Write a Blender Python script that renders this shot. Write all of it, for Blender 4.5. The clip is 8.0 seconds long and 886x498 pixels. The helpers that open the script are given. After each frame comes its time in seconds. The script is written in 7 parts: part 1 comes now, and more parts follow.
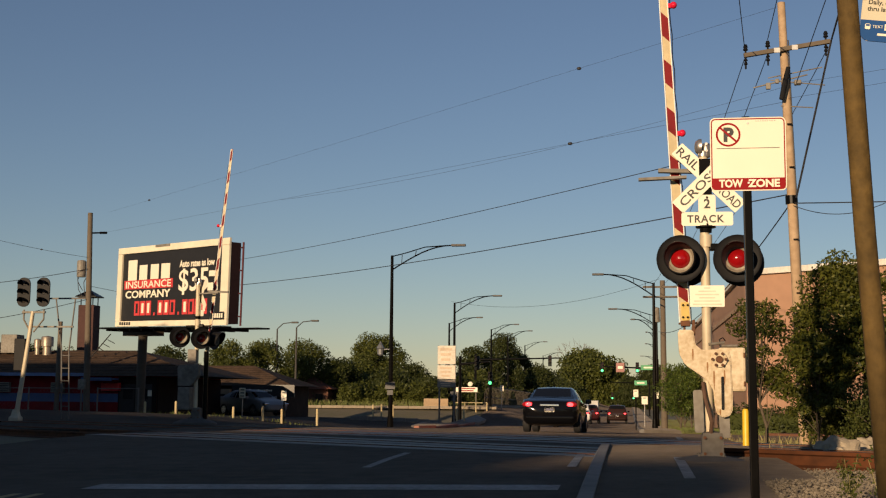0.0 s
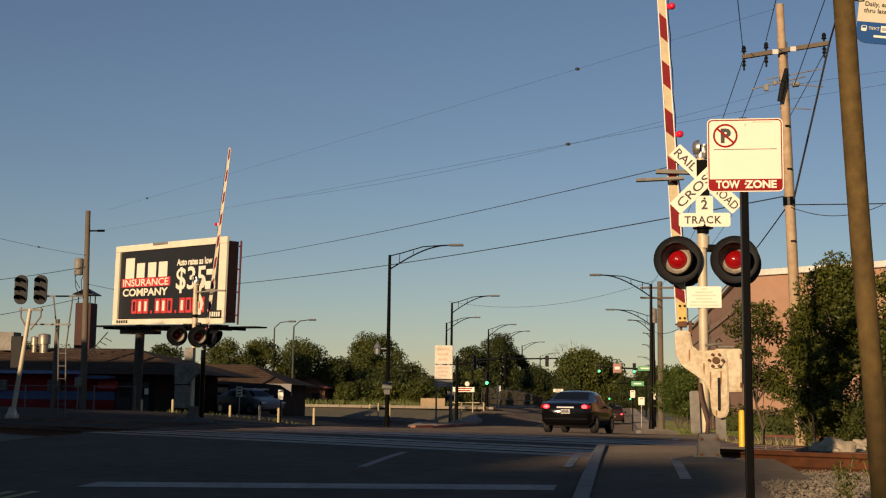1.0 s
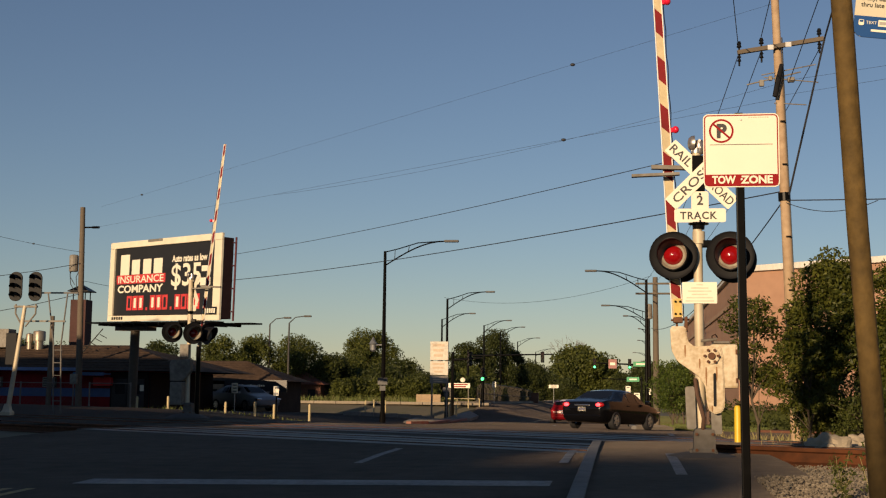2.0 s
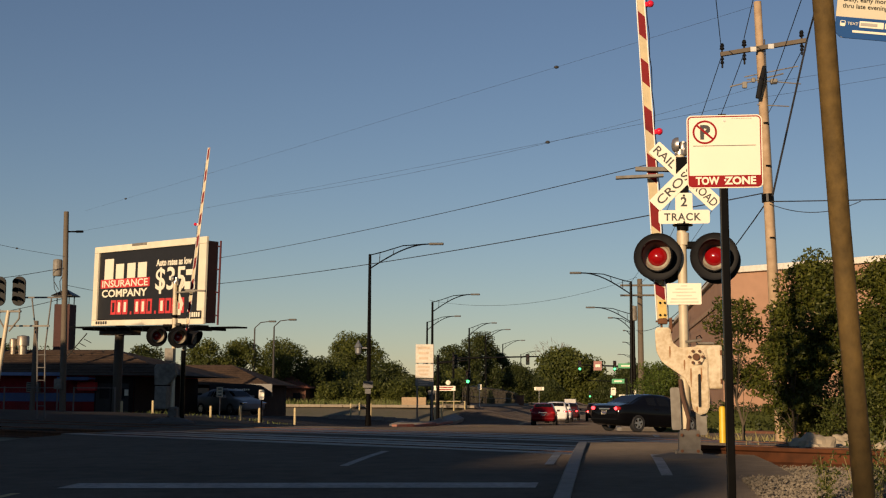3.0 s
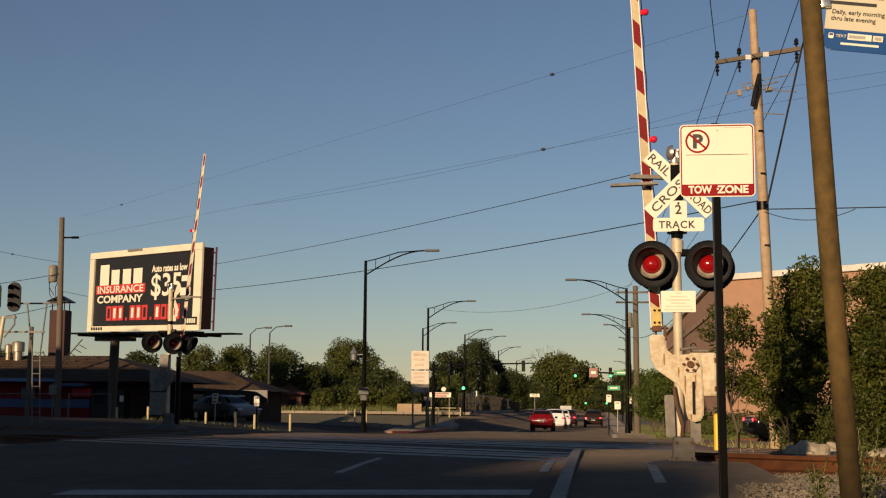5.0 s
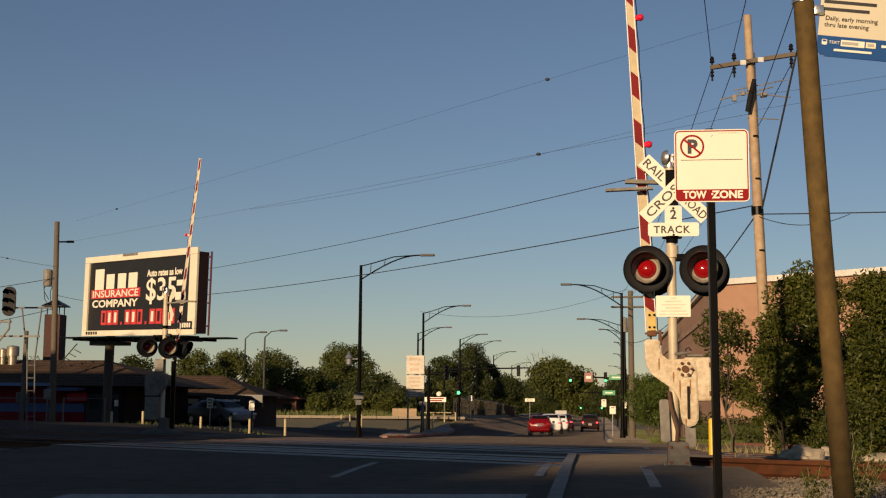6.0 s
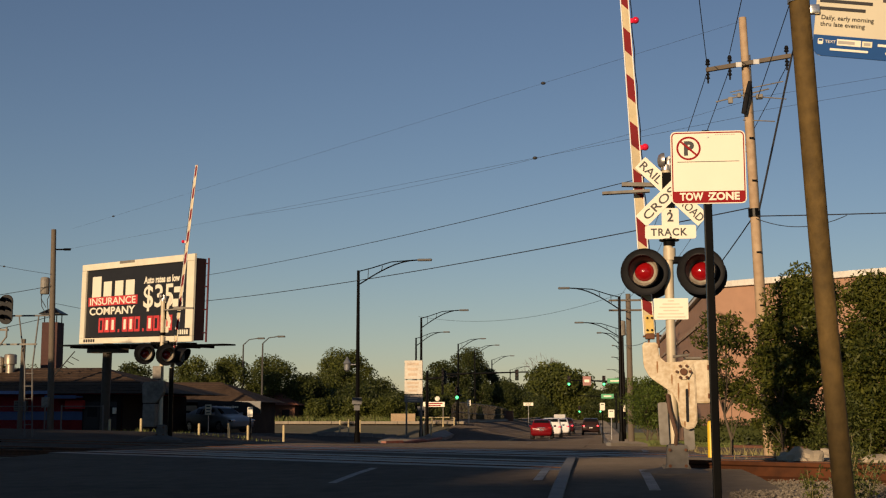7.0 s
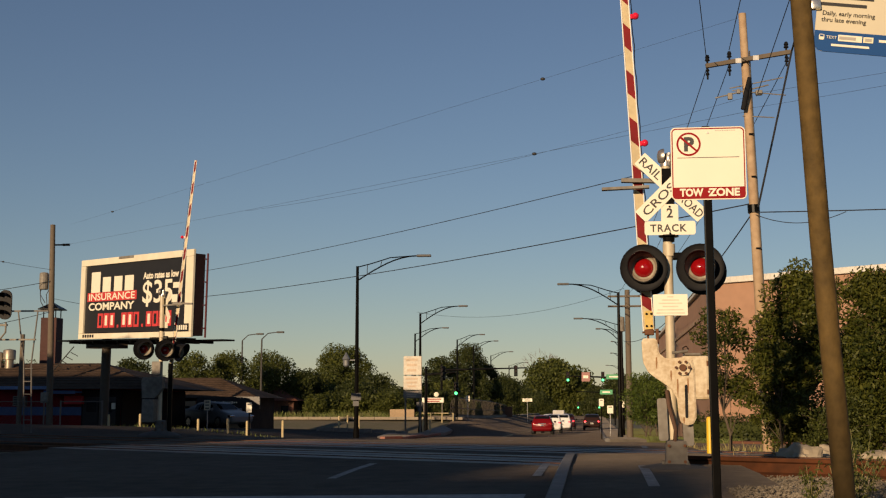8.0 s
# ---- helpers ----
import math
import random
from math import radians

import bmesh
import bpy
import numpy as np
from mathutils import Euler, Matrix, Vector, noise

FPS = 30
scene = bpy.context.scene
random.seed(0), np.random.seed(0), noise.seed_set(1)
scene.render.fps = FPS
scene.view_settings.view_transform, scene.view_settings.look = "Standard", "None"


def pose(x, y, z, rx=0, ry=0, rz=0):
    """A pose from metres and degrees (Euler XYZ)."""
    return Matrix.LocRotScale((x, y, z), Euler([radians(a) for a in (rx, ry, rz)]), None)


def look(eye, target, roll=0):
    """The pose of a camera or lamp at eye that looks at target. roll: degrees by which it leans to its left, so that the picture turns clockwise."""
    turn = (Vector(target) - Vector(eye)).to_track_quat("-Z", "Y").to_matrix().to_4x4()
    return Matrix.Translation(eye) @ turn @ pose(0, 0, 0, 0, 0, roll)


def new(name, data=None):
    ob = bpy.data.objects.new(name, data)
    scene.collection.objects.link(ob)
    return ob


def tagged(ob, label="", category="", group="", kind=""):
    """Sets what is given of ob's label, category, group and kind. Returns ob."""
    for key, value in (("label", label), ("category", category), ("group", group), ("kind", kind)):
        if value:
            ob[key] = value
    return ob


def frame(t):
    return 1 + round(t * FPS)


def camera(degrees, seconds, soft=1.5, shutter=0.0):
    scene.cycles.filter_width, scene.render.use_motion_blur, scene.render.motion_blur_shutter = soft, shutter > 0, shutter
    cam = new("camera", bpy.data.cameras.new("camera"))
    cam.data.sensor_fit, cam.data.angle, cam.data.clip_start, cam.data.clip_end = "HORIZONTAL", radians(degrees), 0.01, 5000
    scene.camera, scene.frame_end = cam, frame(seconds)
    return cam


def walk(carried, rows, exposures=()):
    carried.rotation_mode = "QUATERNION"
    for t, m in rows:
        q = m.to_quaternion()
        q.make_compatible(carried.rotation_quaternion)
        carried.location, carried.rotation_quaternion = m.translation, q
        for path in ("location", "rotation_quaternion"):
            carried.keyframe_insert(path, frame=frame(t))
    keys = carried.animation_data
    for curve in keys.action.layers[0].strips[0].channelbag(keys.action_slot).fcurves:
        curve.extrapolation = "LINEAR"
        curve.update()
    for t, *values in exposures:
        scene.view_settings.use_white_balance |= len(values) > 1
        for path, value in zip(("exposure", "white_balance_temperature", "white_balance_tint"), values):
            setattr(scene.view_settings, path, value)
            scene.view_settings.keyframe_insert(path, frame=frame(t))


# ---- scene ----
cam = camera(38.0, 8.0, soft=1.2)
PATH = [
    (0, (-0.000, 0.011, 1.253), (-0.2861, 1.9777, 1.4807), 0.45),
    (0.5, (0.001, 0.005, 1.250), (-0.2821, 1.9715, 1.4799), 0.38),
    (1, (0.006, 0.006, 1.250), (-0.2766, 1.9731, 1.4774), 0.74),
    (1.5, (0.003, 0.029, 1.253), (-0.2799, 1.9966, 1.4735), 0.77),
    (3, (0.001, 0.012, 1.244), (-0.2509, 1.9829, 1.4700), 0.30),
    (3.5, (0.008, 0.025, 1.248), (-0.2440, 1.9958, 1.4770), 0.50),
    (4, (0.013, 0.011, 1.249), (-0.2378, 1.9812, 1.4834), 0.59),
    (4.5, (0.018, -0.001, 1.251), (-0.2321, 1.9695, 1.4866), 0.46),
    (6, (0.020, -0.035, 1.248), (-0.2184, 1.9361, 1.4912), 0.42),
    (6.5, (0.022, -0.031, 1.248), (-0.2139, 1.9389, 1.4983), 0.40),
    (7, (0.022, -0.009, 1.247), (-0.2122, 1.9613, 1.4975), -0.05),
    (7.5, (0.021, -0.001, 1.247), (-0.2145, 1.9692, 1.4943), 0.01),
    (8, (0.017, -0.007, 1.246), (-0.2159, 1.9645, 1.4901), 0.01),
]
walk(cam, [(t, look(eye, target, roll)) for t, eye, target, roll in PATH], exposures=[(0.0, 0.02, 7900, 24), (3.5, 0.0, 7900, 24), (6.0, -0.07, 7900, 24), (8.0, -0.1, 7900, 24)])

# ---- light ----
SUN_EL, SUN_AZ = radians(11), radians(199)
TO_SUN = Vector((math.sin(SUN_AZ) * math.cos(SUN_EL), math.cos(SUN_AZ) * math.cos(SUN_EL), math.sin(SUN_EL)))
world = bpy.data.worlds.new("sky")
scene.world = world
world.use_nodes = True
wn = world.node_tree.nodes
sky = wn.new("ShaderNodeTexSky")
sky.sky_type = "NISHITA"
sky.sun_disc = False
sky.sun_elevation, sky.sun_rotation = SUN_EL, SUN_AZ
sky.air_density, sky.dust_density, sky.ozone_density = 1.0, 0.0, 3.8
world.node_tree.links.new(sky.outputs[0], wn["Background"].inputs[0])
wn["Background"].inputs[1].default_value = 0.083
sun_data = bpy.data.lights.new("sun", "SUN")
sun_data.energy, sun_data.angle, sun_data.color = 4.7, radians(0.6), (1.0, 0.86, 0.60)
sun = new("sun", sun_data)
sun.matrix_world = look(TO_SUN * 100, (0, 0, 0))

# ---- materials ----
MATS = {}


def mat(name, color, rough=0.7, metal=0.0, var=0.25, scale=8.0, bump=0.15, color2=None, stain=0.0, emit=0.0, spec=0.5, island=False, bump_scale=None, coarse=0.0):
    """A procedural surface: base colour broken at a fine and a coarse scale, with relief."""
    if name in MATS:
        return MATS[name]
    m = bpy.data.materials.new(name)
    MATS[name] = m
    m.use_nodes = True
    nt = m.node_tree
    b = nt.nodes["Principled BSDF"]
    b.inputs["Roughness"].default_value, b.inputs["Metallic"].default_value = rough, metal
    b.inputs["Specular IOR Level"].default_value = spec
    b.inputs["Diffuse Roughness"].default_value = coarse
    tc = nt.nodes.new("ShaderNodeTexCoord")
    n1 = nt.nodes.new("ShaderNodeTexNoise")
    n1.inputs["Scale"].default_value, n1.inputs["Detail"].default_value = scale, 6
    n2 = nt.nodes.new("ShaderNodeTexNoise")
    n2.inputs["Scale"].default_value, n2.inputs["Detail"].default_value = scale / 9, 3
    for n in (n1, n2):
        nt.links.new(tc.outputs["Object"], n.inputs["Vector"])
    add = nt.nodes.new("ShaderNodeMath")
    add.operation = "ADD"
    nt.links.new(n1.outputs[0], add.inputs[0])
    nt.links.new(n2.outputs[0], add.inputs[1])
    if island:
        geo = nt.nodes.new("ShaderNodeNewGeometry")
        add2 = nt.nodes.new("ShaderNodeMath")
        add2.operation = "MULTIPLY_ADD"
        add2.inputs[1].default_value, add2.inputs[2].default_value = 0.6, -0.3
        nt.links.new(geo.outputs["Random Per Island"], add2.inputs[0])
        add3 = nt.nodes.new("ShaderNodeMath")
        nt.links.new(add.outputs[0], add3.inputs[0])
        nt.links.new(add2.outputs[0], add3.inputs[1])
        add = add3
    ramp = nt.nodes.new("ShaderNodeMapRange")
    ramp.inputs[1].default_value, ramp.inputs[2].default_value = 0.65, 1.35
    nt.links.new(add.outputs[0], ramp.inputs[0])
    mix = nt.nodes.new("ShaderNodeMix")
    mix.data_type = "RGBA"
    c = Vector(color[:3])
    d = Vector(color2[:3]) if color2 else c * (1 - var)
    e = c if color2 else c * (1 + var * 0.6)
    mix.inputs[6].default_value = (*d, 1)
    mix.inputs[7].default_value = (*e, 1)
    nt.links.new(ramp.outputs[0], mix.inputs[0])
    nt.links.new(mix.outputs[2], b.inputs["Base Color"])
    if bump:
        bp = nt.nodes.new("ShaderNodeBump")
        bp.inputs["Strength"].default_value, bp.inputs["Distance"].default_value = bump, 0.02
        src = n1
        if bump_scale:
            src = nt.nodes.new("ShaderNodeTexNoise")
            src.inputs["Scale"].default_value, src.inputs["Detail"].default_value = bump_scale, 4
            nt.links.new(tc.outputs["Object"], src.inputs["Vector"])
        nt.links.new(src.outputs[0], bp.inputs["Height"])
        nt.links.new(bp.outputs[0], b.inputs["Normal"])
    if emit:
        b.inputs["Emission Color"].default_value, b.inputs["Emission Strength"].default_value = (*color[:3], 1), emit
    return m


ASPHALT = mat("asphalt", (0.092, 0.072, 0.057), 0.9, var=0.4, scale=3.0, bump=0.6, bump_scale=60, spec=0.1, coarse=1.0)
CONCRETE = mat("concrete", (0.145, 0.122, 0.098), 0.85, var=0.3, scale=4, bump=0.3, bump_scale=50, spec=0.2, coarse=1.0)
KERB = mat("kerb_concrete", (0.19, 0.175, 0.155), 0.85, var=0.3, scale=6, bump=0.3)
DIRT = mat("dirt", (0.16, 0.125, 0.085), 0.95, scale=2, bump=0.6, color2=(0.10, 0.10, 0.045), bump_scale=12)
GRASS = mat("grass", (0.10, 0.145, 0.028), 0.8, scale=3, color2=(0.12, 0.11, 0.04), island=True, bump=0)
GRAVEL = mat("gravel", (0.19, 0.16, 0.122), 0.9, scale=9, var=0.45, island=True, bump=0.4, spec=0.2, coarse=1.0)
WHITE_PAINT = mat("white_paint", (0.78, 0.76, 0.7), 0.5, var=0.12, scale=5, bump=0.05)
ROAD_PAINT = mat("road_paint", (0.34, 0.32, 0.29), 0.7, scale=14, color2=(0.09, 0.085, 0.08), bump=0.3, bump_scale=60)
YELLOW_ROAD = mat("yellow_road_paint", (0.5, 0.33, 0.06), 0.7, scale=14, color2=(0.15, 0.12, 0.08), bump=0.3)
BLACK_PAINT = mat("black_paint", (0.011, 0.011, 0.012), 0.5, var=0.4, scale=10, bump=0.05, spec=0.12)
BLACK_STEEL = mat("black_steel", (0.004, 0.0038, 0.0036), 0.3, var=0.4, scale=12, bump=0.03, spec=0.06)
GALV = mat("galvanised_steel", (0.5, 0.49, 0.46), 0.45, 0.6, var=0.3, scale=14, bump=0.05)
ALU = mat("mast_aluminium", (0.56, 0.47, 0.33), 0.55, 0.1, var=0.2, scale=9, bump=0.05)
CREAM = mat("cream_enamel", (0.70, 0.60, 0.43), 0.5, scale=17, color2=(0.36, 0.24, 0.12), bump=0.25)
RUST = mat("rusty_steel", (0.20, 0.075, 0.03), 0.8, 0.2, scale=10, color2=(0.09, 0.04, 0.022), bump=0.3)
WOOD_POLE = mat("weathered_pole_wood", (0.50, 0.36, 0.23), 0.85, scale=7, color2=(0.30, 0.19, 0.11), bump=0.4)
GREY_WOOD = mat("grey_pole_wood", (0.145, 0.115, 0.085), 0.9, scale=9, color2=(0.11, 0.085, 0.06), bump=0.4)
TIE_WOOD = mat("tie_timber", (0.10, 0.065, 0.04), 0.9, scale=7, var=0.4, bump=0.5)
SIGN_WHITE = mat("sign_white", (0.80, 0.74, 0.59), 0.45, var=0.05, scale=4, bump=0.02)
SIGN_RED = mat("sign_red", (0.30, 0.007, 0.010), 0.5, var=0.15, scale=6, bump=0.02, spec=0.12)
SIGN_BLACK = mat("sign_black", (0.015, 0.014, 0.014), 0.5, var=0.3, scale=6, bump=0.02)
SIGN_BLUE = mat("sign_blue", (0.010, 0.075, 0.24), 0.5, var=0.1, scale=6, bump=0.02, spec=0.12)
STUCCO = mat("stucco", (0.40, 0.225, 0.145), 0.9, var=0.12, scale=2.5, bump=0.25, bump_scale=60)


# ---- mesh helpers ----
def part(name, bm, material, parent=None, label=""):
    """Link a bmesh as one mesh object, under a thing or part if given."""
    me = bpy.data.meshes.new(name)
    bm.to_mesh(me)
    bm.free()
    me.materials.append(material)
    ob = new(name, me)
    if parent is not None:
        ob.parent = parent
    if label:
        ob["label"] = label
    return ob


def thing(name, label, category, m=None, group="", kind=""):
    ob = new(name)
    ob.empty_display_size = 0.2
    if m is not None:
        ob.matrix_world = m
    return tagged(ob, label, category, group, kind)


def box(bm, c, s, m=None, bevel=0.0):
    """A box of size s round c."""
    mm = Matrix.Translation(c) @ Matrix.Diagonal((*s, 1))
    if m is not None:
        mm = m @ mm
    r = bmesh.ops.create_cube(bm, size=1, matrix=mm)
    if bevel:
        es = {e for v in r["verts"] for e in v.link_edges}
        bmesh.ops.bevel(bm, geom=list(es), offset=bevel, segments=2, affect="EDGES", profile=0.6)
    return bm


def rod(bm, a, b, r1, r2=None, seg=12, caps=True):
    """A round bar from a to b."""
    a, b = Vector(a), Vector(b)
    d = b - a
    m = Matrix.Translation((a + b) / 2) @ d.to_track_quat("Z", "Y").to_matrix().to_4x4()
    bmesh.ops.create_cone(bm, cap_ends=caps, segments=seg, radius1=r1, radius2=r1 if r2 is None else r2, depth=d.length, matrix=m)
    return bm


def tube(bm, pts, r, seg=8):
    """A bent bar along points; r may be a number or one per point."""
    pts = [Vector(p) for p in pts]
    rings = []
    up = None
    for i, p in enumerate(pts):
        d = (pts[min(i + 1, len(pts) - 1)] - pts[max(i - 1, 0)]).normalized()
        u = d.orthogonal().normalized() if up is None else (up - d * up.dot(d)).normalized()
        up = u
        v = d.cross(u)
        rr = r[i] if isinstance(r, (list, tuple)) else r
        rings.append([bm.verts.new(p + (u * math.cos(k * 2 * math.pi / seg) + v * math.sin(k * 2 * math.pi / seg)) * rr) for k in range(seg)])
    for a, b in zip(rings, rings[1:]):
        for k in range(seg):
            bm.faces.new((a[k], a[(k + 1) % seg], b[(k + 1) % seg], b[k]))
    bm.faces.new(rings[0][::-1])
    bm.faces.new(rings[-1])
    return bm


def plate(bm, outline, depth, m=None):
    """A flat plate with an outline in x, z, from y = 0 back to y = depth."""
    f = [bm.verts.new((x, 0, z)) for x, z in outline]
    b = [bm.verts.new((x, depth, z)) for x, z in outline]
    bm.faces.new(f)
    bm.faces.new(b[::-1])
    n = len(f)
    for i in range(n):
        bm.faces.new((f[i], b[i], b[(i + 1) % n], f[(i + 1) % n]))
    if m is not None:
        bmesh.ops.transform(bm, matrix=m, verts=f + b)
    bmesh.ops.recalc_face_normals(bm, faces=bm.faces)
    return bm


def rounded(w, h, r, n=5):
    """The outline of a rounded rectangle round the origin."""
    out = []
    for cx, cz, a0 in ((w / 2 - r, h / 2 - r, 0), (-w / 2 + r, h / 2 - r, 90), (-w / 2 + r, -h / 2 + r, 180), (w / 2 - r, -h / 2 + r, 270)):
        for k in range(n):
            a = radians(a0 + 90 * k / (n - 1))
            out.append((cx + r * math.cos(a), cz + r * math.sin(a)))
    return out


def disc(r, n=24, cx=0, cz=0):
    return [(cx + r * math.cos(2 * math.pi * k / n), cz + r * math.sin(2 * math.pi * k / n)) for k in range(n)]


def smooth(ob, angle=40):
    for p in ob.data.polygons:
        p.use_smooth = True
    bm = bmesh.new()
    bm.from_mesh(ob.data)
    for e in bm.edges:
        if len(e.link_faces) == 2 and e.calc_face_angle(0) > radians(angle):
            e.smooth = False
    bm.to_mesh(ob.data)
    bm.free()
    return ob


def lathe(bm, prof, seg=24, m=None):
    """A turned shape: rows of radius and height."""
    rings = [[bm.verts.new((r * math.cos(2 * math.pi * k / seg), r * math.sin(2 * math.pi * k / seg), z)) for k in range(seg)] for r, z in prof]
    for a, b in zip(rings, rings[1:]):
        for k in range(seg):
            bm.faces.new((a[k], a[(k + 1) % seg], b[(k + 1) % seg], b[k]))
    if m is not None:
        bmesh.ops.transform(bm, matrix=m, verts=[v for r in rings for v in r])
    return bm


def letters(name, text, size, material, parent, m, width=None, label="", bold=0.0, depth=0.0015, spacing=1.0):
    """Raised lettering as a mesh, centred, facing -y."""
    cu = bpy.data.curves.new(name, "FONT")
    cu.body, cu.size, cu.align_x, cu.align_y, cu.extrude = text, size, "CENTER", "CENTER", depth
    cu.offset, cu.space_character, cu.resolution_u = bold, spacing, 3
    tmp = bpy.data.objects.new(name, cu)
    scene.collection.objects.link(tmp)
    me = bpy.data.meshes.new_from_object(tmp.evaluated_get(bpy.context.evaluated_depsgraph_get()))
    bpy.data.objects.remove(tmp)
    me.materials.clear()
    me.materials.append(material)
    xs = [v.co.x for v in me.vertices]
    ys = [v.co.y for v in me.vertices]
    w = max(xs) - min(xs)
    k = width / w if width else 1.0
    me.transform(Matrix.Diagonal((k, 1, 1, 1)) @ Matrix.Translation((-(max(xs) + min(xs)) / 2, -(max(ys) + min(ys)) / 2, 0)))
    me.transform(m @ pose(0, 0, 0, 90))
    ob = new(name, me)
    ob.parent = parent
    if label:
        ob["label"] = label
    return ob


# ---- lie of the land ----
S_KEYS = [-400, -60, 0, 4, 14, 24, 31, 48, 63, 70, 100, 160, 350, 3000]
Z_KEYS = [-0.6, -0.3, 0.0, 0.1, 0.38, 0.42, 0.2, -0.25, -0.53, -0.74, -1.12, -1.35, -1.55, -1.7]
NX, NY = 0.545, 0.839            # across the tracks
TX, TY = 0.839, -0.545           # along the tracks, to the right


def ease(k):
    k = min(1.0, max(0.0, k))
    return k * k * (3 - 2 * k)


def zg(x, y):
    """Height of the paving at a place."""
    rise = 0.32 * min(1.0, max(0.0, (-x - 12.5) / 5)) * min(1.0, max(0.0, (y - 38) / 10)) * min(1.0, max(0.0, (95 - y) / 15))
    dip = 0.12 * ease((-x - 8) / 2) * ease((x + 15) / 2) * ease((y - 46) / 9) * ease((85 - y) / 12)
    hill = 1.35 * ease((-x - 5.6) / 6.0) * ease((x + 32) / 5) * ease((y - 91) / 13)
    return float(np.interp(NX * x + NY * y, S_KEYS, Z_KEYS)) + rise - dip + hill


def sheet(name, xs, ys, dz, material, skirt=0.0, parent=None, wobble=0.0):
    """A paved or bare sheet that follows the land, with a skirt down its edge."""
    bm = bmesh.new()
    rows = [[bm.verts.new((x, y, zg(x, y) + dz + (wobble * noise.noise((x * 0.35, y * 0.35, 0)) if wobble else 0))) for x in xs] for y in ys]
    for a, b in zip(rows, rows[1:]):
        for i in range(len(xs) - 1):
            bm.faces.new((a[i], a[i + 1], b[i + 1], b[i]))
    if skirt:
        edge = [e for e in bm.edges if e.is_boundary]
        r = bmesh.ops.extrude_edge_only(bm, edges=edge)
        for v in r["geom"]:
            if isinstance(v, bmesh.types.BMVert):
                v.co.z -= skirt
    ob = part(name, bm, material, parent)
    return ob


def spread(a, b, n):
    return [a + (b - a) * i / (n - 1) for i in range(n)]


# ---- ground, road, paving ----
far_x = [-2500, -900, -400, -200, -120, -80, -60, -50, -44] + spread(-40, 40, 41) + [46, 60, 90, 140, 250, 500, 1000, 2500]
far_y = [-400, -150, -80, -50] + spread(-40, 140, 91) + [150, 170, 200, 260, 350, 500, 800, 1400, 2600, 4500]
tagged(sheet("ground", far_x, far_y, -0.16, DIRT, wobble=0.05), "bare dry earth with thin patchy grass", "ground", kind="structure")
road = tagged(sheet("road", spread(-11.2, -0.45, 10), spread(-60, 150, 106) + [170, 200, 260, 350, 500, 900], 0.0, ASPHALT, 0.14), "worn grey asphalt roadway", "road", kind="structure")
margin = tagged(sheet("road", spread(-0.45, 0.4, 3), spread(58, 150, 47) + [170, 200, 260, 350, 500], -0.004, ASPHALT, 0.14), "worn grey asphalt at the road edge", "road", kind="structure")
# shade over the lot is put into a darker asphalt colour
lot = tagged(sheet("side_street", spread(-44, -11.2, 18), spread(30, 84, 28), -0.012, mat("shaded_lot_asphalt", (0.046, 0.037, 0.031), 0.9, var=0.4, scale=2.0, bump=0.5, bump_scale=50, spec=0.1), 0.1), "worn asphalt side street and lot", "road", kind="structure")
drive = tagged(sheet("driveway", spread(-0.6, 24, 14), spread(40, 58, 10), -0.008, ASPHALT, 0.1), "asphalt driveway into a lot", "road", kind="structure")
walk_near = tagged(sheet("pavement", spread(-0.33, 1.9, 4), spread(-30, 21.5, 27), 0.1, mat("worn_path", (0.125, 0.10, 0.078), 0.95, scale=5, color2=(0.075, 0.06, 0.047), bump=0.6, bump_scale=40, spec=0.1, coarse=1.0), 0.2), "worn grey gravelly path beside the road", "pavement", kind="structure")
walk_cross = tagged(sheet("crossing_path", spread(-0.6, 2.0, 4), spread(21.5, 40, 10), 0.004, ASPHALT, 0.15), "asphalt path over the tracks", "pavement", kind="structure")
walk_far = tagged(sheet("pavement", spread(0.62, 2.3, 3), spread(60, 150, 46) + [200, 300, 500], 0.1, CONCRETE, 0.2), "grey concrete pavement beside the road", "pavement", kind="structure")
walk_left = tagged(sheet("pavement", spread(-15.0, -11.35, 4), spread(106, 150, 23) + [200, 300, 500], 0.1, CONCRETE, 0.2), "grey concrete pavement beside the road", "pavement", kind="structure")
verge = tagged(sheet("verge", spread(2.3, 30, 16), spread(58, 150, 47), 0.04, mat("lawn_soil", (0.09, 0.115, 0.03), 0.95, scale=3, color2=(0.12, 0.10, 0.045), bump=0.5, spec=0.1, coarse=1.0), 0.2, wobble=0.06), "dry lawn beside the pavement", "lawn", kind="structure")


def kerb(x0, x1, ys):
    bm = bmesh.new()
    for y0, y1 in zip(ys, ys[1:]):
        a = [(x0, -0.1), (x0, 0.09), (x0 + 0.03, 0.13), (x1, 0.13), (x1, -0.1)]
        va = [bm.verts.new((x, y0 + 0.012, zg(x, y0) + z)) for x, z in a]
        vb = [bm.verts.new((x, y1, zg(x, y1) + z)) for x, z in a]
        for i in range(4):
            bm.faces.new((va[i], vb[i], vb[i + 1], va[i + 1]))
        bm.faces.new(va)
        bm.faces.new(vb[::-1])
    bmesh.ops.recalc_face_normals(bm, faces=bm.faces)
    return tagged(part("kerb", bm, KERB), "chipped grey concrete kerb", "kerb", kind="structure")


kerb(-0.49, -0.33, spread(-30, 21, 18))
kerb(0.4, 0.62, spread(60, 150, 31) + [200, 300, 500])
kerb(-11.36, -11.2, spread(102, 150, 17) + [200, 300, 500])


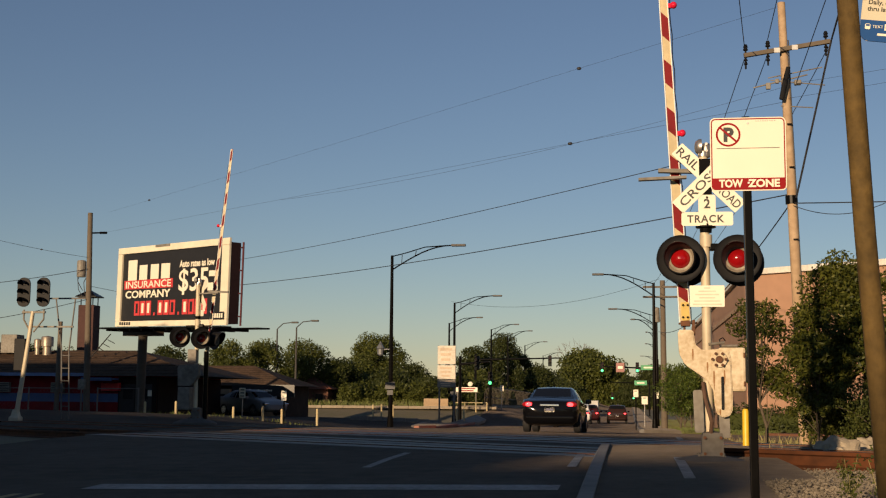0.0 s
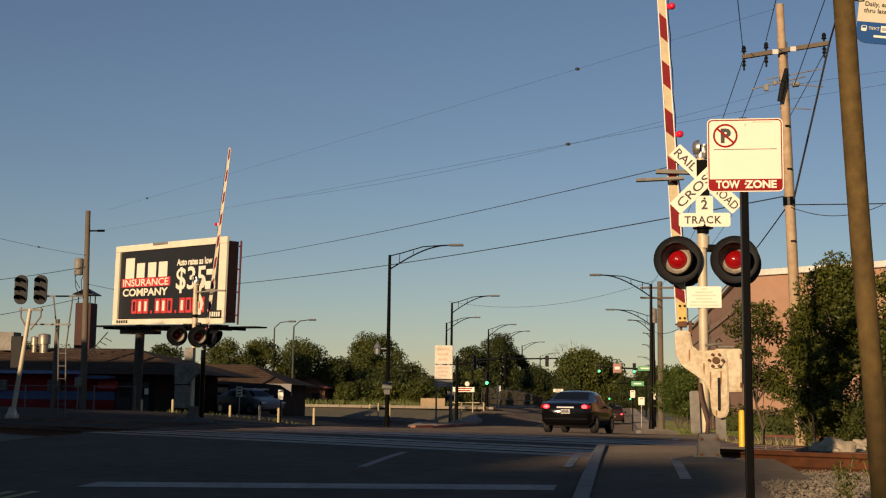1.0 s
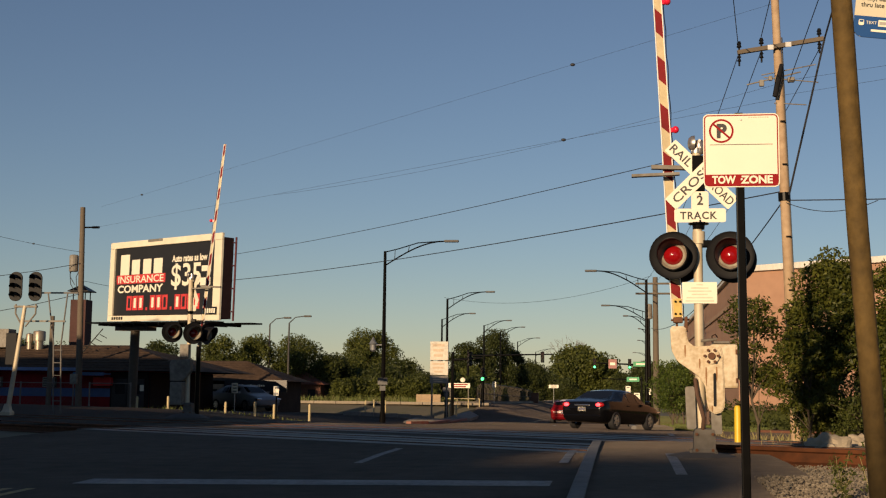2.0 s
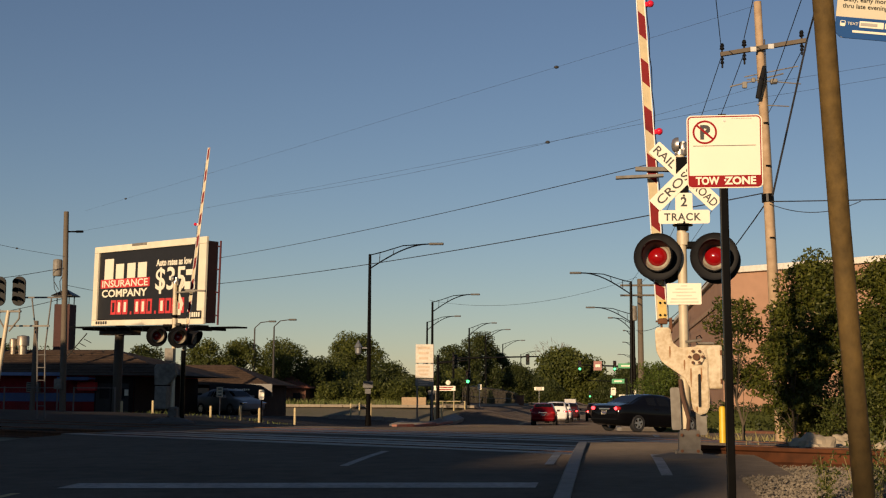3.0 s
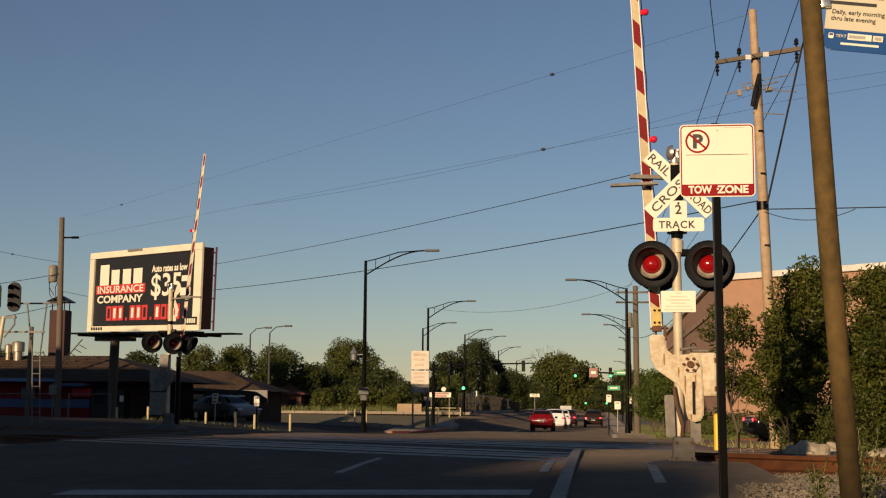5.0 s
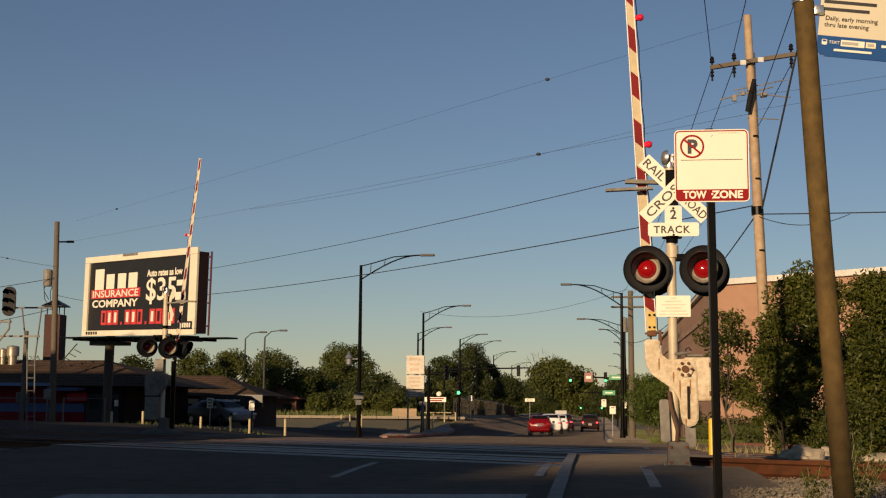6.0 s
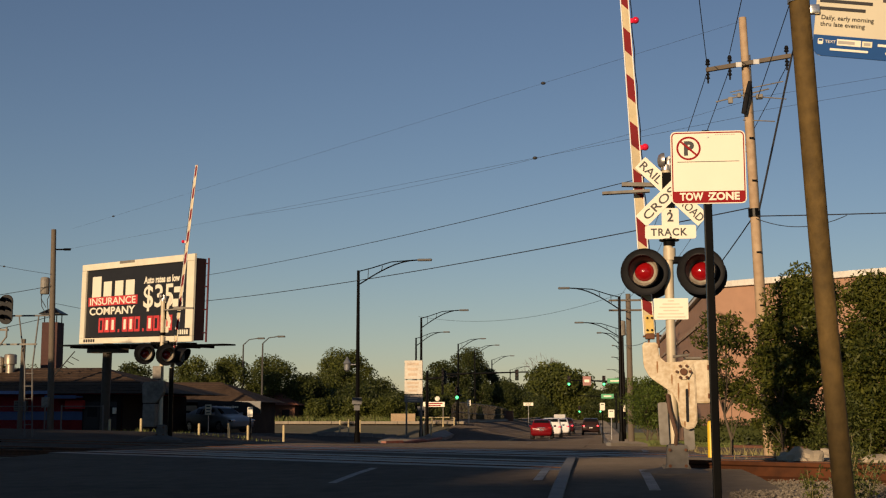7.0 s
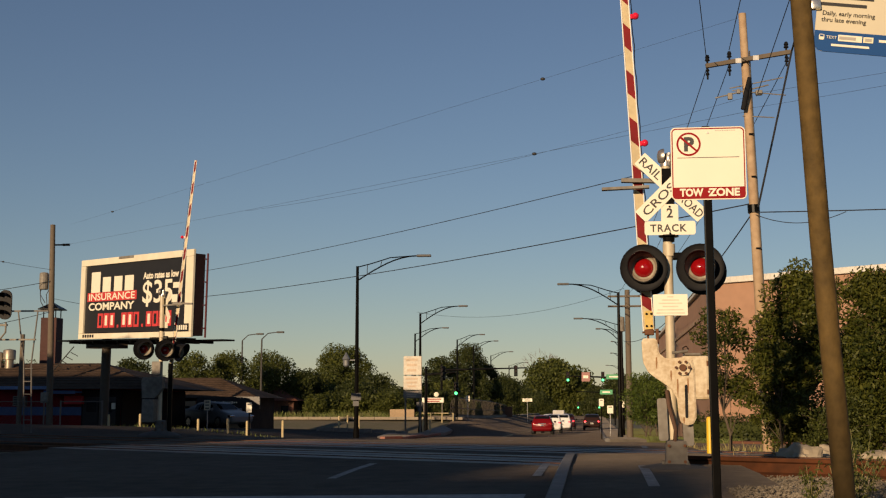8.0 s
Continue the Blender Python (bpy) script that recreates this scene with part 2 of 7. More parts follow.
def stripe(name, x0, x1, y0, y1, material, skew=0.0, dz=0.005):
    """A painted bar on the road, following the land."""
    bm = bmesh.new()
    n = max(2, int(max(abs(y1 - y0), abs(x1 - x0)) / 2) + 2)
    if abs(y1 - y0) > abs(x1 - x0):
        pts = [((x0, y), (x1, y)) for y in spread(y0, y1, n)]
    else:
        pts = [((x, y0 + skew * (x - x0)), (x, y1 + skew * (x - x0))) for x in spread(x0, x1, n)]
    vs = [[bm.verts.new((p[0], p[1], zg(*p) + dz)) for p in q] for q in pts]
    for a, b in zip(vs, vs[1:]):
        bm.faces.new((a[0], a[1], b[1], b[0]))
    bmesh.ops.recalc_face_normals(bm, faces=bm.faces)
    for f in bm.faces:
        if f.normal.z < 0:
            f.normal_flip()
    return tagged(part(name, bm, material), "worn painted line on the asphalt", "road marking", kind="structure")


stripe("stop_line", -5.95, -0.75, 13.55, 14.15, ROAD_PAINT)
for y in (16.6, -0.5, -14, 50, 64, 78, 92, 106, 120, 134):
    stripe("lane_line", -3.46, -3.34, y, y + 3.2, ROAD_PAINT)
stripe("edge_line", -0.81, -0.69, 16.7, 21.4, ROAD_PAINT)
for x, y, l, dz in ((0.55, 13.8, 3.5, 0.106), (0.8, 22.8, 1.5, 0.012), (0.94, 26.6, 1.5, 0.012), (1.1, 31, 1.5, 0.012)):
    stripe("path_line", x, x + 0.12, y, y + l, ROAD_PAINT, dz=dz)
for x in (-6.2, -6.45):
    stripe("centre_line", x, x + 0.11, 42, 150, YELLOW_ROAD)
    stripe("centre_line", x, x + 0.11, -20, 13, YELLOW_ROAD)


# ---- leaves ----
def leaf_cloud(name, clumps, per, size, material, parent, seed, flat=0.6):
    """Many small leaves scattered through clumps (x, y, z, radius)."""
    rng = np.random.default_rng(seed)
    P = []
    for x, y, z, r in clumps:
        n = max(8, int(per * r * r))
        d = rng.normal(size=(n, 3))
        d /= np.linalg.norm(d, axis=1)[:, None]
        rad = r * (0.2 + 0.85 * rng.random(n) ** 0.6)[:, None]
        P.append(np.array([x, y, z]) + d * rad * np.array([1, 1, flat + 0.2]))
    P = np.concatenate(P)
    n = len(P)
    u = rng.normal(size=(n, 3))
    u /= np.linalg.norm(u, axis=1)[:, None]
    v = np.cross(u, rng.normal(size=(n, 3)))
    v /= np.linalg.norm(v, axis=1)[:, None]
    s = (size * (0.6 + 0.8 * rng.random(n)))[:, None]
    V = np.stack([P - u * s, P + v * s * 0.42, P + u * s, P - v * s * 0.42], 1).reshape(-1, 3)
    me = bpy.data.meshes.new(name)
    me.vertices.add(4 * n)
    me.vertices.foreach_set("co", V.ravel().astype(np.float32))
    me.loops.add(4 * n)
    me.loops.foreach_set("vertex_index", np.arange(4 * n, dtype=np.int32))
    me.polygons.add(n)
    me.polygons.foreach_set("loop_start", np.arange(0, 4 * n, 4, dtype=np.int32))
    me.update(calc_edges=True)
    me.materials.append(material)
    ob = new(name, me)
    ob.parent = parent
    return tagged(ob, kind="stuff")


def leaf_mat(name, c1, c2):
    if name in MATS:
        return MATS[name]
    m = mat(name, c1, 0.55, color2=c2, scale=0.6, island=True, bump=0, spec=0.3)
    nt = m.node_tree
    b = nt.nodes["Principled BSDF"]
    tr = nt.nodes.new("ShaderNodeBsdfTranslucent")
    mx = nt.nodes.new("ShaderNodeMixShader")
    mx.inputs[0].default_value = 0.38
    src = b.inputs["Base Color"].links[0].from_socket
    nt.links.new(src, tr.inputs[0])
    nt.links.new(b.outputs[0], mx.inputs[1])
    nt.links.new(tr.outputs[0], mx.inputs[2])
    nt.links.new(mx.outputs[0], nt.nodes["Material Output"].inputs[0])
    return m


LEAF_DARK = leaf_mat("leaf_dark", (0.08, 0.095, 0.024), (0.028, 0.042, 0.012))
LEAF_MID = leaf_mat("leaf_mid", (0.13, 0.145, 0.03), (0.045, 0.06, 0.015))
LEAF_BRIGHT = leaf_mat("leaf_bright", (0.15, 0.155, 0.026), (0.03, 0.045, 0.008))
LEAF_STREET = leaf_mat("leaf_street", (0.15, 0.20, 0.036), (0.05, 0.085, 0.016))
BARK = mat("bark", (0.10, 0.075, 0.05), 0.95, scale=10, var=0.5, bump=0.6)


def tree(x, y, h, w, seed, label, leaf=LEAF_DARK, base=0.25, per=60, size=0.22, clumps=26, droop=0.0, lean=(0, 0), trunk_r=None, name="tree"):
    """A tapered trunk with limbs and a crown of leaf clumps with an uneven outline."""
    rng = random.Random(seed)
    z0 = zg(x, y) - 0.2
    t = thing(name, label, "tree", pose(x, y, z0))
    bm = bmesh.new()
    tr = trunk_r or 0.022 * h + 0.04
    top = h * 0.8
    spine = [(lean[0] * k / 5 + 0.1 * rng.uniform(-1, 1) * (k > 0), lean[1] * k / 5, top * k / 5) for k in range(6)]
    tube(bm, spine, [tr * (1 - 0.15 * k) for k in range(6)], 8)
    cl = []
    for i in range(clumps):
        f = (i + 0.5) / clumps
        zz = h * (base + (0.97 - base) * (i % 7 + rng.random()) / 7)
        k = (zz / h - base) / (1 - base)
        env = w / 2 * (1 - abs(2 * k - 0.85) ** 2.2 * 0.62)
        a = f * 2.399 * clumps + rng.uniform(-0.5, 0.5)
        rr = env * (0.25 + 0.65 * rng.random() ** 0.7)
        r = w * (0.11 + 0.09 * rng.random())
        c = (lean[0] * k + rr * math.cos(a), lean[1] * k + rr * math.sin(a), zz - droop * rr)
        cl.append((*c, r))
        s = spine[min(5, max(1, int(5 * (zz / top) * 0.7)))]
        mid = [(s[j] + c[j]) / 2 + (0.12 * rr if j == 2 else 0) for j in range(3)]
        tube(bm, [s, mid, c], [tr * 0.34, tr * 0.2, tr * 0.06], 5)
    part("trunk", bm, BARK, t)
    leaf_cloud("crown", cl, per, size, leaf, t, seed)
    return t


# ---- distant tree line ----
TREE_ROWS = [
    # x, y, height, width, seed, leaf, where the crown begins
    (-31.8, 100, 6.1, 3.6, 11, LEAF_MID, 0.1), (-30.1, 104, 6.1, 3.9, 12, LEAF_MID, 0.1), (-28.4, 112, 5.7, 5.2, 13, LEAF_MID, 0.1),
    (-38.2, 104, 5.7, 4.0, 14, LEAF_DARK, 0.1), (-47.5, 118, 5.7, 5.0, 15, LEAF_DARK, 0.1), (-57.8, 120, 6.7, 4.5, 16, LEAF_DARK, 0.1), (-34.5, 108, 5.0, 4.4, 48, LEAF_DARK, 0.1),
    (-26.0, 132, 7.1, 5.0, 19, LEAF_MID, 0.5), (-26.4, 125, 4.0, 4.6, 20, LEAF_MID, 0.05), (-22.1, 128, 3.9, 5.4, 21, LEAF_DARK, 0.05),
    (-18.5, 122, 2.6, 4.2, 36, LEAF_DARK, 0.05), (-23.3, 165, 4.6, 3.4, 37, LEAF_DARK, 0.05), (-24.3, 118, 2.4, 4.0, 49, LEAF_DARK, 0.05), (-20.5, 112, 1.9, 3.4, 57, LEAF_MID, 0.05),
    (-17.9, 150, 6.9, 4.6, 22, LEAF_DARK, 0.08), (-15.2, 154, 8.5, 5.0, 23, LEAF_DARK, 0.08), (-13.6, 160, 6.9, 3.6, 24, LEAF_DARK, 0.05), (-16.2, 140, 3.6, 4.6, 58, LEAF_MID, 0.05),
    (-13.0, 185, 5.5, 5.6, 25, LEAF_DARK, 0.05), (-14.2, 230, 4.6, 6.0, 38, LEAF_DARK, 0.05), (-11.2, 260, 4.2, 5.0, 27, LEAF_DARK, 0.05),
    (-13.0, 420, 14.6, 21.0, 26, LEAF_MID, 0.06), (0.7, 380, 8.6, 8.8, 28, LEAF_DARK, 0.06), (-2.5, 600, 10, 16, 40, LEAF_DARK, 0.1), (-14, 640, 12, 18, 47, LEAF_DARK, 0.1),
    (5.4, 330, 8.6, 8.0, 29, LEAF_DARK, 0.06), (8, 280, 8.0, 8, 30, LEAF_DARK, 0.06), (12, 240, 8, 9, 31, LEAF_DARK, 0.06), (9, 430, 12, 14, 39, LEAF_DARK, 0.06),
    (-24, 330, 7, 14, 32, LEAF_DARK, 0.06), (-34, 300, 7, 14, 33, LEAF_DARK, 0.06), (-45, 220, 7, 12, 34, LEAF_DARK, 0.06), (-72, 160, 7, 12, 35, LEAF_DARK, 0.06),
    (-25.8, 114, 3.9, 4.2, 59, LEAF_DARK, 0.04), (-36.0, 112, 4.8, 5.0, 60, LEAF_DARK, 0.05), (-29.5, 122, 3.8, 5.0, 62, LEAF_MID, 0.04), (-21.5, 116, 2.9, 4.6, 63, LEAF_DARK, 0.04),
    (-18.0, 112, 2.0, 3.4, 64, LEAF_MID, 0.04), (-15.8, 118, 2.6, 3.4, 65, LEAF_DARK, 0.04), (-13.8, 122, 2.6, 3.0, 66, LEAF_DARK, 0.04), (-23.5, 110, 1.7, 3.2, 67, LEAF_MID, 0.04),
]
for x, y, h, w, seed, leaf, base in TREE_ROWS:
    tree(x, y, h, w * 1.3, seed, "broad green tree beyond the road", leaf, base=base, per=420 * min(1.0, (4 / w) ** 1.6), size=0.075 + y / 2600 * max(1.0, w / 7), clumps=52)


# ---- the big store ----
def store():
    t = thing("store_building", "flat-roofed store with tan-pink stucco walls and pale coping", "building", pose(0, 0, 0))
    z0, z1 = -0.9, 7.15
    foot = [(5.4, 62.0), (14.4, 54.8), (38, 70), (38, 112), (5.4, 112)]
    bm = bmesh.new()
    lo = [bm.verts.new((x, y, z0)) for x, y in foot]
    hi = [bm.verts.new((x, y, z1)) for x, y in foot]
    bm.faces.new(hi)
    bm.faces.new(lo[::-1])
    for i in range(5):
        j = (i + 1) % 5
        bm.faces.new((lo[i], lo[j], hi[j], hi[i]))
    bmesh.ops.recalc_face_normals(bm, faces=bm.faces)
    part("wall", bm, STUCCO, t)
    pale = mat("pale_coping", (0.7, 0.66, 0.58), 0.6)

    def run(name, a, b, z, h, out, material, label=""):
        a, b = Vector((*a, z)), Vector((*b, z))
        d = b - a
        bm = bmesh.new()
        box(bm, (0, 0, 0), (d.length + 0.2, out, h), Matrix.Translation((a + b) / 2) @ pose(0, 0, 0, 0, 0, math.degrees(math.atan2(d.y, d.x))), bevel=0.02)
        part(name, bm, material, t, label)
    run("coping", foot[0], foot[1], z1 + 0.02, 0.28, 0.4, pale)
    run("coping", foot[4], foot[0], z1 + 0.02, 0.26, 0.4, pale)
    run("trim_band", foot[4], foot[0], 5.72, 0.22, 0.16, mat("tan_trim", (0.42, 0.27, 0.17), 0.8, scale=5), "paler stucco band along the wall")
    run("plinth", foot[0], foot[1], 0.0, 1.6, 0.12, mat("dark_stucco", (0.24, 0.135, 0.09), 0.9, scale=3), "darker stucco plinth")
    return t


store()


# ---- street lamps ----
def street_lamp(x, y, side, h=8.7, span=1.0):
    t = thing("street_lamp", "tall black steel street lamp with curved arm", "street lamp", pose(x, y, zg(x, y) + 0.05), "street lamps along the road")
    bm = bmesh.new()
    rod(bm, (0, 0, 0), (0, 0, 0.55), 0.17, 0.14, 12)
    rod(bm, (0, 0, 0.5), (0, 0, h), 0.12, 0.075, 12)
    part("pole", bm, BLACK_STEEL, t)
    side *= span
    bm = bmesh.new()
    pts = [(side * 3.1 * k / 8, 0, h - 0.75 + 1.25 * math.sin(k / 8 * math.pi / 2)) for k in range(9)]
    tube(bm, pts, 0.035, 8)
    tube(bm, [(0, 0, h - 0.05), (side * 0.7, 0, h + 0.12), (side * 1.7, 0, h + 0.42), (side * 2.9, 0, h + 0.5)], 0.028, 8)
    for k in (0.5, 1.2):
        rod(bm, (side * k, 0, h - 0.75 + 1.25 * math.sin(k / 3.1 * math.pi / 2)), (side * k * 1.05, 0, h + 0.2 * k), 0.018, seg=6)
    part("arm", bm, BLACK_STEEL, t)
    bm = bmesh.new()
    box(bm, (side * 3.45, 0, h + 0.5), (0.75 * span, 0.26, 0.12), bevel=0.05)
    part("luminaire", bm, mat("lamp_head_grey", (0.09, 0.088, 0.085), 0.6), t)
    if 60 < y < 95 and side > 0:
        bm = bmesh.new()
        rod(bm, (0, 0, 3.95), (-0.55, 0, 3.95), 0.03, seg=6)
        lathe(bm, [(0.05, 0.0), (0.16, 0.08), (0.17, 0.35), (0.22, 0.4), (0.1, 0.6), (0.02, 0.75)], 10, pose(-0.55, 0, 3.6))
        part("lantern", bm, mat("frosted_lantern", (0.13, 0.14, 0.15), 0.35, bump=0), t, "small frosted lantern for walkers")
        for z, w, hh in ((2.1, 0.5, 0.35), (1.75, 0.3, 0.25)):
            bm = bmesh.new()
            box(bm, (0.0, -0.14, z), (w, 0.02, hh))
            part("plate_sign", bm, mat("lamp_head_grey", (0.09, 0.088, 0.085), 0.6), t)
    return t


LAMPS = [(-12.1, 65, 1, 8.78, 1), (-12.5, 92, 1, 8.65, 0.9), (-16.1, 115, 1, 7.4, 0.8), (-14.1, 132, 1, 7.9, 0.75), (-13.9, 148, 1, 8.1, 0.75), (-14.1, 175, 1, 8.1, 0.8), (-14.3, 215, 1, 8.1, 0.85),
         (1.37, 74, -1, 8.25, 0.91), (1.98, 97, -1, 8.2, 0.93), (2.2, 108, -1, 8.2, 0.56), (2.75, 134, -1, 8.6, 0.3), (3.4, 163, -1, 8.7, 0.4), (4.5, 211, -1, 8.8, 0.75)]
for x, y, s, h, span in LAMPS:
    street_lamp(x, y, s, h, span)


# ---- crossing signals ----
LENS_RED = mat("red_lens", (0.27, 0.006, 0.008), 0.12, var=0.25, scale=40, bump=0.1)
ARM_RED = mat("arm_red", (0.21, 0.010, 0.012), 0.6, var=0.35, scale=9, bump=0.03, spec=0.15)
ARM_WHITE = mat("arm_white", (0.52, 0.41, 0.23), 0.5, var=0.25, scale=9, bump=0.03)
ARM_LAMP = mat("arm_lamp_red", (0.75, 0.02, 0.05), 0.1, var=0.1, scale=20, bump=0)
HOOD_INSIDE = mat("sunlit_hood_ring", (0.36, 0.31, 0.23), 0.6, scale=14, color2=(0.13, 0.11, 0.085))
GREY_CAST = mat("grey_casting", (0.27, 0.25, 0.215), 0.7, 0.1, scale=9, color2=(0.12, 0.10, 0.075), bump=0.2)


def flasher(parent, x, z, y=0.0, back=False, yaw=0.0):
    """A round black target with a hooded red lamp."""
    m = pose(x, y, z, 0, 0, yaw + (180 if back else 0))
    bm = bmesh.new()
    lathe(bm, [(0.0, 0.012), (0.27, 0.012), (0.305, 0.03), (0.31, 0.02), (0.305, 0.0), (0.15, -0.02), (0.12, -0.12), (0.0, -0.13)], 32, m @ pose(0, 0, 0, 90))
    bmesh.ops.recalc_face_normals(bm, faces=bm.faces)
    fl = smooth(part("flasher", bm, BLACK_PAINT, parent, "black round target with hooded red lamp"))
    bm = bmesh.new()
    n = 28
    inner, outer = [], []
    for ring, r in ((outer, 0.205), (inner, 0.192)):
        for k in range(n):
            a = 2 * math.pi * k / n
            reach = 0.10 + 0.24 * (0.5 + 0.5 * math.sin(a)) ** 0.7
            ring.append((bm.verts.new((r * math.cos(a), -0.012, r * math.sin(a))), bm.verts.new((r * 0.97 * math.cos(a), -reach, r * 0.97 * math.sin(a)))))
    for k in range(n):
        j = (k + 1) % n
        bm.faces.new((outer[k][0], outer[j][0], outer[j][1], outer[k][1]))
        bm.faces.new((inner[k][1], inner[j][1], inner[j][0], inner[k][0]))
        bm.faces.new((outer[k][1], outer[j][1], inner[j][1], inner[k][1]))
    bmesh.ops.transform(bm, matrix=m, verts=bm.verts)
    smooth(part("hood", bm, BLACK_PAINT, fl))
    # wide pale ring: sunlight inside the black hood, put into its colour
    bm = bmesh.new()
    lathe(bm, [(0.12, 0.012), (0.125, 0.03), (0.15, 0.036), (0.19, 0.09), (0.191, 0.0)], 32, m @ pose(0, 0, 0, 90))
    smooth(part("lens_ring", bm, HOOD_INSIDE, fl, "pale ring round the lens, coloured as the sunlit inside of the hood"))
    bm = bmesh.new()
    lathe(bm, [(0.0, 0.075), (0.045, 0.072), (0.085, 0.056), (0.112, 0.035), (0.125, 0.015)], 28, m @ pose(0, 0, 0, 90))
    bmesh.ops.recalc_face_normals(bm, faces=bm.faces)
    smooth(part("lens", bm, LENS_RED, fl, "glossy red lens"))
    return fl


def gate_arm(parent, x0, z0, z1, tilt, y, flip=1, stripe_l=0.325, lamps=(), girth=1.0):
    """A striped boom raised almost upright; flip -1 puts its lamps on the other edge."""
    m = pose(x0, y, z0, 0, tilt, 0)
    L = z1 - z0
    bm = bmesh.new()
    w0, w1 = 0.068 * girth, 0.045 * girth
    vs = []
    for yy in (-0.02, 0.02):
        vs.append([bm.verts.new(m @ Vector(p)) for p in ((-w0, yy, 0), (w0, yy, 0), (w1, yy, L), (-w1, yy, L))])
    bm.faces.new(vs[0])
    bm.faces.new(vs[1][::-1])
    for i in range(4):
        bm.faces.new((vs[0][i], vs[1][i], vs[1][(i + 1) % 4], vs[0][(i + 1) % 4]))
    bmesh.ops.recalc_face_normals(bm, faces=bm.faces)
    arm = part("gate_arm", bm, ARM_WHITE, parent, "raised boom with red and white stripes")
    z = -0.10
    while z + stripe_l < L:
        bm = bmesh.new()
        w = w0 + (w1 - w0) * z / L - 0.007
        s = -0.05 * flip
        lo, hi = (z, z + stripe_l) if z > 0 else (0.29, 0.46)
        for yy in (-0.0235, 0.0235):
            f = [bm.verts.new(m @ Vector(p)) for p in ((-w, yy, lo - s), (w, yy, lo + s), (w, yy, hi + s), (-w, yy, hi - s))]
            bm.faces.new(f if yy < 0 else f[::-1])
        part("stripe", bm, ARM_RED, arm)
        z += 2 * stripe_l
    bm = bmesh.new()
    for sx in (-1, 1):
        tube(bm, [m @ Vector((sx * w0, -0.022, 0)), m @ Vector((sx * w1, -0.022, L))], 0.008, 6)
    part("edge_strip", bm, WHITE_PAINT, arm, "thin white edge strip")
    bm = bmesh.new()
    pts = [m @ Vector((flip * (w0 + 0.012 + 0.008 * math.sin(i * 1.9)), 0, i * L / 40)) for i in range(38)]
    tube(bm, pts, 0.007, 5)
    part("cable", bm, BLACK_PAINT, arm)
    for zz in lamps:
        lz = zz - z0
        bm = bmesh.new()
        c = m @ Vector((flip * 0.13, -0.02, lz))
        bmesh.ops.create_uvsphere(bm, u_segments=14, v_segments=10, radius=0.048, matrix=Matrix.Translation(c))
        box(bm, m @ Vector((flip * 0.075, 0, lz)), (0.05, 0.05, 0.06))
        smooth(part("arm_lamp", bm, ARM_LAMP, arm, "round red boom lamp"))
    return arm


def sign_text(parent, text, size, x, z, y, rot=0.0, width=None, material=None, spacing=1.0, bold=0.0):
    return letters("lettering", text, size, material or SIGN_BLACK, parent, pose(x, y, z, 0, rot, 0), width, bold=bold, spacing=spacing)


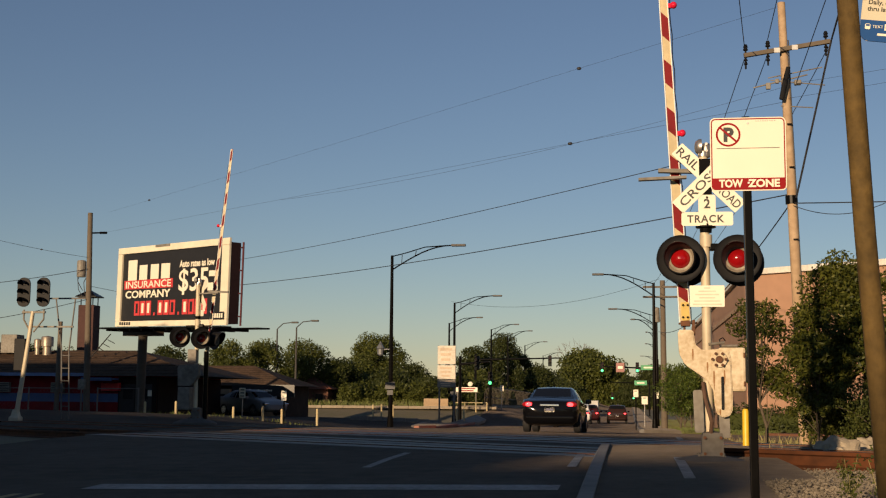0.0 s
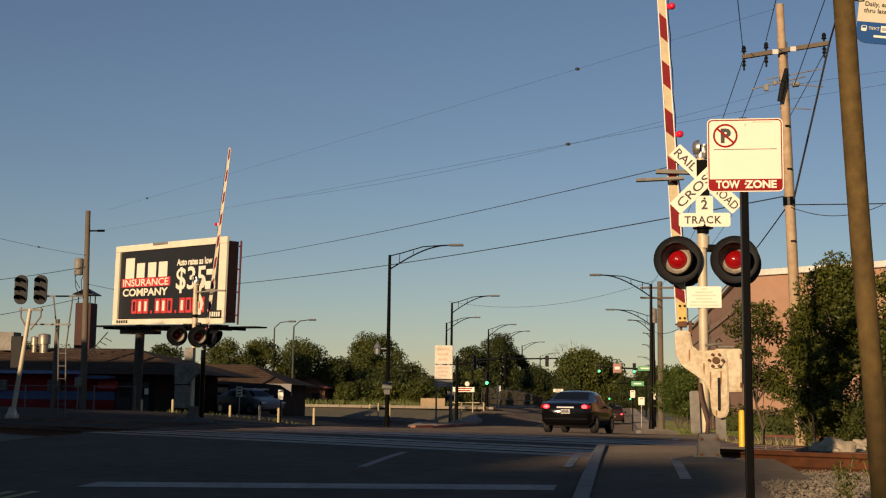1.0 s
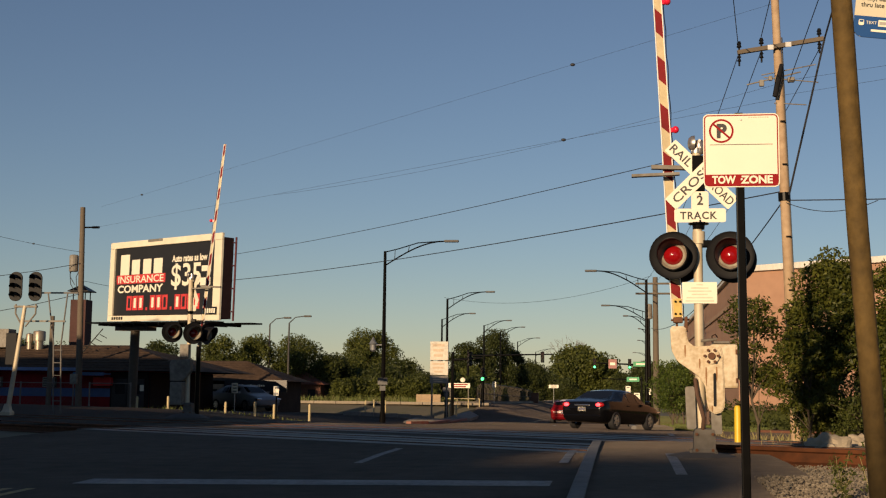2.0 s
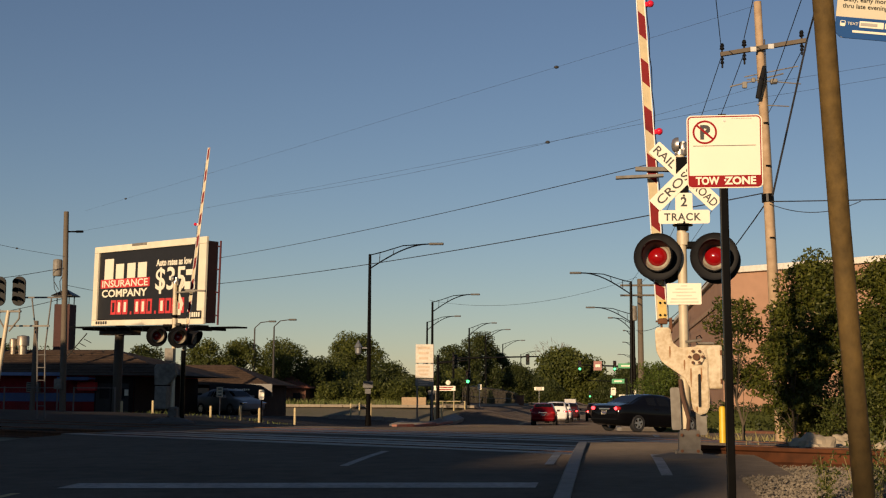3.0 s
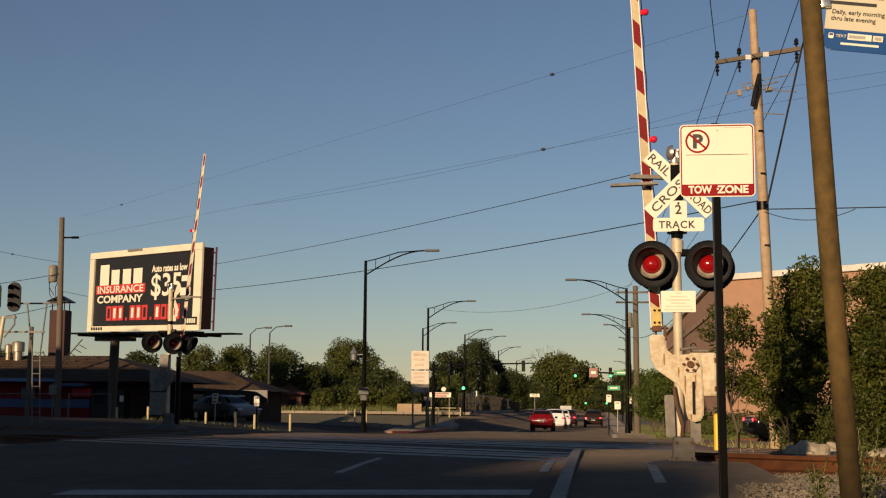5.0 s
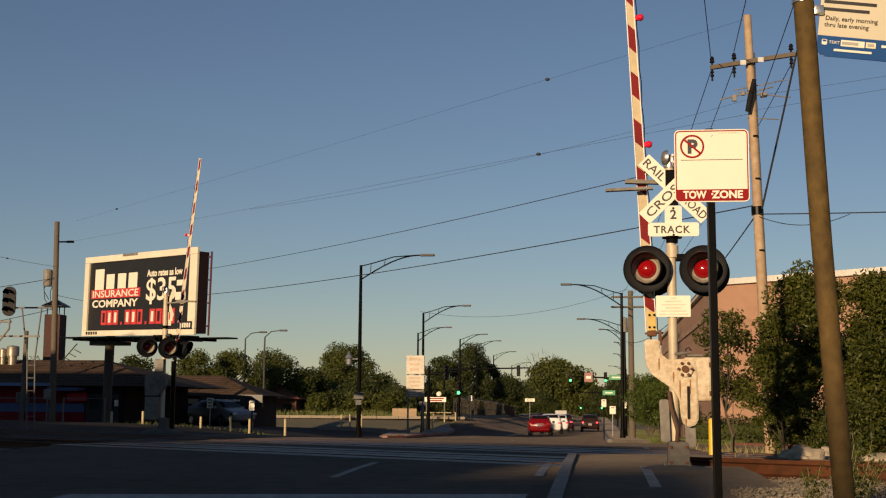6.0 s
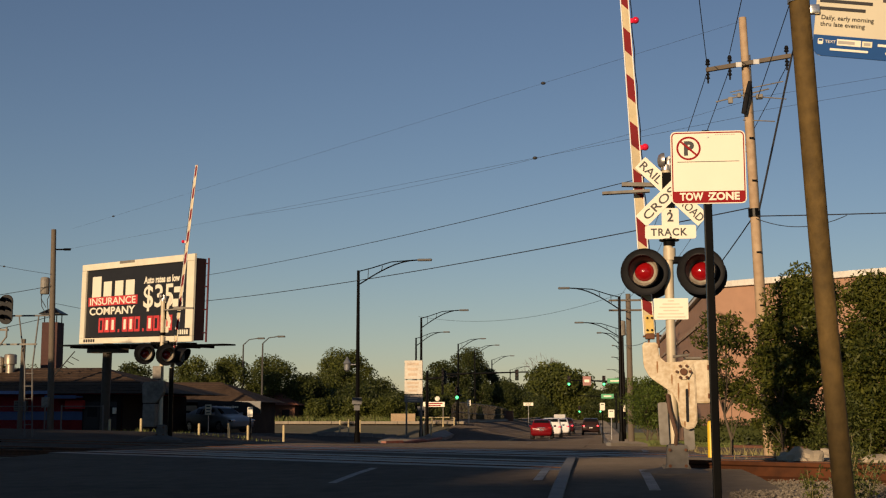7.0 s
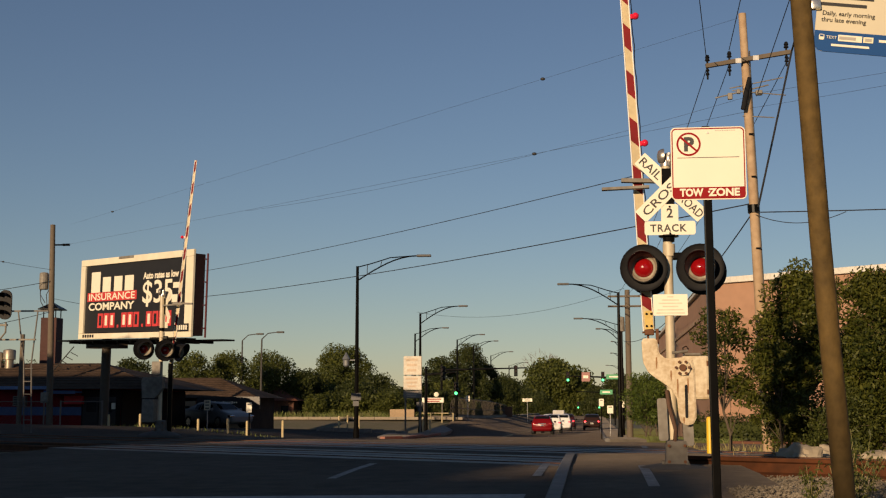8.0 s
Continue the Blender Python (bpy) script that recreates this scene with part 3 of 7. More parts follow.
def crossing_signal(m, near):
    t = thing("crossing_signal", "railroad crossing signal mast with crossbuck, red flashers and raised striped gate", "crossing signal", m, "crossing signals")
    bm = bmesh.new()
    rod(bm, (0, 0, 0.3), (-0.02, 0, 3.95), 0.062, 0.058, 18)
    rod(bm, (0, 0, 2.74), (0, 0, 2.9), 0.08, seg=16)
    smooth(part("mast", bm, ALU, t, "round dull aluminium mast"))
    bm = bmesh.new()
    lathe(bm, [(0.06, 0.38), (0.17, 0.36), (0.185, 0.3), (0.19, 0.12), (0.24, 0.05), (0.27, 0.03), (0.27, -0.3)], 4, pose(0.04, 0, 0, 0, 0, 45))
    for a in range(4):
        rod(bm, (0.02 + 0.15 * (a % 2 * 2 - 1), 0.15 * (a // 2 * 2 - 1), 0.03), (0.02 + 0.15 * (a % 2 * 2 - 1), 0.15 * (a // 2 * 2 - 1), 0.1), 0.022, seg=6)
    # this tone holds both dirt and the shade low on the mast
    part("base", bm, mat("dirty_shaded_pedestal", (0.15, 0.135, 0.115), 0.8, scale=10, color2=(0.08, 0.068, 0.055), bump=0.3), t, "grey cast pedestal with bolts")
    for bx, bz in ((-0.06, 0.1), (0.14, 0.1), (-0.06, 0.3), (0.14, 0.3)):
        bm = bmesh.new()
        rod(bm, (bx, -0.17, bz), (bx, -0.11, bz), 0.02, seg=8)
        part("bolt", bm, RUST, t)
    bm = bmesh.new()
    lathe(bm, [(0.0, 0.075), (0.2, 0.07), (0.42, 0.03), (0.62, -0.05), (0.66, -0.2)], 24)
    smooth(part("footing", bm, mat("dark_footing", (0.09, 0.08, 0.07), 0.95, scale=9, bump=0.5), t, "low dark concrete footing"))
    s = 1 if near else -1
    # crossbuck
    for rot, name in ((44.5, "a"), (-44.5, "b")):
        bm = bmesh.new()
        yb = -0.085 if rot > 0 else -0.10
        plate(bm, rounded(1.12, 0.2, 0.012, 3), 0.008, pose(0.04, yb * s + (0 if near else -0.008), 3.64, 0, rot, 0) if near else pose(0.04, 0.1, 3.64, 0, 0, -52) @ pose(0, 0, 0, 0, rot, 0))
        cb = part("crossbuck_blade", bm, SIGN_WHITE, t, "white reflective crossbuck blade")
        if near:
            if rot > 0:
                c, q = math.cos(radians(rot)), math.sin(radians(rot))
                for txt, d in (("RAIL", -0.36), ("ROAD", 0.36)):
                    sign_text(cb, txt, 0.155, 0.04 + d * c, 3.64 - d * q, yb - 0.002, rot, 0.34 if txt == "RAIL" else 0.36, bold=0.0015)
            else:
                sign_text(cb, "CROSSING", 0.155, 0.04, 3.64, yb - 0.002, rot, 0.99, bold=0.0015)
    bm = bmesh.new()
    box(bm, (0.0, -0.075 * s, 3.64), (0.16, 0.03, 0.5))
    box(bm, (0.0, -0.03 * s, 3.66), (0.1, 0.1, 0.06))
    part("sign_bracket", bm, BLACK_STEEL, t)
    bm = bmesh.new()
    plate(bm, rounded(0.655, 0.18, 0.03), 0.006, pose(0.015, -0.10 * s, 3.1, 0, 0, 0 if near else -52))
    ts = part("track_sign", bm, SIGN_WHITE, t, "white sign with the count of tracks")
    bm = bmesh.new()
    plate(bm, rounded(0.22, 0.25, 0.03), 0.006, pose(0.015, -0.094 * s, 3.29, 0, 0, 0 if near else -52))
    ns = part("number_sign", bm, SIGN_WHITE, t)
    if near:
        sign_text(ts, "TRACK", 0.135, -0.005, 3.1, -0.102, 0, 0.47, spacing=1.15, bold=0.003)
        sign_text(ns, "2", 0.17, 0.015, 3.3, -0.096, 0, bold=0.004)
    for z in (3.38, 3.03):
        bm = bmesh.new()
        rod(bm, (0.015, -0.11 * s, z), (0.015, -0.09 * s, z), 0.014, seg=8)
        part("bolt", bm, BLACK_STEEL, ts)
    bm = bmesh.new()
    lathe(bm, [(0.06, -0.05), (0.075, -0.05), (0.08, 0.01), (0.13, 0.015), (0.13, 0.035), (0.06, 0.04)], 18, pose(0, 0, 2.98))
    part("collar", bm, BLACK_STEEL, t, "dark clamp collar")
    # bell
    bm = bmesh.new()
    lathe(bm, [(0.0, 0.06), (0.03, 0.06), (0.075, 0.045), (0.1, 0.01), (0.105, -0.03), (0.098, -0.03)], 24, pose(-0.07, -0.02, 4.06, 0, -90, 0))
    lathe(bm, [(0.0, 0.09), (0.045, 0.085), (0.06, 0.06), (0.06, -0.08), (0.045, -0.1), (0.0, -0.1)], 16, pose(0.02, 0.0, 4.02))
    for dz in (0.06, -0.03):
        rod(bm, (0.02, -0.075, 4.03 + dz), (0.02, -0.03, 4.03 + dz), 0.018, seg=8)
    box(bm, (-0.02, -0.01, 3.97), (0.13, 0.07, 0.03), bevel=0.006)
    rod(bm, (-0.02, 0, 3.93), (-0.02, 0, 4.0), 0.07, seg=14)
    bmesh.ops.recalc_face_normals(bm, faces=bm.faces)
    smooth(part("bell", bm, mat("bell_chrome", (0.5, 0.46, 0.42), 0.38, 0.8, var=0.35, scale=14), t, "silver crossing bell"))
    # second sign seen edge on
    bm = bmesh.new()
    box(bm, (-0.42 * s, 0.1, 3.75), (0.62, 0.1, 0.05), pose(0, 0, 0, 0, 2, 0))
    box(bm, (-0.42 * s, 0.0, 3.67), (0.62, 0.1, 0.035), pose(0, 0, 0, 0, -2, 0))
    part("side_blade", bm, GREY_CAST, t, "grey slats of a sign seen on edge")
    # flashers
    bm = bmesh.new()
    rod(bm, (-0.36, 0.03, 2.73), (0.40, 0.03, 2.73), 0.024, seg=10)
    rod(bm, (-0.34, 0.03, 2.73), (-0.34, 0.03, 2.6), 0.02, seg=8)
    rod(bm, (0.38, 0.03, 2.73), (0.38, 0.03, 2.6), 0.02, seg=8)
    box(bm, (0.11, 0.0, 2.74), (0.14, 0.12, 0.09), bevel=0.015)
    part("flasher_bar", bm, BLACK_STEEL, t)
    if near:
        flasher(t, -0.33, 2.58, -0.1, yaw=-7)
        flasher(t, 0.39, 2.58, -0.1, yaw=-7)
        flasher(t, -0.24, 2.57, 0.32, True)
        flasher(t, 0.46, 2.57, 0.32, True)
    else:
        flasher(t, -0.46, 2.4, -0.2, yaw=34)
        flasher(t, 0.18, 2.36, -0.2, yaw=34)
        flasher(t, 0.44, 2.36, 0.15, yaw=75)
    # information plate with lines of small writing
    if near:
        bm = bmesh.new()
        plate(bm, rounded(0.44, 0.275, 0.012), 0.005, pose(0.0, -0.075, 2.1))
        ip = part("notice_plate", bm, SIGN_WHITE, t, "small white notice with faint lines")
        for i, w in enumerate((0.08, 0.22, 0.3, 0.2, 0.33, 0.36)):
            bm = bmesh.new()
            box(bm, (0, -0.077, 2.205 - i * 0.042), (w, 0.003, 0.017))
            part("writing_bar", bm, mat("faded_print", (0.66, 0.58, 0.45), 0.6), ip)
    # gate mechanism
    k = -1 if not near else 1
    if near:
        out = [(-0.385, 1.66), (-0.19, 1.66), (-0.165, 1.47), (-0.08, 1.40), (0.16, 1.42), (0.25, 1.40), (0.275, 1.28), (0.29, 0.66), (0.25, 0.58), (0.17, 0.555), (0.09, 0.6), (0.065, 0.7), (0.05, 0.9), (-0.03, 1.03), (-0.30, 1.22), (-0.37, 1.36)]
        for _ in range(1):
            out = [(a[0] * f + b[0] * (1 - f), a[1] * f + b[1] * (1 - f)) for a, b in zip(out, out[1:] + out[:1]) for f in (0.87, 0.13)]
        bm = bmesh.new()
        plate(bm, out, 0.09, pose(0, -0.24, 0))
        bmesh.ops.bevel(bm, geom=[e for e in bm.edges if abs(e.verts[0].co.y - e.verts[1].co.y) < 0.01], offset=0.014, segments=2, affect="EDGES")
        sup = part("arm_support", bm, CREAM, t, "cream cast gate arm support with rust stains")
        bm = bmesh.new()
        plate(bm, rounded(0.035, 0.42, 0.017), 0.012, pose(0.165, -0.252, 0.86))
        part("slot", bm, BLACK_PAINT, sup)
        for rx, rz, rl in ((0.06, 1.02, 0.24), (0.19, 1.05, 0.2), (-0.2, 1.34, 0.16), (0.13, 0.62, 0.08), (-0.02, 1.18, 0.14)):
            bm = bmesh.new()
            plate(bm, [(-0.008, 0.0), (0.008, 0.0), (0.012, -rl * 0.4), (0.004, -rl), (-0.004, -rl * 0.85), (-0.01, -rl * 0.5)], 0.002, pose(rx, -0.2425, rz + rl / 2))
            part("rust_run", bm, mat("rust_stain", (0.30, 0.15, 0.06), 0.8, scale=14), sup, "brown rust run on the enamel")
        bm = bmesh.new()
        plate(bm, disc(0.10, 20), 0.03, pose(0.125, -0.275, 1.285))
        part("hub", bm, CREAM, sup)
        for i in range(6):
            bm = bmesh.new()
            a = i * math.pi / 3
            rod(bm, (0.125 + 0.082 * math.cos(a), -0.31, 1.285 + 0.082 * math.sin(a)), (0.125 + 0.082 * math.cos(a), -0.27, 1.285 + 0.082 * math.sin(a)), 0.02, seg=6)
            part("bolt", bm, RUST, sup)
        bm = bmesh.new()
        rod(bm, (0.125, -0.31, 1.285), (0.125, -0.27, 1.285), 0.045, seg=12)
        part("hub_cap", bm, RUST, sup)
        bm = bmesh.new()
        box(bm, (0.29, 0.0, 1.16), (0.34, 0.42, 0.56), bevel=0.035)
        mb = part("mechanism_box", bm, CREAM, t, "cream gate motor housing")
        bm = bmesh.new()
        box(bm, (0.475, -0.06, 1.16), (0.03, 0.3, 0.3), bevel=0.008)
        part("side_cover", bm, BLACK_PAINT, mb, "dark side cover")
        for hz in (0.98, 1.34):
            bm = bmesh.new()
            rod(bm, (0.44, -0.225, hz - 0.03), (0.44, -0.225, hz + 0.03), 0.012, seg=8)
            part("hinge", bm, RUST, mb)
        bm = bmesh.new()
        tube(bm, [(0.14, -0.2, 1.46), (0.14, -0.2, 1.54), (0.18, -0.2, 1.56), (0.21, -0.2, 1.52)], 0.008, 6)
        part("lifting_eye", bm, BLACK_STEEL, mb)
        bm = bmesh.new()
        rod(bm, (0.0, -0.22, 1.475), (0.2, -0.22, 1.5), 0.018, seg=8)
        box(bm, (0.26, -0.02, 1.46), (0.2, 0.36, 0.03), bevel=0.01)
        part("latch", bm, GREY_CAST, mb)
        for x, z0, z1, w in ((-0.13, 0.36, 0.90, 0.12), (0.19, 0.30, 0.66, 0.13)):
            bm = bmesh.new()
            plate(bm, rounded(w, z1 - z0, 0.03), 0.05, pose(x, -0.12, (z0 + z1) / 2, 0, -2, 0))
            part("counterweight", bm, GREY_CAST, t, "grey counterweight plate")
        bm = bmesh.new()
        tube(bm, [(-0.07, -0.1, 1.0), (-0.05, -0.14, 0.8), (0.03, -0.15, 0.5), (0.02, -0.1, 0.36)], 0.026, 8)
        part("conduit", bm, mat("dull_rust", (0.10, 0.05, 0.03), 0.8, scale=12), t, "rusty bent conduit")
        bm = bmesh.new()
        box(bm, (-0.27, 0.1, 1.755), (0.12, 0.16, 0.07), bevel=0.01)
        box(bm, (-0.17, 0.05, 1.7), (0.04, 0.06, 0.2), bevel=0.008)
        rod(bm, (-0.36, 0.1, 1.755), (-0.12, 0.1, 1.765), 0.012, seg=8)
        rod(bm, (-0.285, 0.1, 1.64), (-0.285, 0.1, 1.76), 0.014, seg=8)
        part("arm_bracket", bm, RUST, t, "rusty arm bracket")
        gate_arm(t, -0.275, 1.78, 8.2, -3.05, 0.17, 1, lamps=(4.28, 6.03, 7.8))
        bm = bmesh.new()
        plate(bm, rounded(0.105, 0.24, 0.02), 0.012, pose(-0.27, 0.13, 1.92, 0, -3, 0))
        part("arm_foot", bm, mat("safety_yellow", (0.62, 0.42, 0.1), 0.5, scale=9), t, "yellow bolted arm foot")
        for dx, z in ((-0.03, 1.84), (0.03, 1.84), (-0.03, 2.0), (0.03, 2.0)):
            bm = bmesh.new()
            rod(bm, (-0.27 + dx, 0.11, z), (-0.27 + dx, 0.135, z), 0.015, seg=8)
            part("bolt", bm, BLACK_STEEL, t)
    else:
        out = [(-0.5, 1.5), (-0.44, 1.6), (0.1, 1.62), (0.12, 1.3), (0.0, 1.1), (-0.12, 1.0), (-0.48, 1.0)]
        bm = bmesh.new()
        plate(bm, out, 0.25, pose(0, -0.2, 0))
        part("arm_support", bm, GREY_CAST, t, "grey cast gate arm support")
        bm = bmesh.new()
        box(bm, (-0.3, 0, 0.64), (0.36, 0.4, 0.66), bevel=0.03)
        part("mechanism_box", bm, GREY_CAST, t, "grey gate motor housing")
        bm = bmesh.new()
        box(bm, (-0.1, -0.05, 1.85), (0.26, 0.2, 0.4), bevel=0.02)
        part("junction_box", bm, GREY_CAST, t)
        bm = bmesh.new()
        rod(bm, (0.22, 0.2, 0.0), (0.22, 0.2, 2.0), 0.07, seg=10)
        part("side_post", bm, BLACK_STEEL, t)
        gate_arm(t, 0.22, 1.9, 8.0, 5.6, 0.25, -1, lamps=(5.7,), girth=0.7)
    return t


crossing_signal(pose(0.99, 16.9, 0.46), True)
crossing_signal(pose(-12.42, 36, 0.5), False)


# ---- no-parking sign on its post ----
def tow_sign():
    t = thing("parking_sign", "white no-parking tow zone sign on a black post", "sign", pose(0.722, 7.9, 0.1))
    bm = bmesh.new()
    box(bm, (0, 0, 0), (0.05, 0.05, 2.935), pose(0.0, 0.032, 1.40, 0, -0.4, 0), bevel=0.006)
    part("post", bm, BLACK_STEEL, t, "black square steel post")
    cz = 2.632
    W, H = 0.452, 0.452
    bm = bmesh.new()
    plate(bm, rounded(W, H, 0.03, 7), 0.004, pose(0, 0, cz))
    bd = part("sign_board", bm, SIGN_WHITE, t, "white rounded sign board with red border")
    bm = bmesh.new()
    o, i = rounded(W - 0.012, H - 0.012, 0.026, 7), rounded(W - 0.026, H - 0.026, 0.02, 7)
    vo = [bm.verts.new((x, -0.0012, z + cz)) for x, z in o]
    vi = [bm.verts.new((x, -0.0012, z + cz)) for x, z in i]
    for k in range(len(vo)):
        j = (k + 1) % len(vo)
        bm.faces.new((vo[k], vo[j], vi[j], vi[k]))
    part("border", bm, SIGN_RED, bd)
    bm = bmesh.new()
    box(bm, (0, -0.001, cz - H / 2 + 0.045), (W - 0.02, 0.003, 0.066))
    band = part("red_band", bm, SIGN_RED, bd)
    letters("lettering", "TOW", 0.064, SIGN_WHITE, band, pose(-0.105, -0.004, cz - H / 2 + 0.045), 0.142, bold=0.0025)
    letters("lettering", "ZONE", 0.064, SIGN_WHITE, band, pose(0.09, -0.004, cz - H / 2 + 0.045), 0.188, bold=0.0025)
    bm = bmesh.new()
    vo = [bm.verts.new((x - 0.117, -0.0016, z + cz + 0.121)) for x, z in disc(0.074, 32)]
    vi = [bm.verts.new((x - 0.117, -0.0016, z + cz + 0.121)) for x, z in disc(0.062, 32)]
    for k in range(32):
        j = (k + 1) % 32
        bm.faces.new((vo[k], vo[j], vi[j], vi[k]))
    box(bm, (0, 0, 0), (0.132, 0.001, 0.012), pose(-0.117, -0.0034, cz + 0.121, 0, 42, 0))
    part("ban_ring", bm, SIGN_RED, bd)
    letters("lettering", "P", 0.115, SIGN_BLACK, bd, pose(-0.114, -0.0012, cz + 0.121), bold=0.006, depth=0.0008)
    bm = bmesh.new()
    box(bm, (0.0, -0.001, cz + 0.036), (0.375, 0.002, 0.0035))
    part("rule", bm, SIGN_BLACK, bd)
    bm = bmesh.new()
    for x in spread(0.05, 0.16, 9):
        box(bm, (x, -0.001, cz + 0.203), (0.009, 0.002, 0.004))
    part("small_print", bm, mat("grey_print", (0.4, 0.37, 0.33), 0.6), bd)
    for z in (cz + 0.19, cz - 0.178):
        bm = bmesh.new()
        rod(bm, (0, -0.006, z), (0, 0.001, z), 0.007, seg=8)
        part("bolt", bm, GALV, bd)
    return t


tow_sign()


# ---- bus stop pole and sign ----
def bus_stop():
    t = thing("bus_stop_pole", "leaning round weathered brown pole with a steel strap", "pole", pose(0.78, 4.0, 0.05))
    bm = bmesh.new()
    tube(bm, [(0.0, 0, -0.2), (-0.002, 0, 0.3), (-0.03, 0, 0.92), (-0.075, 0, 1.7), (-0.108, 0, 2.43), (-0.13, 0, 3.1)], 0.0315, 20)
    smooth(part("pole", bm, mat("weathered_brown_pole", (0.15, 0.092, 0.03), 0.8, scale=24, color2=(0.055, 0.036, 0.014), bump=0.4, spec=0.2), t))
    bm = bmesh.new()
    rod(bm, (-0.1115, 0, 2.468), (-0.1127, 0, 2.492), 0.0345, seg=20)
    box(bm, (-0.065, -0.01, 2.44), (0.03, 0.02, 0.03), bevel=0.004)
    box(bm, (-0.065, -0.01, 2.5), (0.03, 0.02, 0.03), bevel=0.004)
    smooth(part("strap", bm, mat("bright_strap", (0.7, 0.66, 0.58), 0.25, 0.9, scale=20), t, "bright steel strap with clamps"))
    m = pose(-0.078, -0.005, 2.297, 0, 7.0, 0)
    bm = bmesh.new()
    W, H = 0.305, 0.62
    plate(bm, rounded(W, H, 0.03, 6), 0.003, m @ pose(W / 2, 0, H / 2))
    s = part("bus_sign", bm, mat("bus_sign_cream", (0.62, 0.56, 0.42), 0.5, var=0.08, scale=5, bump=0.02, spec=0.2), t, "cream bus stop sign with a blue lower band")
    bm = bmesh.new()
    plate(bm, [(0, 0.066)] + [(0.0, 0.03), (0.004, 0.014), (0.014, 0.004), (0.03, 0)] + [(W - 0.03, 0), (W - 0.014, 0.004), (W - 0.004, 0.014), (W, 0.03), (W, 0.066)], 0.0012, m @ pose(0, -0.0014, 0))
    band = part("blue_band", bm, SIGN_BLUE, s)
    letters("lettering", "TEXT", 0.013, SIGN_WHITE, band, m @ pose(0.052, -0.002, 0.046), 0.032)
    for x, w, z, h, mt, nm in ((0.108, 0.072, 0.046, 0.02, SIGN_WHITE, "white_field"), (0.163, 0.03, 0.046, 0.018, mat("pale_yellow", (0.8, 0.72, 0.5), 0.5), "yellow_field"), (0.11, 0.115, 0.022, 0.007, SIGN_WHITE, "writing_bar"), (0.25, 0.06, 0.022, 0.007, SIGN_WHITE, "writing_bar"), (0.22, 0.05, 0.046, 0.008, SIGN_WHITE, "writing_bar")):
        bm = bmesh.new()
        box(bm, (x, -0.002, z), (w, 0.002, h), m)
        part(nm, bm, mt, band)
    for x, w in ((0.1, 0.05), (0.163, 0.02)):
        bm = bmesh.new()
        box(bm, (x, -0.0035, 0.046), (w, 0.002, 0.009), m)
        part("writing_bar", bm, mat("grey_print", (0.4, 0.37, 0.33), 0.6), band)
    bm = bmesh.new()
    plate(bm, rounded(0.016, 0.018, 0.004), 0.001, m @ pose(0.022, -0.003, 0.045))
    part("bus_symbol", bm, SIGN_WHITE, band)
    bm = bmesh.new()
    box(bm, (0.022, -0.0035, 0.049), (0.011, 0.001, 0.006), m)
    part("symbol_window", bm, SIGN_BLUE, band)
    letters("lettering", "Daily, early morning", 0.02, SIGN_BLACK, s, m @ pose(0.098, -0.0012, 0.121), 0.158)
    letters("lettering", "thru late evening", 0.02, SIGN_BLACK, s, m @ pose(0.084, -0.0012, 0.1), 0.135)
    for x, w, z in ((0.08, 0.14, 0.152), (0.09, 0.16, 0.176), (0.08, 0.13, 0.2), (0.08, 0.14, 0.25), (0.1, 0.18, 0.28)):
        bm = bmesh.new()
        box(bm, (x, -0.001, z), (w, 0.002, 0.01), m)
        part("writing_bar", bm, SIGN_BLACK, s)
    bm = bmesh.new()
    box(bm, (0.235, -0.001, 0.15), (0.04, 0.002, 0.022), m)
    box(bm, (0.235, -0.001, 0.21), (0.07, 0.002, 0.05), m)
    part("route_patch", bm, mat("dark_print", (0.05, 0.03, 0.03), 0.5), s)
    return t


bus_stop()


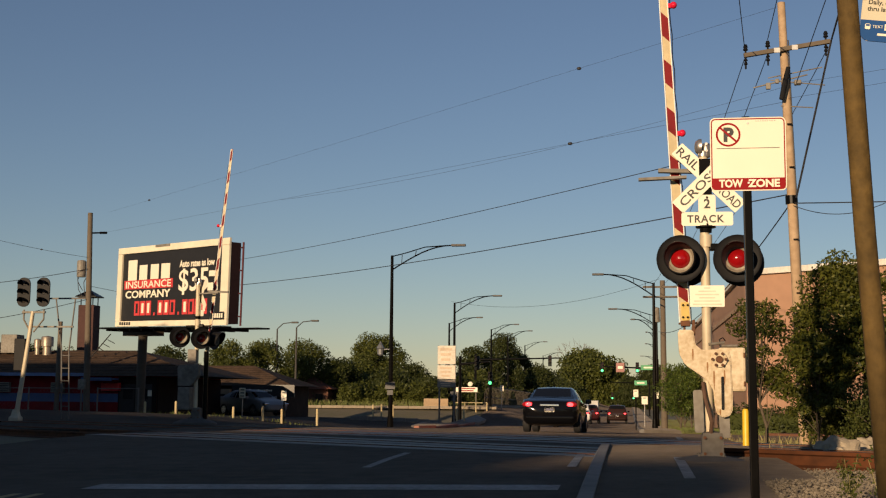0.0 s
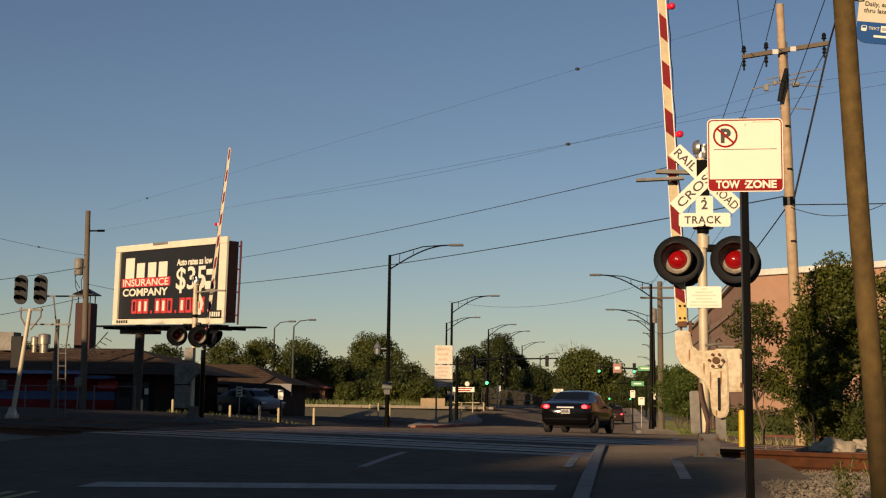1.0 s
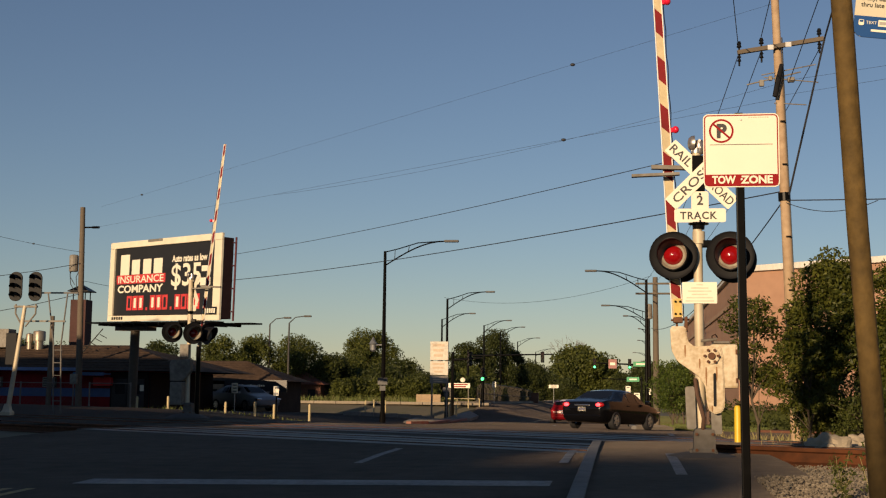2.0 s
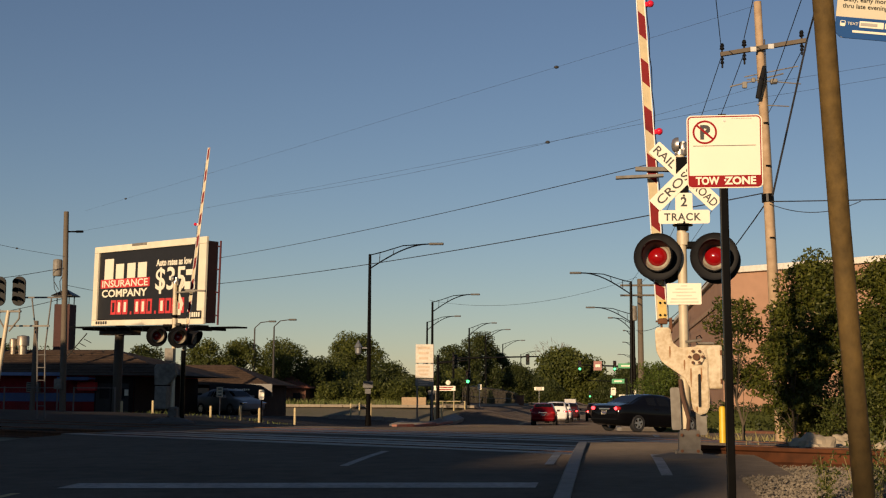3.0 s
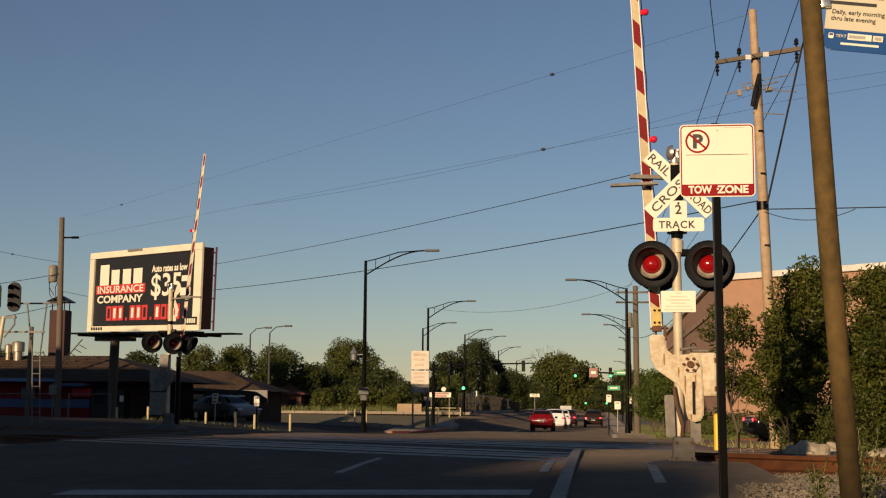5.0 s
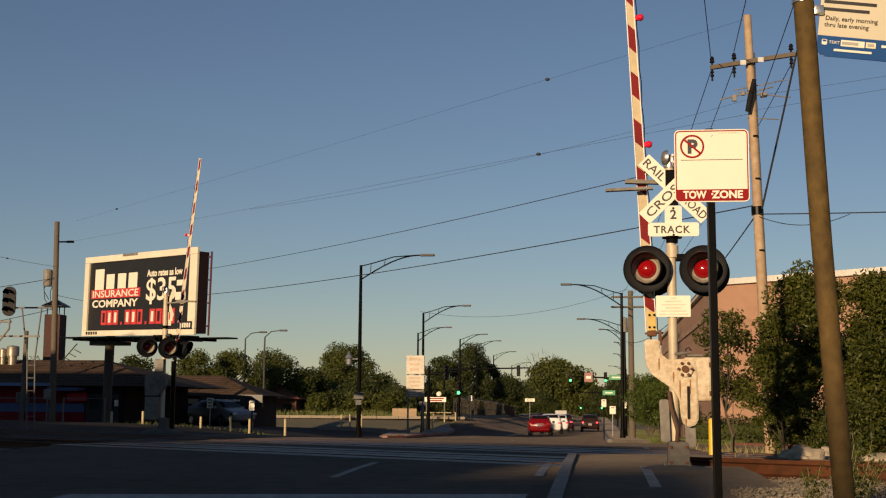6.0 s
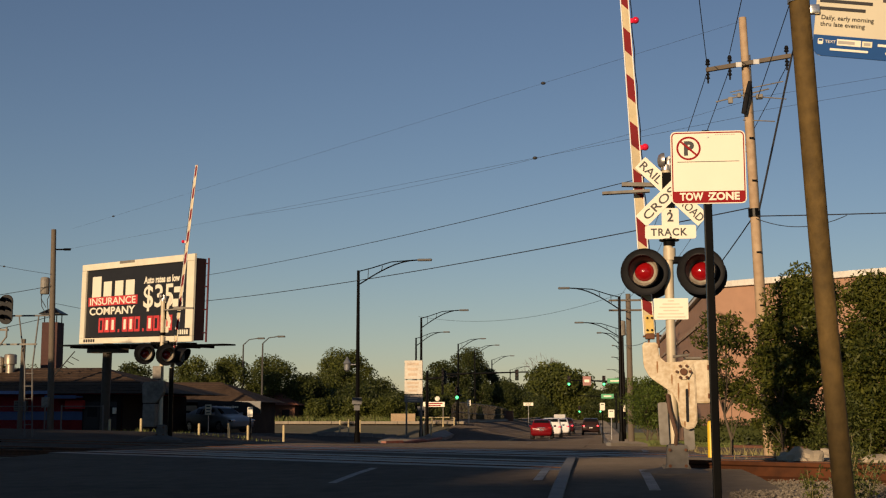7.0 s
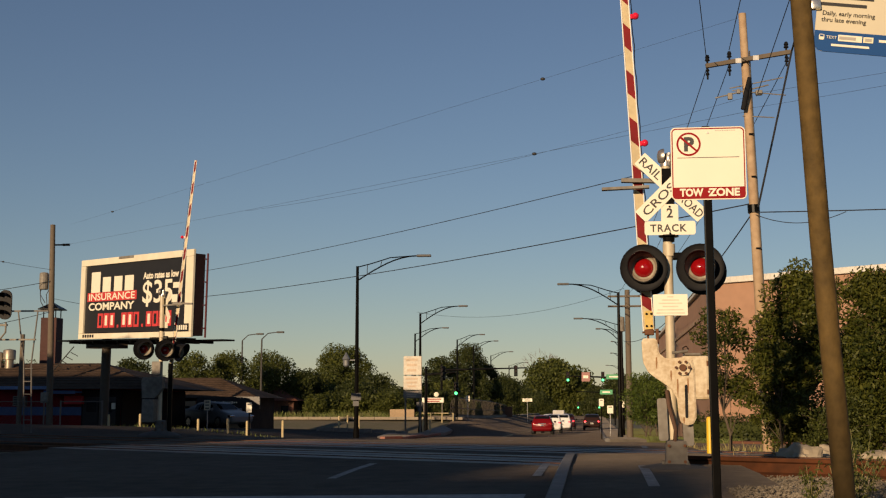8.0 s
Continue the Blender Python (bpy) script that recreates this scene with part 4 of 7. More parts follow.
# ---- billboard ----
def billboard():
    L, R = Vector((-24.66, 59.5, 0)), Vector((-17.15, 53.5, 0))
    mid, d = (L + R) / 2, R - L
    ln, h = d.length, 3.8
    t = thing("billboard", "large roadside billboard with a black insurance advert on a steel post", "billboard", pose(mid.x, mid.y, 4.355, 0, 1.55, math.degrees(math.atan2(d.y, d.x))))
    bm = bmesh.new()
    box(bm, (0, 0.055, h / 2), (ln - 0.6, 0.03, h - 0.6))
    panel = part("panel", bm, SIGN_BLACK, t, "black printed advert")
    cream = mat("billboard_cream", (0.75, 0.68, 0.52), 0.6, scale=2, var=0.15)
    for x, z, w, hh in ((0, 0.13, ln, 0.26), (0, h - 0.15, ln, 0.3), (-ln / 2 + 0.2, h / 2 - 0.02, 0.4, h - 0.57), (ln / 2 - 0.28, h / 2 - 0.02, 0.56, h - 0.57)):
        bm = bmesh.new()
        box(bm, (x, 0.01, z), (w, 0.12, hh), bevel=0.02)
        part("frame_board", bm, cream, t, "cream trim board")
    y = 0.036
    red = mat("advert_red", (0.62, 0.05, 0.05), 0.5)

    def bar(name, x, z, w, hh, material, dy=0.0):
        bm = bmesh.new()
        box(bm, (x, y - dy, z), (w, 0.01, hh))
        return part(name, bm, material, panel)

    # the company's mark as plain white blocks of its size
    bar("mark_block", -3.5, 2.69, 0.82, 0.98, SIGN_WHITE)
    for bx, bw in ((-2.5, 0.72), (-1.47, 0.72), (-0.5, 0.76)):
        bar("mark_block", bx, 2.56, bw, 0.7, SIGN_WHITE)
    bar("red_strip", -2.02, 1.99, 4.4, 0.42, red)
    letters("lettering", "INSURANCE", 0.46, SIGN_WHITE, panel, pose(-2.02, y - 0.008, 1.99), 4.1, bold=0.006)
    letters("lettering", "COMPANY", 0.48, SIGN_WHITE, panel, pose(-2.03, y - 0.004, 1.53), 4.1, bold=0.014)
    for k in range(12):
        dot = k in (3, 7)
        x = -2.95 + k * 0.53
        bar("number_bar", x, 0.86 if not dot else 0.58, 0.46 if not dot else 0.14, 0.68 if not dot else 0.14, red)
        if not dot:
            bar("number_core", x, 0.86, 0.2, 0.46, SIGN_WHITE if k % 3 else SIGN_BLACK, 0.004)
    letters("lettering", "Auto rates as low", 0.42, SIGN_WHITE, panel, pose(2.15, y - 0.004, 2.82), 2.9, bold=0.014)
    letters("lettering", "$35", 1.42, SIGN_WHITE, panel, pose(1.92, y - 0.004, 2.0), 2.45, bold=0.02)
    bar("writing_bar", 3.55, 2.3, 0.75, 0.25, SIGN_WHITE)
    bar("writing_bar", 3.5, 1.72, 0.8, 0.34, SIGN_WHITE)
    bar("number_plate", ln / 2 - 0.65, 0.42, 1.0, 0.34, SIGN_BLACK, 0.12)
    for k in range(5):
        bar("number_bar", ln / 2 - 0.98 + k * 0.17, 0.42, 0.11, 0.2, SIGN_WHITE, 0.13)
        bar("number_bar", -ln / 2 + 0.5 + k * 0.22, 0.14, 0.15, 0.14, SIGN_BLACK, 0.09)
    bar("top_plate", -0.7, h - 0.06, 1.3, 0.12, GREY_CAST, 0.09)
    bar("pale_patch", -1.0, 0.16, 1.4, 0.16, SIGN_WHITE, 0.09)
    # rear face
    bm = bmesh.new()
    box(bm, (0.0, 0.325, h / 2 - 0.06), (ln - 0.04, 0.5, h - 0.26))
    part("rear_panel", bm, mat("dark_back", (0.022, 0.012, 0.014), 0.8, spec=0.1), t, "dark rear panel")
    bm = bmesh.new()
    rod(bm, (ln / 2 + 0.04, 0.66, 0), (ln / 2 + 0.04, 0.66, h - 0.15), 0.045, seg=8)
    for z in (0.4, 1.4, 2.4, 3.4):
        rod(bm, (ln / 2 + 0.04, 0.5, z), (ln / 2 + 0.04, 0.66, z), 0.03, seg=6)
    part("side_ladder", bm, mat("maroon_steel", (0.11, 0.03, 0.035), 0.7, spec=0.2), t)
    for yy, x, w in ((-0.5, 0, ln + 1.3), (1.2, 0.4, ln + 1.3)):
        bm = bmesh.new()
        box(bm, (x, yy, -0.1), (w, 0.6, 0.07))
        part("catwalk", bm, BLACK_STEEL, t, "dark steel catwalk")
    for k in range(9):
        x = -ln / 2 + 0.5 + k * (ln - 1.0) / 8
        bm = bmesh.new()
        box(bm, (x, 0.35, -0.18), (0.1, 2.2, 0.12))
        part("outrigger", bm, BLACK_STEEL, t)
    bm = bmesh.new()
    rod(bm, (-3.4, 0.7, -4.9), (-3.4, 0.7, 0.2), 0.22, 0.22, 20)
    box(bm, (-3.4, 0.7, -0.3), (3.0, 0.5, 0.25))
    smooth(part("post", bm, mat("brown_steel_post", (0.07, 0.052, 0.036), 0.7, scale=6), t, "brown round steel post"))
    return t


billboard()


# ---- wires ----
WIRE = mat("black_wire", (0.02, 0.02, 0.022), 0.6, bump=0)


def wire(a, b, sag=0.3, r=0.011, n=24, label="thin black overhead wire", beads=()):
    a, b = Vector(a), Vector(b)
    t = thing("overhead_wire", label, "wire", pose(*a))
    bm = bmesh.new()
    pts = [(b - a) * (i / n) - Vector((0, 0, 4 * sag * (i / n) * (1 - i / n))) for i in range(n + 1)]
    tube(bm, pts, r, 5)
    part("strand", bm, WIRE, t)
    for f in beads:
        bm = bmesh.new()
        c = (b - a) * f - Vector((0, 0, 4 * sag * f * (1 - f)))
        bmesh.ops.create_uvsphere(bm, u_segments=10, v_segments=8, radius=0.05, matrix=Matrix.Translation(c) @ Matrix.Diagonal((1.3, 0.8, 0.8, 1)))
        part("damper", bm, WIRE, t)
    return t


# ---- utility pole on the near right ----
def right_pole():
    t = thing("utility_pole", "tall sunlit wooden utility pole with crossarm and cutouts", "utility pole", pose(3.5, 27, 0.1))
    bm = bmesh.new()
    rod(bm, (0, 0, -0.3), (-0.293, 0, 9.42), 0.118, 0.08, 18)
    smooth(part("pole", bm, WOOD_POLE, t))
    bm = bmesh.new()
    a, b = Vector((-1.09, -0.14, 8.27)), Vector((0.66, -0.14, 8.52))
    mid, d = (a + b) / 2, b - a
    box(bm, (0, 0, 0), (d.length, 0.09, 0.085), Matrix.Translation(mid) @ pose(0, 0, 0, 0, -math.degrees(math.atan2(d.z, d.x)), 0))
    part("crossarm", bm, GREY_WOOD, t, "grey timber crossarm")
    for f in (0.02, 0.28, 0.95):
        p = a + d * f
        bm = bmesh.new()
        lathe(bm, [(0.0, 0.2), (0.03, 0.19), (0.05, 0.13), (0.035, 0.12), (0.055, 0.07), (0.02, 0.05), (0.02, -0.05)], 10, Matrix.Translation(p + Vector((0, 0, 0.04))))
        lathe(bm, [(0.015, 0.0), (0.045, -0.06), (0.02, -0.08), (0.045, -0.14), (0.02, -0.16), (0.02, -0.24), (0.0, -0.25)], 10, Matrix.Translation(p + Vector((0, 0, -0.05))))
        part("insulator", bm, BLACK_PAINT, t)
    for x in (-0.42, -0.06):
        bm = bmesh.new()
        box(bm, (x, -0.2, 8.38 + (x + 0.2) * 0.14), (0.12, 0.02, 0.1))
        part("arm_plate", bm, GALV, t)
    bm = bmesh.new()
    tube(bm, [(-0.2, -0.2, 7.98), (-0.29, -0.22, 7.6), (-0.35, -0.22, 7.3)], [0.045, 0.06, 0.055], 10)
    part("arrester", bm, BLACK_PAINT, t, "dark leaning arrester")
    bm = bmesh.new()
    rod(bm, (-0.9, -0.05, 7.6), (0.2, -0.05, 7.85), 0.015, seg=6)
    rod(bm, (-0.55, -0.05, 7.75), (0.55, -0.05, 7.62), 0.012, seg=6)
    rod(bm, (-0.35, -0.05, 7.2), (0.3, -0.05, 7.15), 0.012, seg=6)
    rod(bm, (-0.6, -0.05, 7.8), (0.5, -0.05, 8.0), 0.012, seg=6)
    box(bm, (-0.6, -0.08, 7.62), (0.1, 0.08, 0.14), bevel=0.02)
    box(bm, (-0.42, -0.08, 7.72), (0.08, 0.08, 0.1), bevel=0.02)
    box(bm, (-0.02, -0.2, 7.65), (0.14, 0.12, 0.1), bevel=0.02)
    part("bracket_iron", bm, GREY_CAST, t)
    bm = bmesh.new()
    tube(bm, [(-0.17, -0.03, 8.6), (-0.13, -0.03, 7.0), (-0.07, -0.03, 5.2), (0.0, -0.03, 3.0), (0.09, -0.03, 0.5)], 0.014, 6)
    part("ground_wire", bm, WIRE, t)
    bm = bmesh.new()
    rod(bm, (-0.17, 0, 5.15), (-0.175, 0, 5.32), 0.125, seg=16)
    part("cable_clamp", bm, BLACK_STEEL, t)
    for z in (3.3, 4.4, 5.9, 6.8):
        bm = bmesh.new()
        box(bm, (-0.36 * z / 11.6 + 0.02, -0.12, z), (0.1, 0.03, 0.03))
        part("step_bolt", bm, BLACK_STEEL, t)
    return t


right_pole()
wire((2.42, 26.86, 8.6), (-2.6, -18, 9.6), 0.5, 0.009)
wire((2.9, 26.86, 8.7), (0.9, -18, 9.6), 0.5, 0.009)
wire((3.44, 26.86, 7.7), (3.9, 10, 11.2), 0.1, 0.009)
wire((2.42, 26.86, 8.3), (1.25, 78, 7.9), 0.8, 0.009)
wire((2.9, 26.86, 8.4), (1.9, 78, 7.9), 0.8, 0.009)
wire((4.12, 26.86, 8.5), (2.6, 78, 7.9), 0.8, 0.009)
wire((3.4, 26.82, 5.35), (4.14, 26.6, 8.55), 0.0, 0.022, label="thick black service cable")
wire((4.14, 26.6, 8.55), (4.5, 18.0, 12.0), 0.0, 0.02, label="thick black service cable")
wire((3.33, 26.9, 5.3), (1.7, 78, 5.2), 0.9, 0.014)
wire((3.35, 26.9, 5.25), (14, 22, 4.9), 0.1, 0.012)
wire((3.35, 26.9, 5.2), (5.0, 26, 5.1), 0.2, 0.008)
wire((3.3, 26.9, 7.75), (12, 21, 7.9), 0.1, 0.003)
wire((3.3, 26.9, 7.45), (12, 20, 7.55), 0.1, 0.003)
wire((3.25, 26.9, 7.7), (-10, 36, 6.9), 0.25, 0.003)


# ---- wires high over the road ----
wire((-17.52, 56, 6.17), (3.37, 26.95, 5.46), 0.2, 0.013)
wire((-17.55, 56, 7.32), (3.34, 26.95, 6.66), 0.18, 0.010)
wire((-25.9, 60.5, 9.22), (3.3, 26.95, 7.4), 0.03, 0.0035, beads=(0.837,))
wire((-26.3, 62, 10.47), (3.24, 26.95, 9.45), 0.03, 0.003, beads=(0.135, 0.849))
wire((-12.6, 91, 8.0), (1.7, 74, 8.0), 0.9, 0.010)
wire((-26.2, 60, 6.5), (-24.4, 74, 6.5), 0.1, 0.011)
wire((-26.2, 60, 7.4), (-38, 50, 5.5), 0.5, 0.015)
wire((-26.2, 60, 5.9), (-38, 50, 3.6), 0.6, 0.015)
wire((-26.2, 60, 7.9), (-31, 56, 8.8), 0.1, 0.009, beads=(0.4,))


# ---- left utility pole with transformer ----
def left_pole():
    t = thing("utility_pole", "old grey wooden utility pole with a transformer can", "utility pole", pose(-26.2, 60, -0.1))
    bm = bmesh.new()
    rod(bm, (0.0, 0, -0.4), (-0.2, 0, 10.25), 0.17, 0.12, 14)
    smooth(part("pole", bm, GREY_WOOD, t))
    bm = bmesh.new()
    lathe(bm, [(0.0, 0.45), (0.18, 0.42), (0.22, 0.36), (0.22, -0.36), (0.2, -0.4), (0.0, -0.4)], 14, pose(-0.5, -0.1, 7.45))
    part("transformer", bm, GREY_CAST, t, "grey transformer can")
    for x, z in ((-0.75, 7.2), (-0.72, 6.85), (-0.4, 6.7)):
        bm = bmesh.new()
        tube(bm, [(x + 0.2, 0, z + 0.5), (x, 0, z + 0.1), (x + 0.05, 0, z - 0.4), (x + 0.3, 0, z - 0.8)], 0.02, 6)
        part("lead_wire", bm, WIRE, t)
    bm = bmesh.new()
    rod(bm, (-0.15, 0, 9.25), (0.5, 0, 9.25), 0.04, seg=8)
    rod(bm, (0.35, 0, 9.25), (0.7, 0, 9.25), 0.06, seg=8)
    part("side_arm", bm, BLACK_STEEL, t)
    bm = bmesh.new()
    box(bm, (-0.2, -0.2, 1.8), (0.35, 0.2, 0.5), bevel=0.02)
    part("meter_box", bm, GREY_CAST, t)
    return t


left_pole()


def stub_pole(x, y, z1, r, label):
    t = thing("utility_pole", label, "utility pole", pose(x, y, zg(x, y) - 0.2))
    bm = bmesh.new()
    rod(bm, (0, 0, -0.2), (0.05, 0, z1), r, r * 0.8, 12)
    part("pole", bm, GREY_WOOD, t)
    return t


stub_pole(-28.0, 60.5, 4.6, 0.13, "short grey wooden pole stub")


# ---- railway colour signals ----
def rail_signal():
    t = thing("railway_signal", "railway signal mast with two black three-lamp heads", "railway signal", pose(-18.9, 38, 0.45))
    bm = bmesh.new()
    tube(bm, [(0.0, 0, 0), (0.25, 0, 1.9), (0.42, 0, 3.35)], [0.075, 0.07, 0.06], 14)
    lathe(bm, [(0.22, -0.3), (0.22, 0.05), (0.16, 0.1), (0.1, 0.3)], 4, pose(0, 0, 0, 0, 0, 45))
    smooth(part("mast", bm, ALU, t, "dull aluminium mast"))
    bm = bmesh.new()
    box(bm, (0.45, 0, 3.32), (0.75, 0.1, 0.06))
    box(bm, (0.75, 0.6, 2.9), (1.5, 0.06, 0.05))
    for x0, x1 in ((0.12, 0.36), (0.78, 0.46)):
        tube(bm, [(x0, 0, 3.4), (x0, 0, 3.1), (x1, 0, 2.7)], 0.03, 6)
    part("bracket", bm, GREY_CAST, t)
    for x, yaw in ((0.1, 0), (0.75, 0)):
        bm = bmesh.new()
        o = rounded(0.42, 0.92, 0.2, 8)
        plate(bm, o, 0.05, pose(x, -0.05, 3.95))
        h = part("signal_head", bm, BLACK_PAINT, t, "black oblong backing with hooded lamps")
        for z in (0.27, 0.0, -0.27):
            bm = bmesh.new()
            n = 12
            r = [[bm.verts.new((x + 0.1 * math.cos(a), yy, 3.95 + z + 0.1 * math.sin(a))) for a in [math.pi * (-0.1 + 1.2 * k / n) for k in range(n + 1)]] for yy in (-0.05, -0.3)]
            for k in range(n):
                bm.faces.new((r[0][k], r[0][k + 1], r[1][k + 1], r[1][k]))
            part("visor", bm, BLACK_PAINT, h)
            bm = bmesh.new()
            plate(bm, disc(0.075, 14), 0.01, pose(x, -0.062, 3.95 + z))
            part("lens", bm, mat("dark_lens", (0.03, 0.025, 0.02), 0.1), h)
    bm = bmesh.new()
    for x in (1.0, 1.25):
        rod(bm, (x + 0.08, 0.9, 0), (x, 0.9, 2.2), 0.025, seg=6)
        rod(bm, (x, 0.9, 2.2), (x - 0.25 if x < 1.1 else x + 0.15, 0.9, 3.8), 0.025, seg=6)
    for z in (0.4, 0.8, 1.2, 1.6, 2.0):
        rod(bm, (1.04, 0.9, z), (1.3, 0.9, z), 0.015, seg=6)
    box(bm, (1.05, 0.9, 3.82), (1.4, 0.05, 0.05))
    part("ladder", bm, mat("dull_ladder", (0.13, 0.12, 0.11), 0.7), t, "grey ladder and frame")
    bm = bmesh.new()
    box(bm, (0.02, 0.1, 2.0), (0.36, 0.2, 1.0), bevel=0.02)
    part("case", bm, BLACK_PAINT, t)
    return t


rail_signal()


# ---- low red and blue building ----
RED_WALL = mat("red_painted_wall", (0.22, 0.010, 0.013), 0.8, scale=2.5, var=0.35, bump=0.15, spec=0.15)
BLUE_WALL = mat("blue_painted_wall", (0.04, 0.09, 0.2), 0.7, scale=3, var=0.2, bump=0.1)
SHINGLE = mat("brown_shingle", (0.085, 0.055, 0.038), 0.95, scale=6, var=0.45, bump=0.5, spec=0.1)
DARK_DOOR = mat("dark_door", (0.02, 0.016, 0.015), 0.4, var=0.3)
GLASS_DARK = mat("window_glass", (0.02, 0.022, 0.025), 0.05, var=0.2, bump=0)


def hip_roof(parent, x0, x1, y0, y1, z, h, over=0.5, name="roof", material=None):
    bm = bmesh.new()
    x0, x1, y0, y1 = x0 - over, x1 + over, y0 - over, y1 + over
    inset = (y1 - y0) / 2
    b = [bm.verts.new(p) for p in ((x0, y0, z), (x1, y0, z), (x1, y1, z), (x0, y1, z))]
    r = [bm.verts.new((x0 + inset, (y0 + y1) / 2, z + h)), bm.verts.new((x1 - inset, (y0 + y1) / 2, z + h))]
    for f in ((b[0], b[1], r[1], r[0]), (b[1], b[2], r[1]), (b[2], b[3], r[0], r[1]), (b[3], b[0], r[0]), b[::-1]):
        bm.faces.new(f)
    rf = part(name, bm, material or SHINGLE, parent, "brown shingle hip roof")
    # shingle courses on the front slope
    slope = math.hypot(inset, h)
    for i in range(1, 10):
        f = i / 10
        bm = bmesh.new()
        c = Vector(((x0 + x1) / 2, y0 + inset * f, z + h * f + 0.012))
        box(bm, (0, 0, 0), (x1 - x0 - 2 * inset * f, 0.12, 0.02), Matrix.Translation(c) @ pose(0, 0, 0, math.degrees(math.atan2(h, inset)) - 6))
        part("shingle_course", bm, material or SHINGLE, rf)
    return rf


def red_building():
    t = thing("tavern_building", "low red building with blue band and brown hip roof", "building", pose(0, 0, 0))
    z0, z1 = -0.5, 2.15
    x0, x1, y0, y1 = -44, -21.4, 62, 72
    bm = bmesh.new()
    box(bm, ((x0 + x1) / 2 - 1.0, (y0 + y1) / 2, (z0 + z1) / 2), (x1 - x0 - 2.0, y1 - y0, z1 - z0))
    part("wall", bm, RED_WALL, t, "dark red painted wall")
    bm = bmesh.new()
    box(bm, ((x0 + x1) / 2 - 1.0, y0 - 0.012, 1.05), (x1 - x0 - 2.4, 0.03, 0.42))
    part("band", bm, BLUE_WALL, t, "blue painted band")
    # near-black sheets join dark timber with painted shade below the eave
    bm = bmesh.new()
    box(bm, (-24.42, y0 - 0.02, (z0 + z1) / 2), (2.0, 0.06, z1 - z0 - 0.1))
    box(bm, (-23.385, (y0 + y1) / 2, (z0 + z1) / 2), (0.06, y1 - y0, z1 - z0 - 0.1))
    part("cladding", bm, mat("eave_shade_cladding", (0.02, 0.013, 0.012), 0.8, scale=5, spec=0.1), t, "nearly black cladding by the entrance, dark timber and eave shade in one colour")
    hip_roof(t, x0, x1, y0, y1, z1, 1.45)
    bm = bmesh.new()
    box(bm, (-35.4, y0 - 0.55, 2.2), (17.0, 0.08, 0.16))
    part("fascia", bm, mat("blue_fascia", (0.12, 0.2, 0.36), 0.6), t, "blue fascia board")
    bm = bmesh.new()
    box(bm, (-26.1, y0 - 0.75, 1.98), (1.6, 0.9, 0.08))
    box(bm, (-26.1, y0 - 1.2, 1.97), (1.6, 0.06, 0.16))
    part("canopy", bm, BLUE_WALL, t, "blue canopy over the entrance")
    for x in (-24.9, -24.1):
        bm = bmesh.new()
        box(bm, (x, y0 - 0.02, 0.75), (0.9, 0.08, 2.0))
        d = part("door", bm, DARK_DOOR, t, "dark door")
        bm = bmesh.new()
        box(bm, (x, y0 - 0.07, 1.25), (0.5, 0.02, 0.5))
        part("pane", bm, GLASS_DARK, d)
    for x, w in ((-31.5, 0.7), (-28.6, 0.65), (-34.5, 1.0)):
        bm = bmesh.new()
        box(bm, (x, y0 - 0.1, 1.55), (w, 0.3, 0.5), bevel=0.02)
        u = part("wall_unit", bm, GREY_CAST, t, "small grey air conditioner in the wall")
        bm = bmesh.new()
        for k in range(5):
            box(bm, (x, y0 - 0.26, 1.38 + k * 0.085), (w - 0.1, 0.02, 0.03))
        part("grille", bm, BLACK_PAINT, u)
    bm = bmesh.new()
    box(bm, (-25.75, y0 - 0.2, 1.6), (0.95, 0.3, 0.42), bevel=0.03)
    part("sign_box", bm, mat("bright_red_box", (0.55, 0.02, 0.02), 0.5, scale=3), t, "bright red sign box under the canopy")
    bm = bmesh.new()
    box(bm, (-24.5, y0 - 0.03, 1.25), (0.3, 0.03, 0.35))
    box(bm, (-23.75, y0 - 0.09, 1.3), (0.2, 0.03, 0.3))
    part("notice", bm, SIGN_WHITE, t)
    # flue, vents and plant on the roof
    bm = bmesh.new()
    box(bm, (-30.2, 69, 4.3), (0.9, 0.9, 3.8))
    part("chimney", bm, mat("dark_brick", (0.07, 0.03, 0.025), 0.9, scale=8), t, "dark square chimney")
    bm = bmesh.new()
    lathe(bm, [(0.0, 0.45), (0.85, 0.05), (0.85, 0.0), (0.0, 0.0)], 4, pose(-30.2, 69, 6.65, 0, 0, 45))
    for sx in (-0.35, 0.35):
        for sy in (-0.35, 0.35):
            rod(bm, (-30.2 + sx, 69 + sy, 6.15), (-30.2 + sx, 69 + sy, 6.7), 0.03, seg=6)
    part("chimney_cap", bm, BLACK_STEEL, t, "dark pyramid rain cap")
    bm = bmesh.new()
    for x, r, h in ((-31.2, 0.33, 0.95), (-31.75, 0.2, 0.8)):
        lathe(bm, [(r * 0.7, 0), (r * 0.7, h * 0.5), (r, h * 0.5), (r, h), (r * 0.9, h + 0.05), (0, h + 0.1)], 16, pose(x, 66, 3.3))
    smooth(part("roof_vent", bm, mat("bright_duct", (0.32, 0.27, 0.21), 0.45, 0.6), t, "shiny metal roof vent"))
    bm = bmesh.new()
    box(bm, (-33.2, 66, 3.9), (0.9, 0.9, 1.0), bevel=0.03)
    box(bm, (-34.4, 66, 3.7), (0.8, 0.8, 0.6), bevel=0.03)
    part("roof_unit", bm, GREY_CAST, t)
    bm = bmesh.new()
    rod(bm, (-28.4, 65, 3.0), (-27.2, 65, 4.4), 0.03, seg=6)
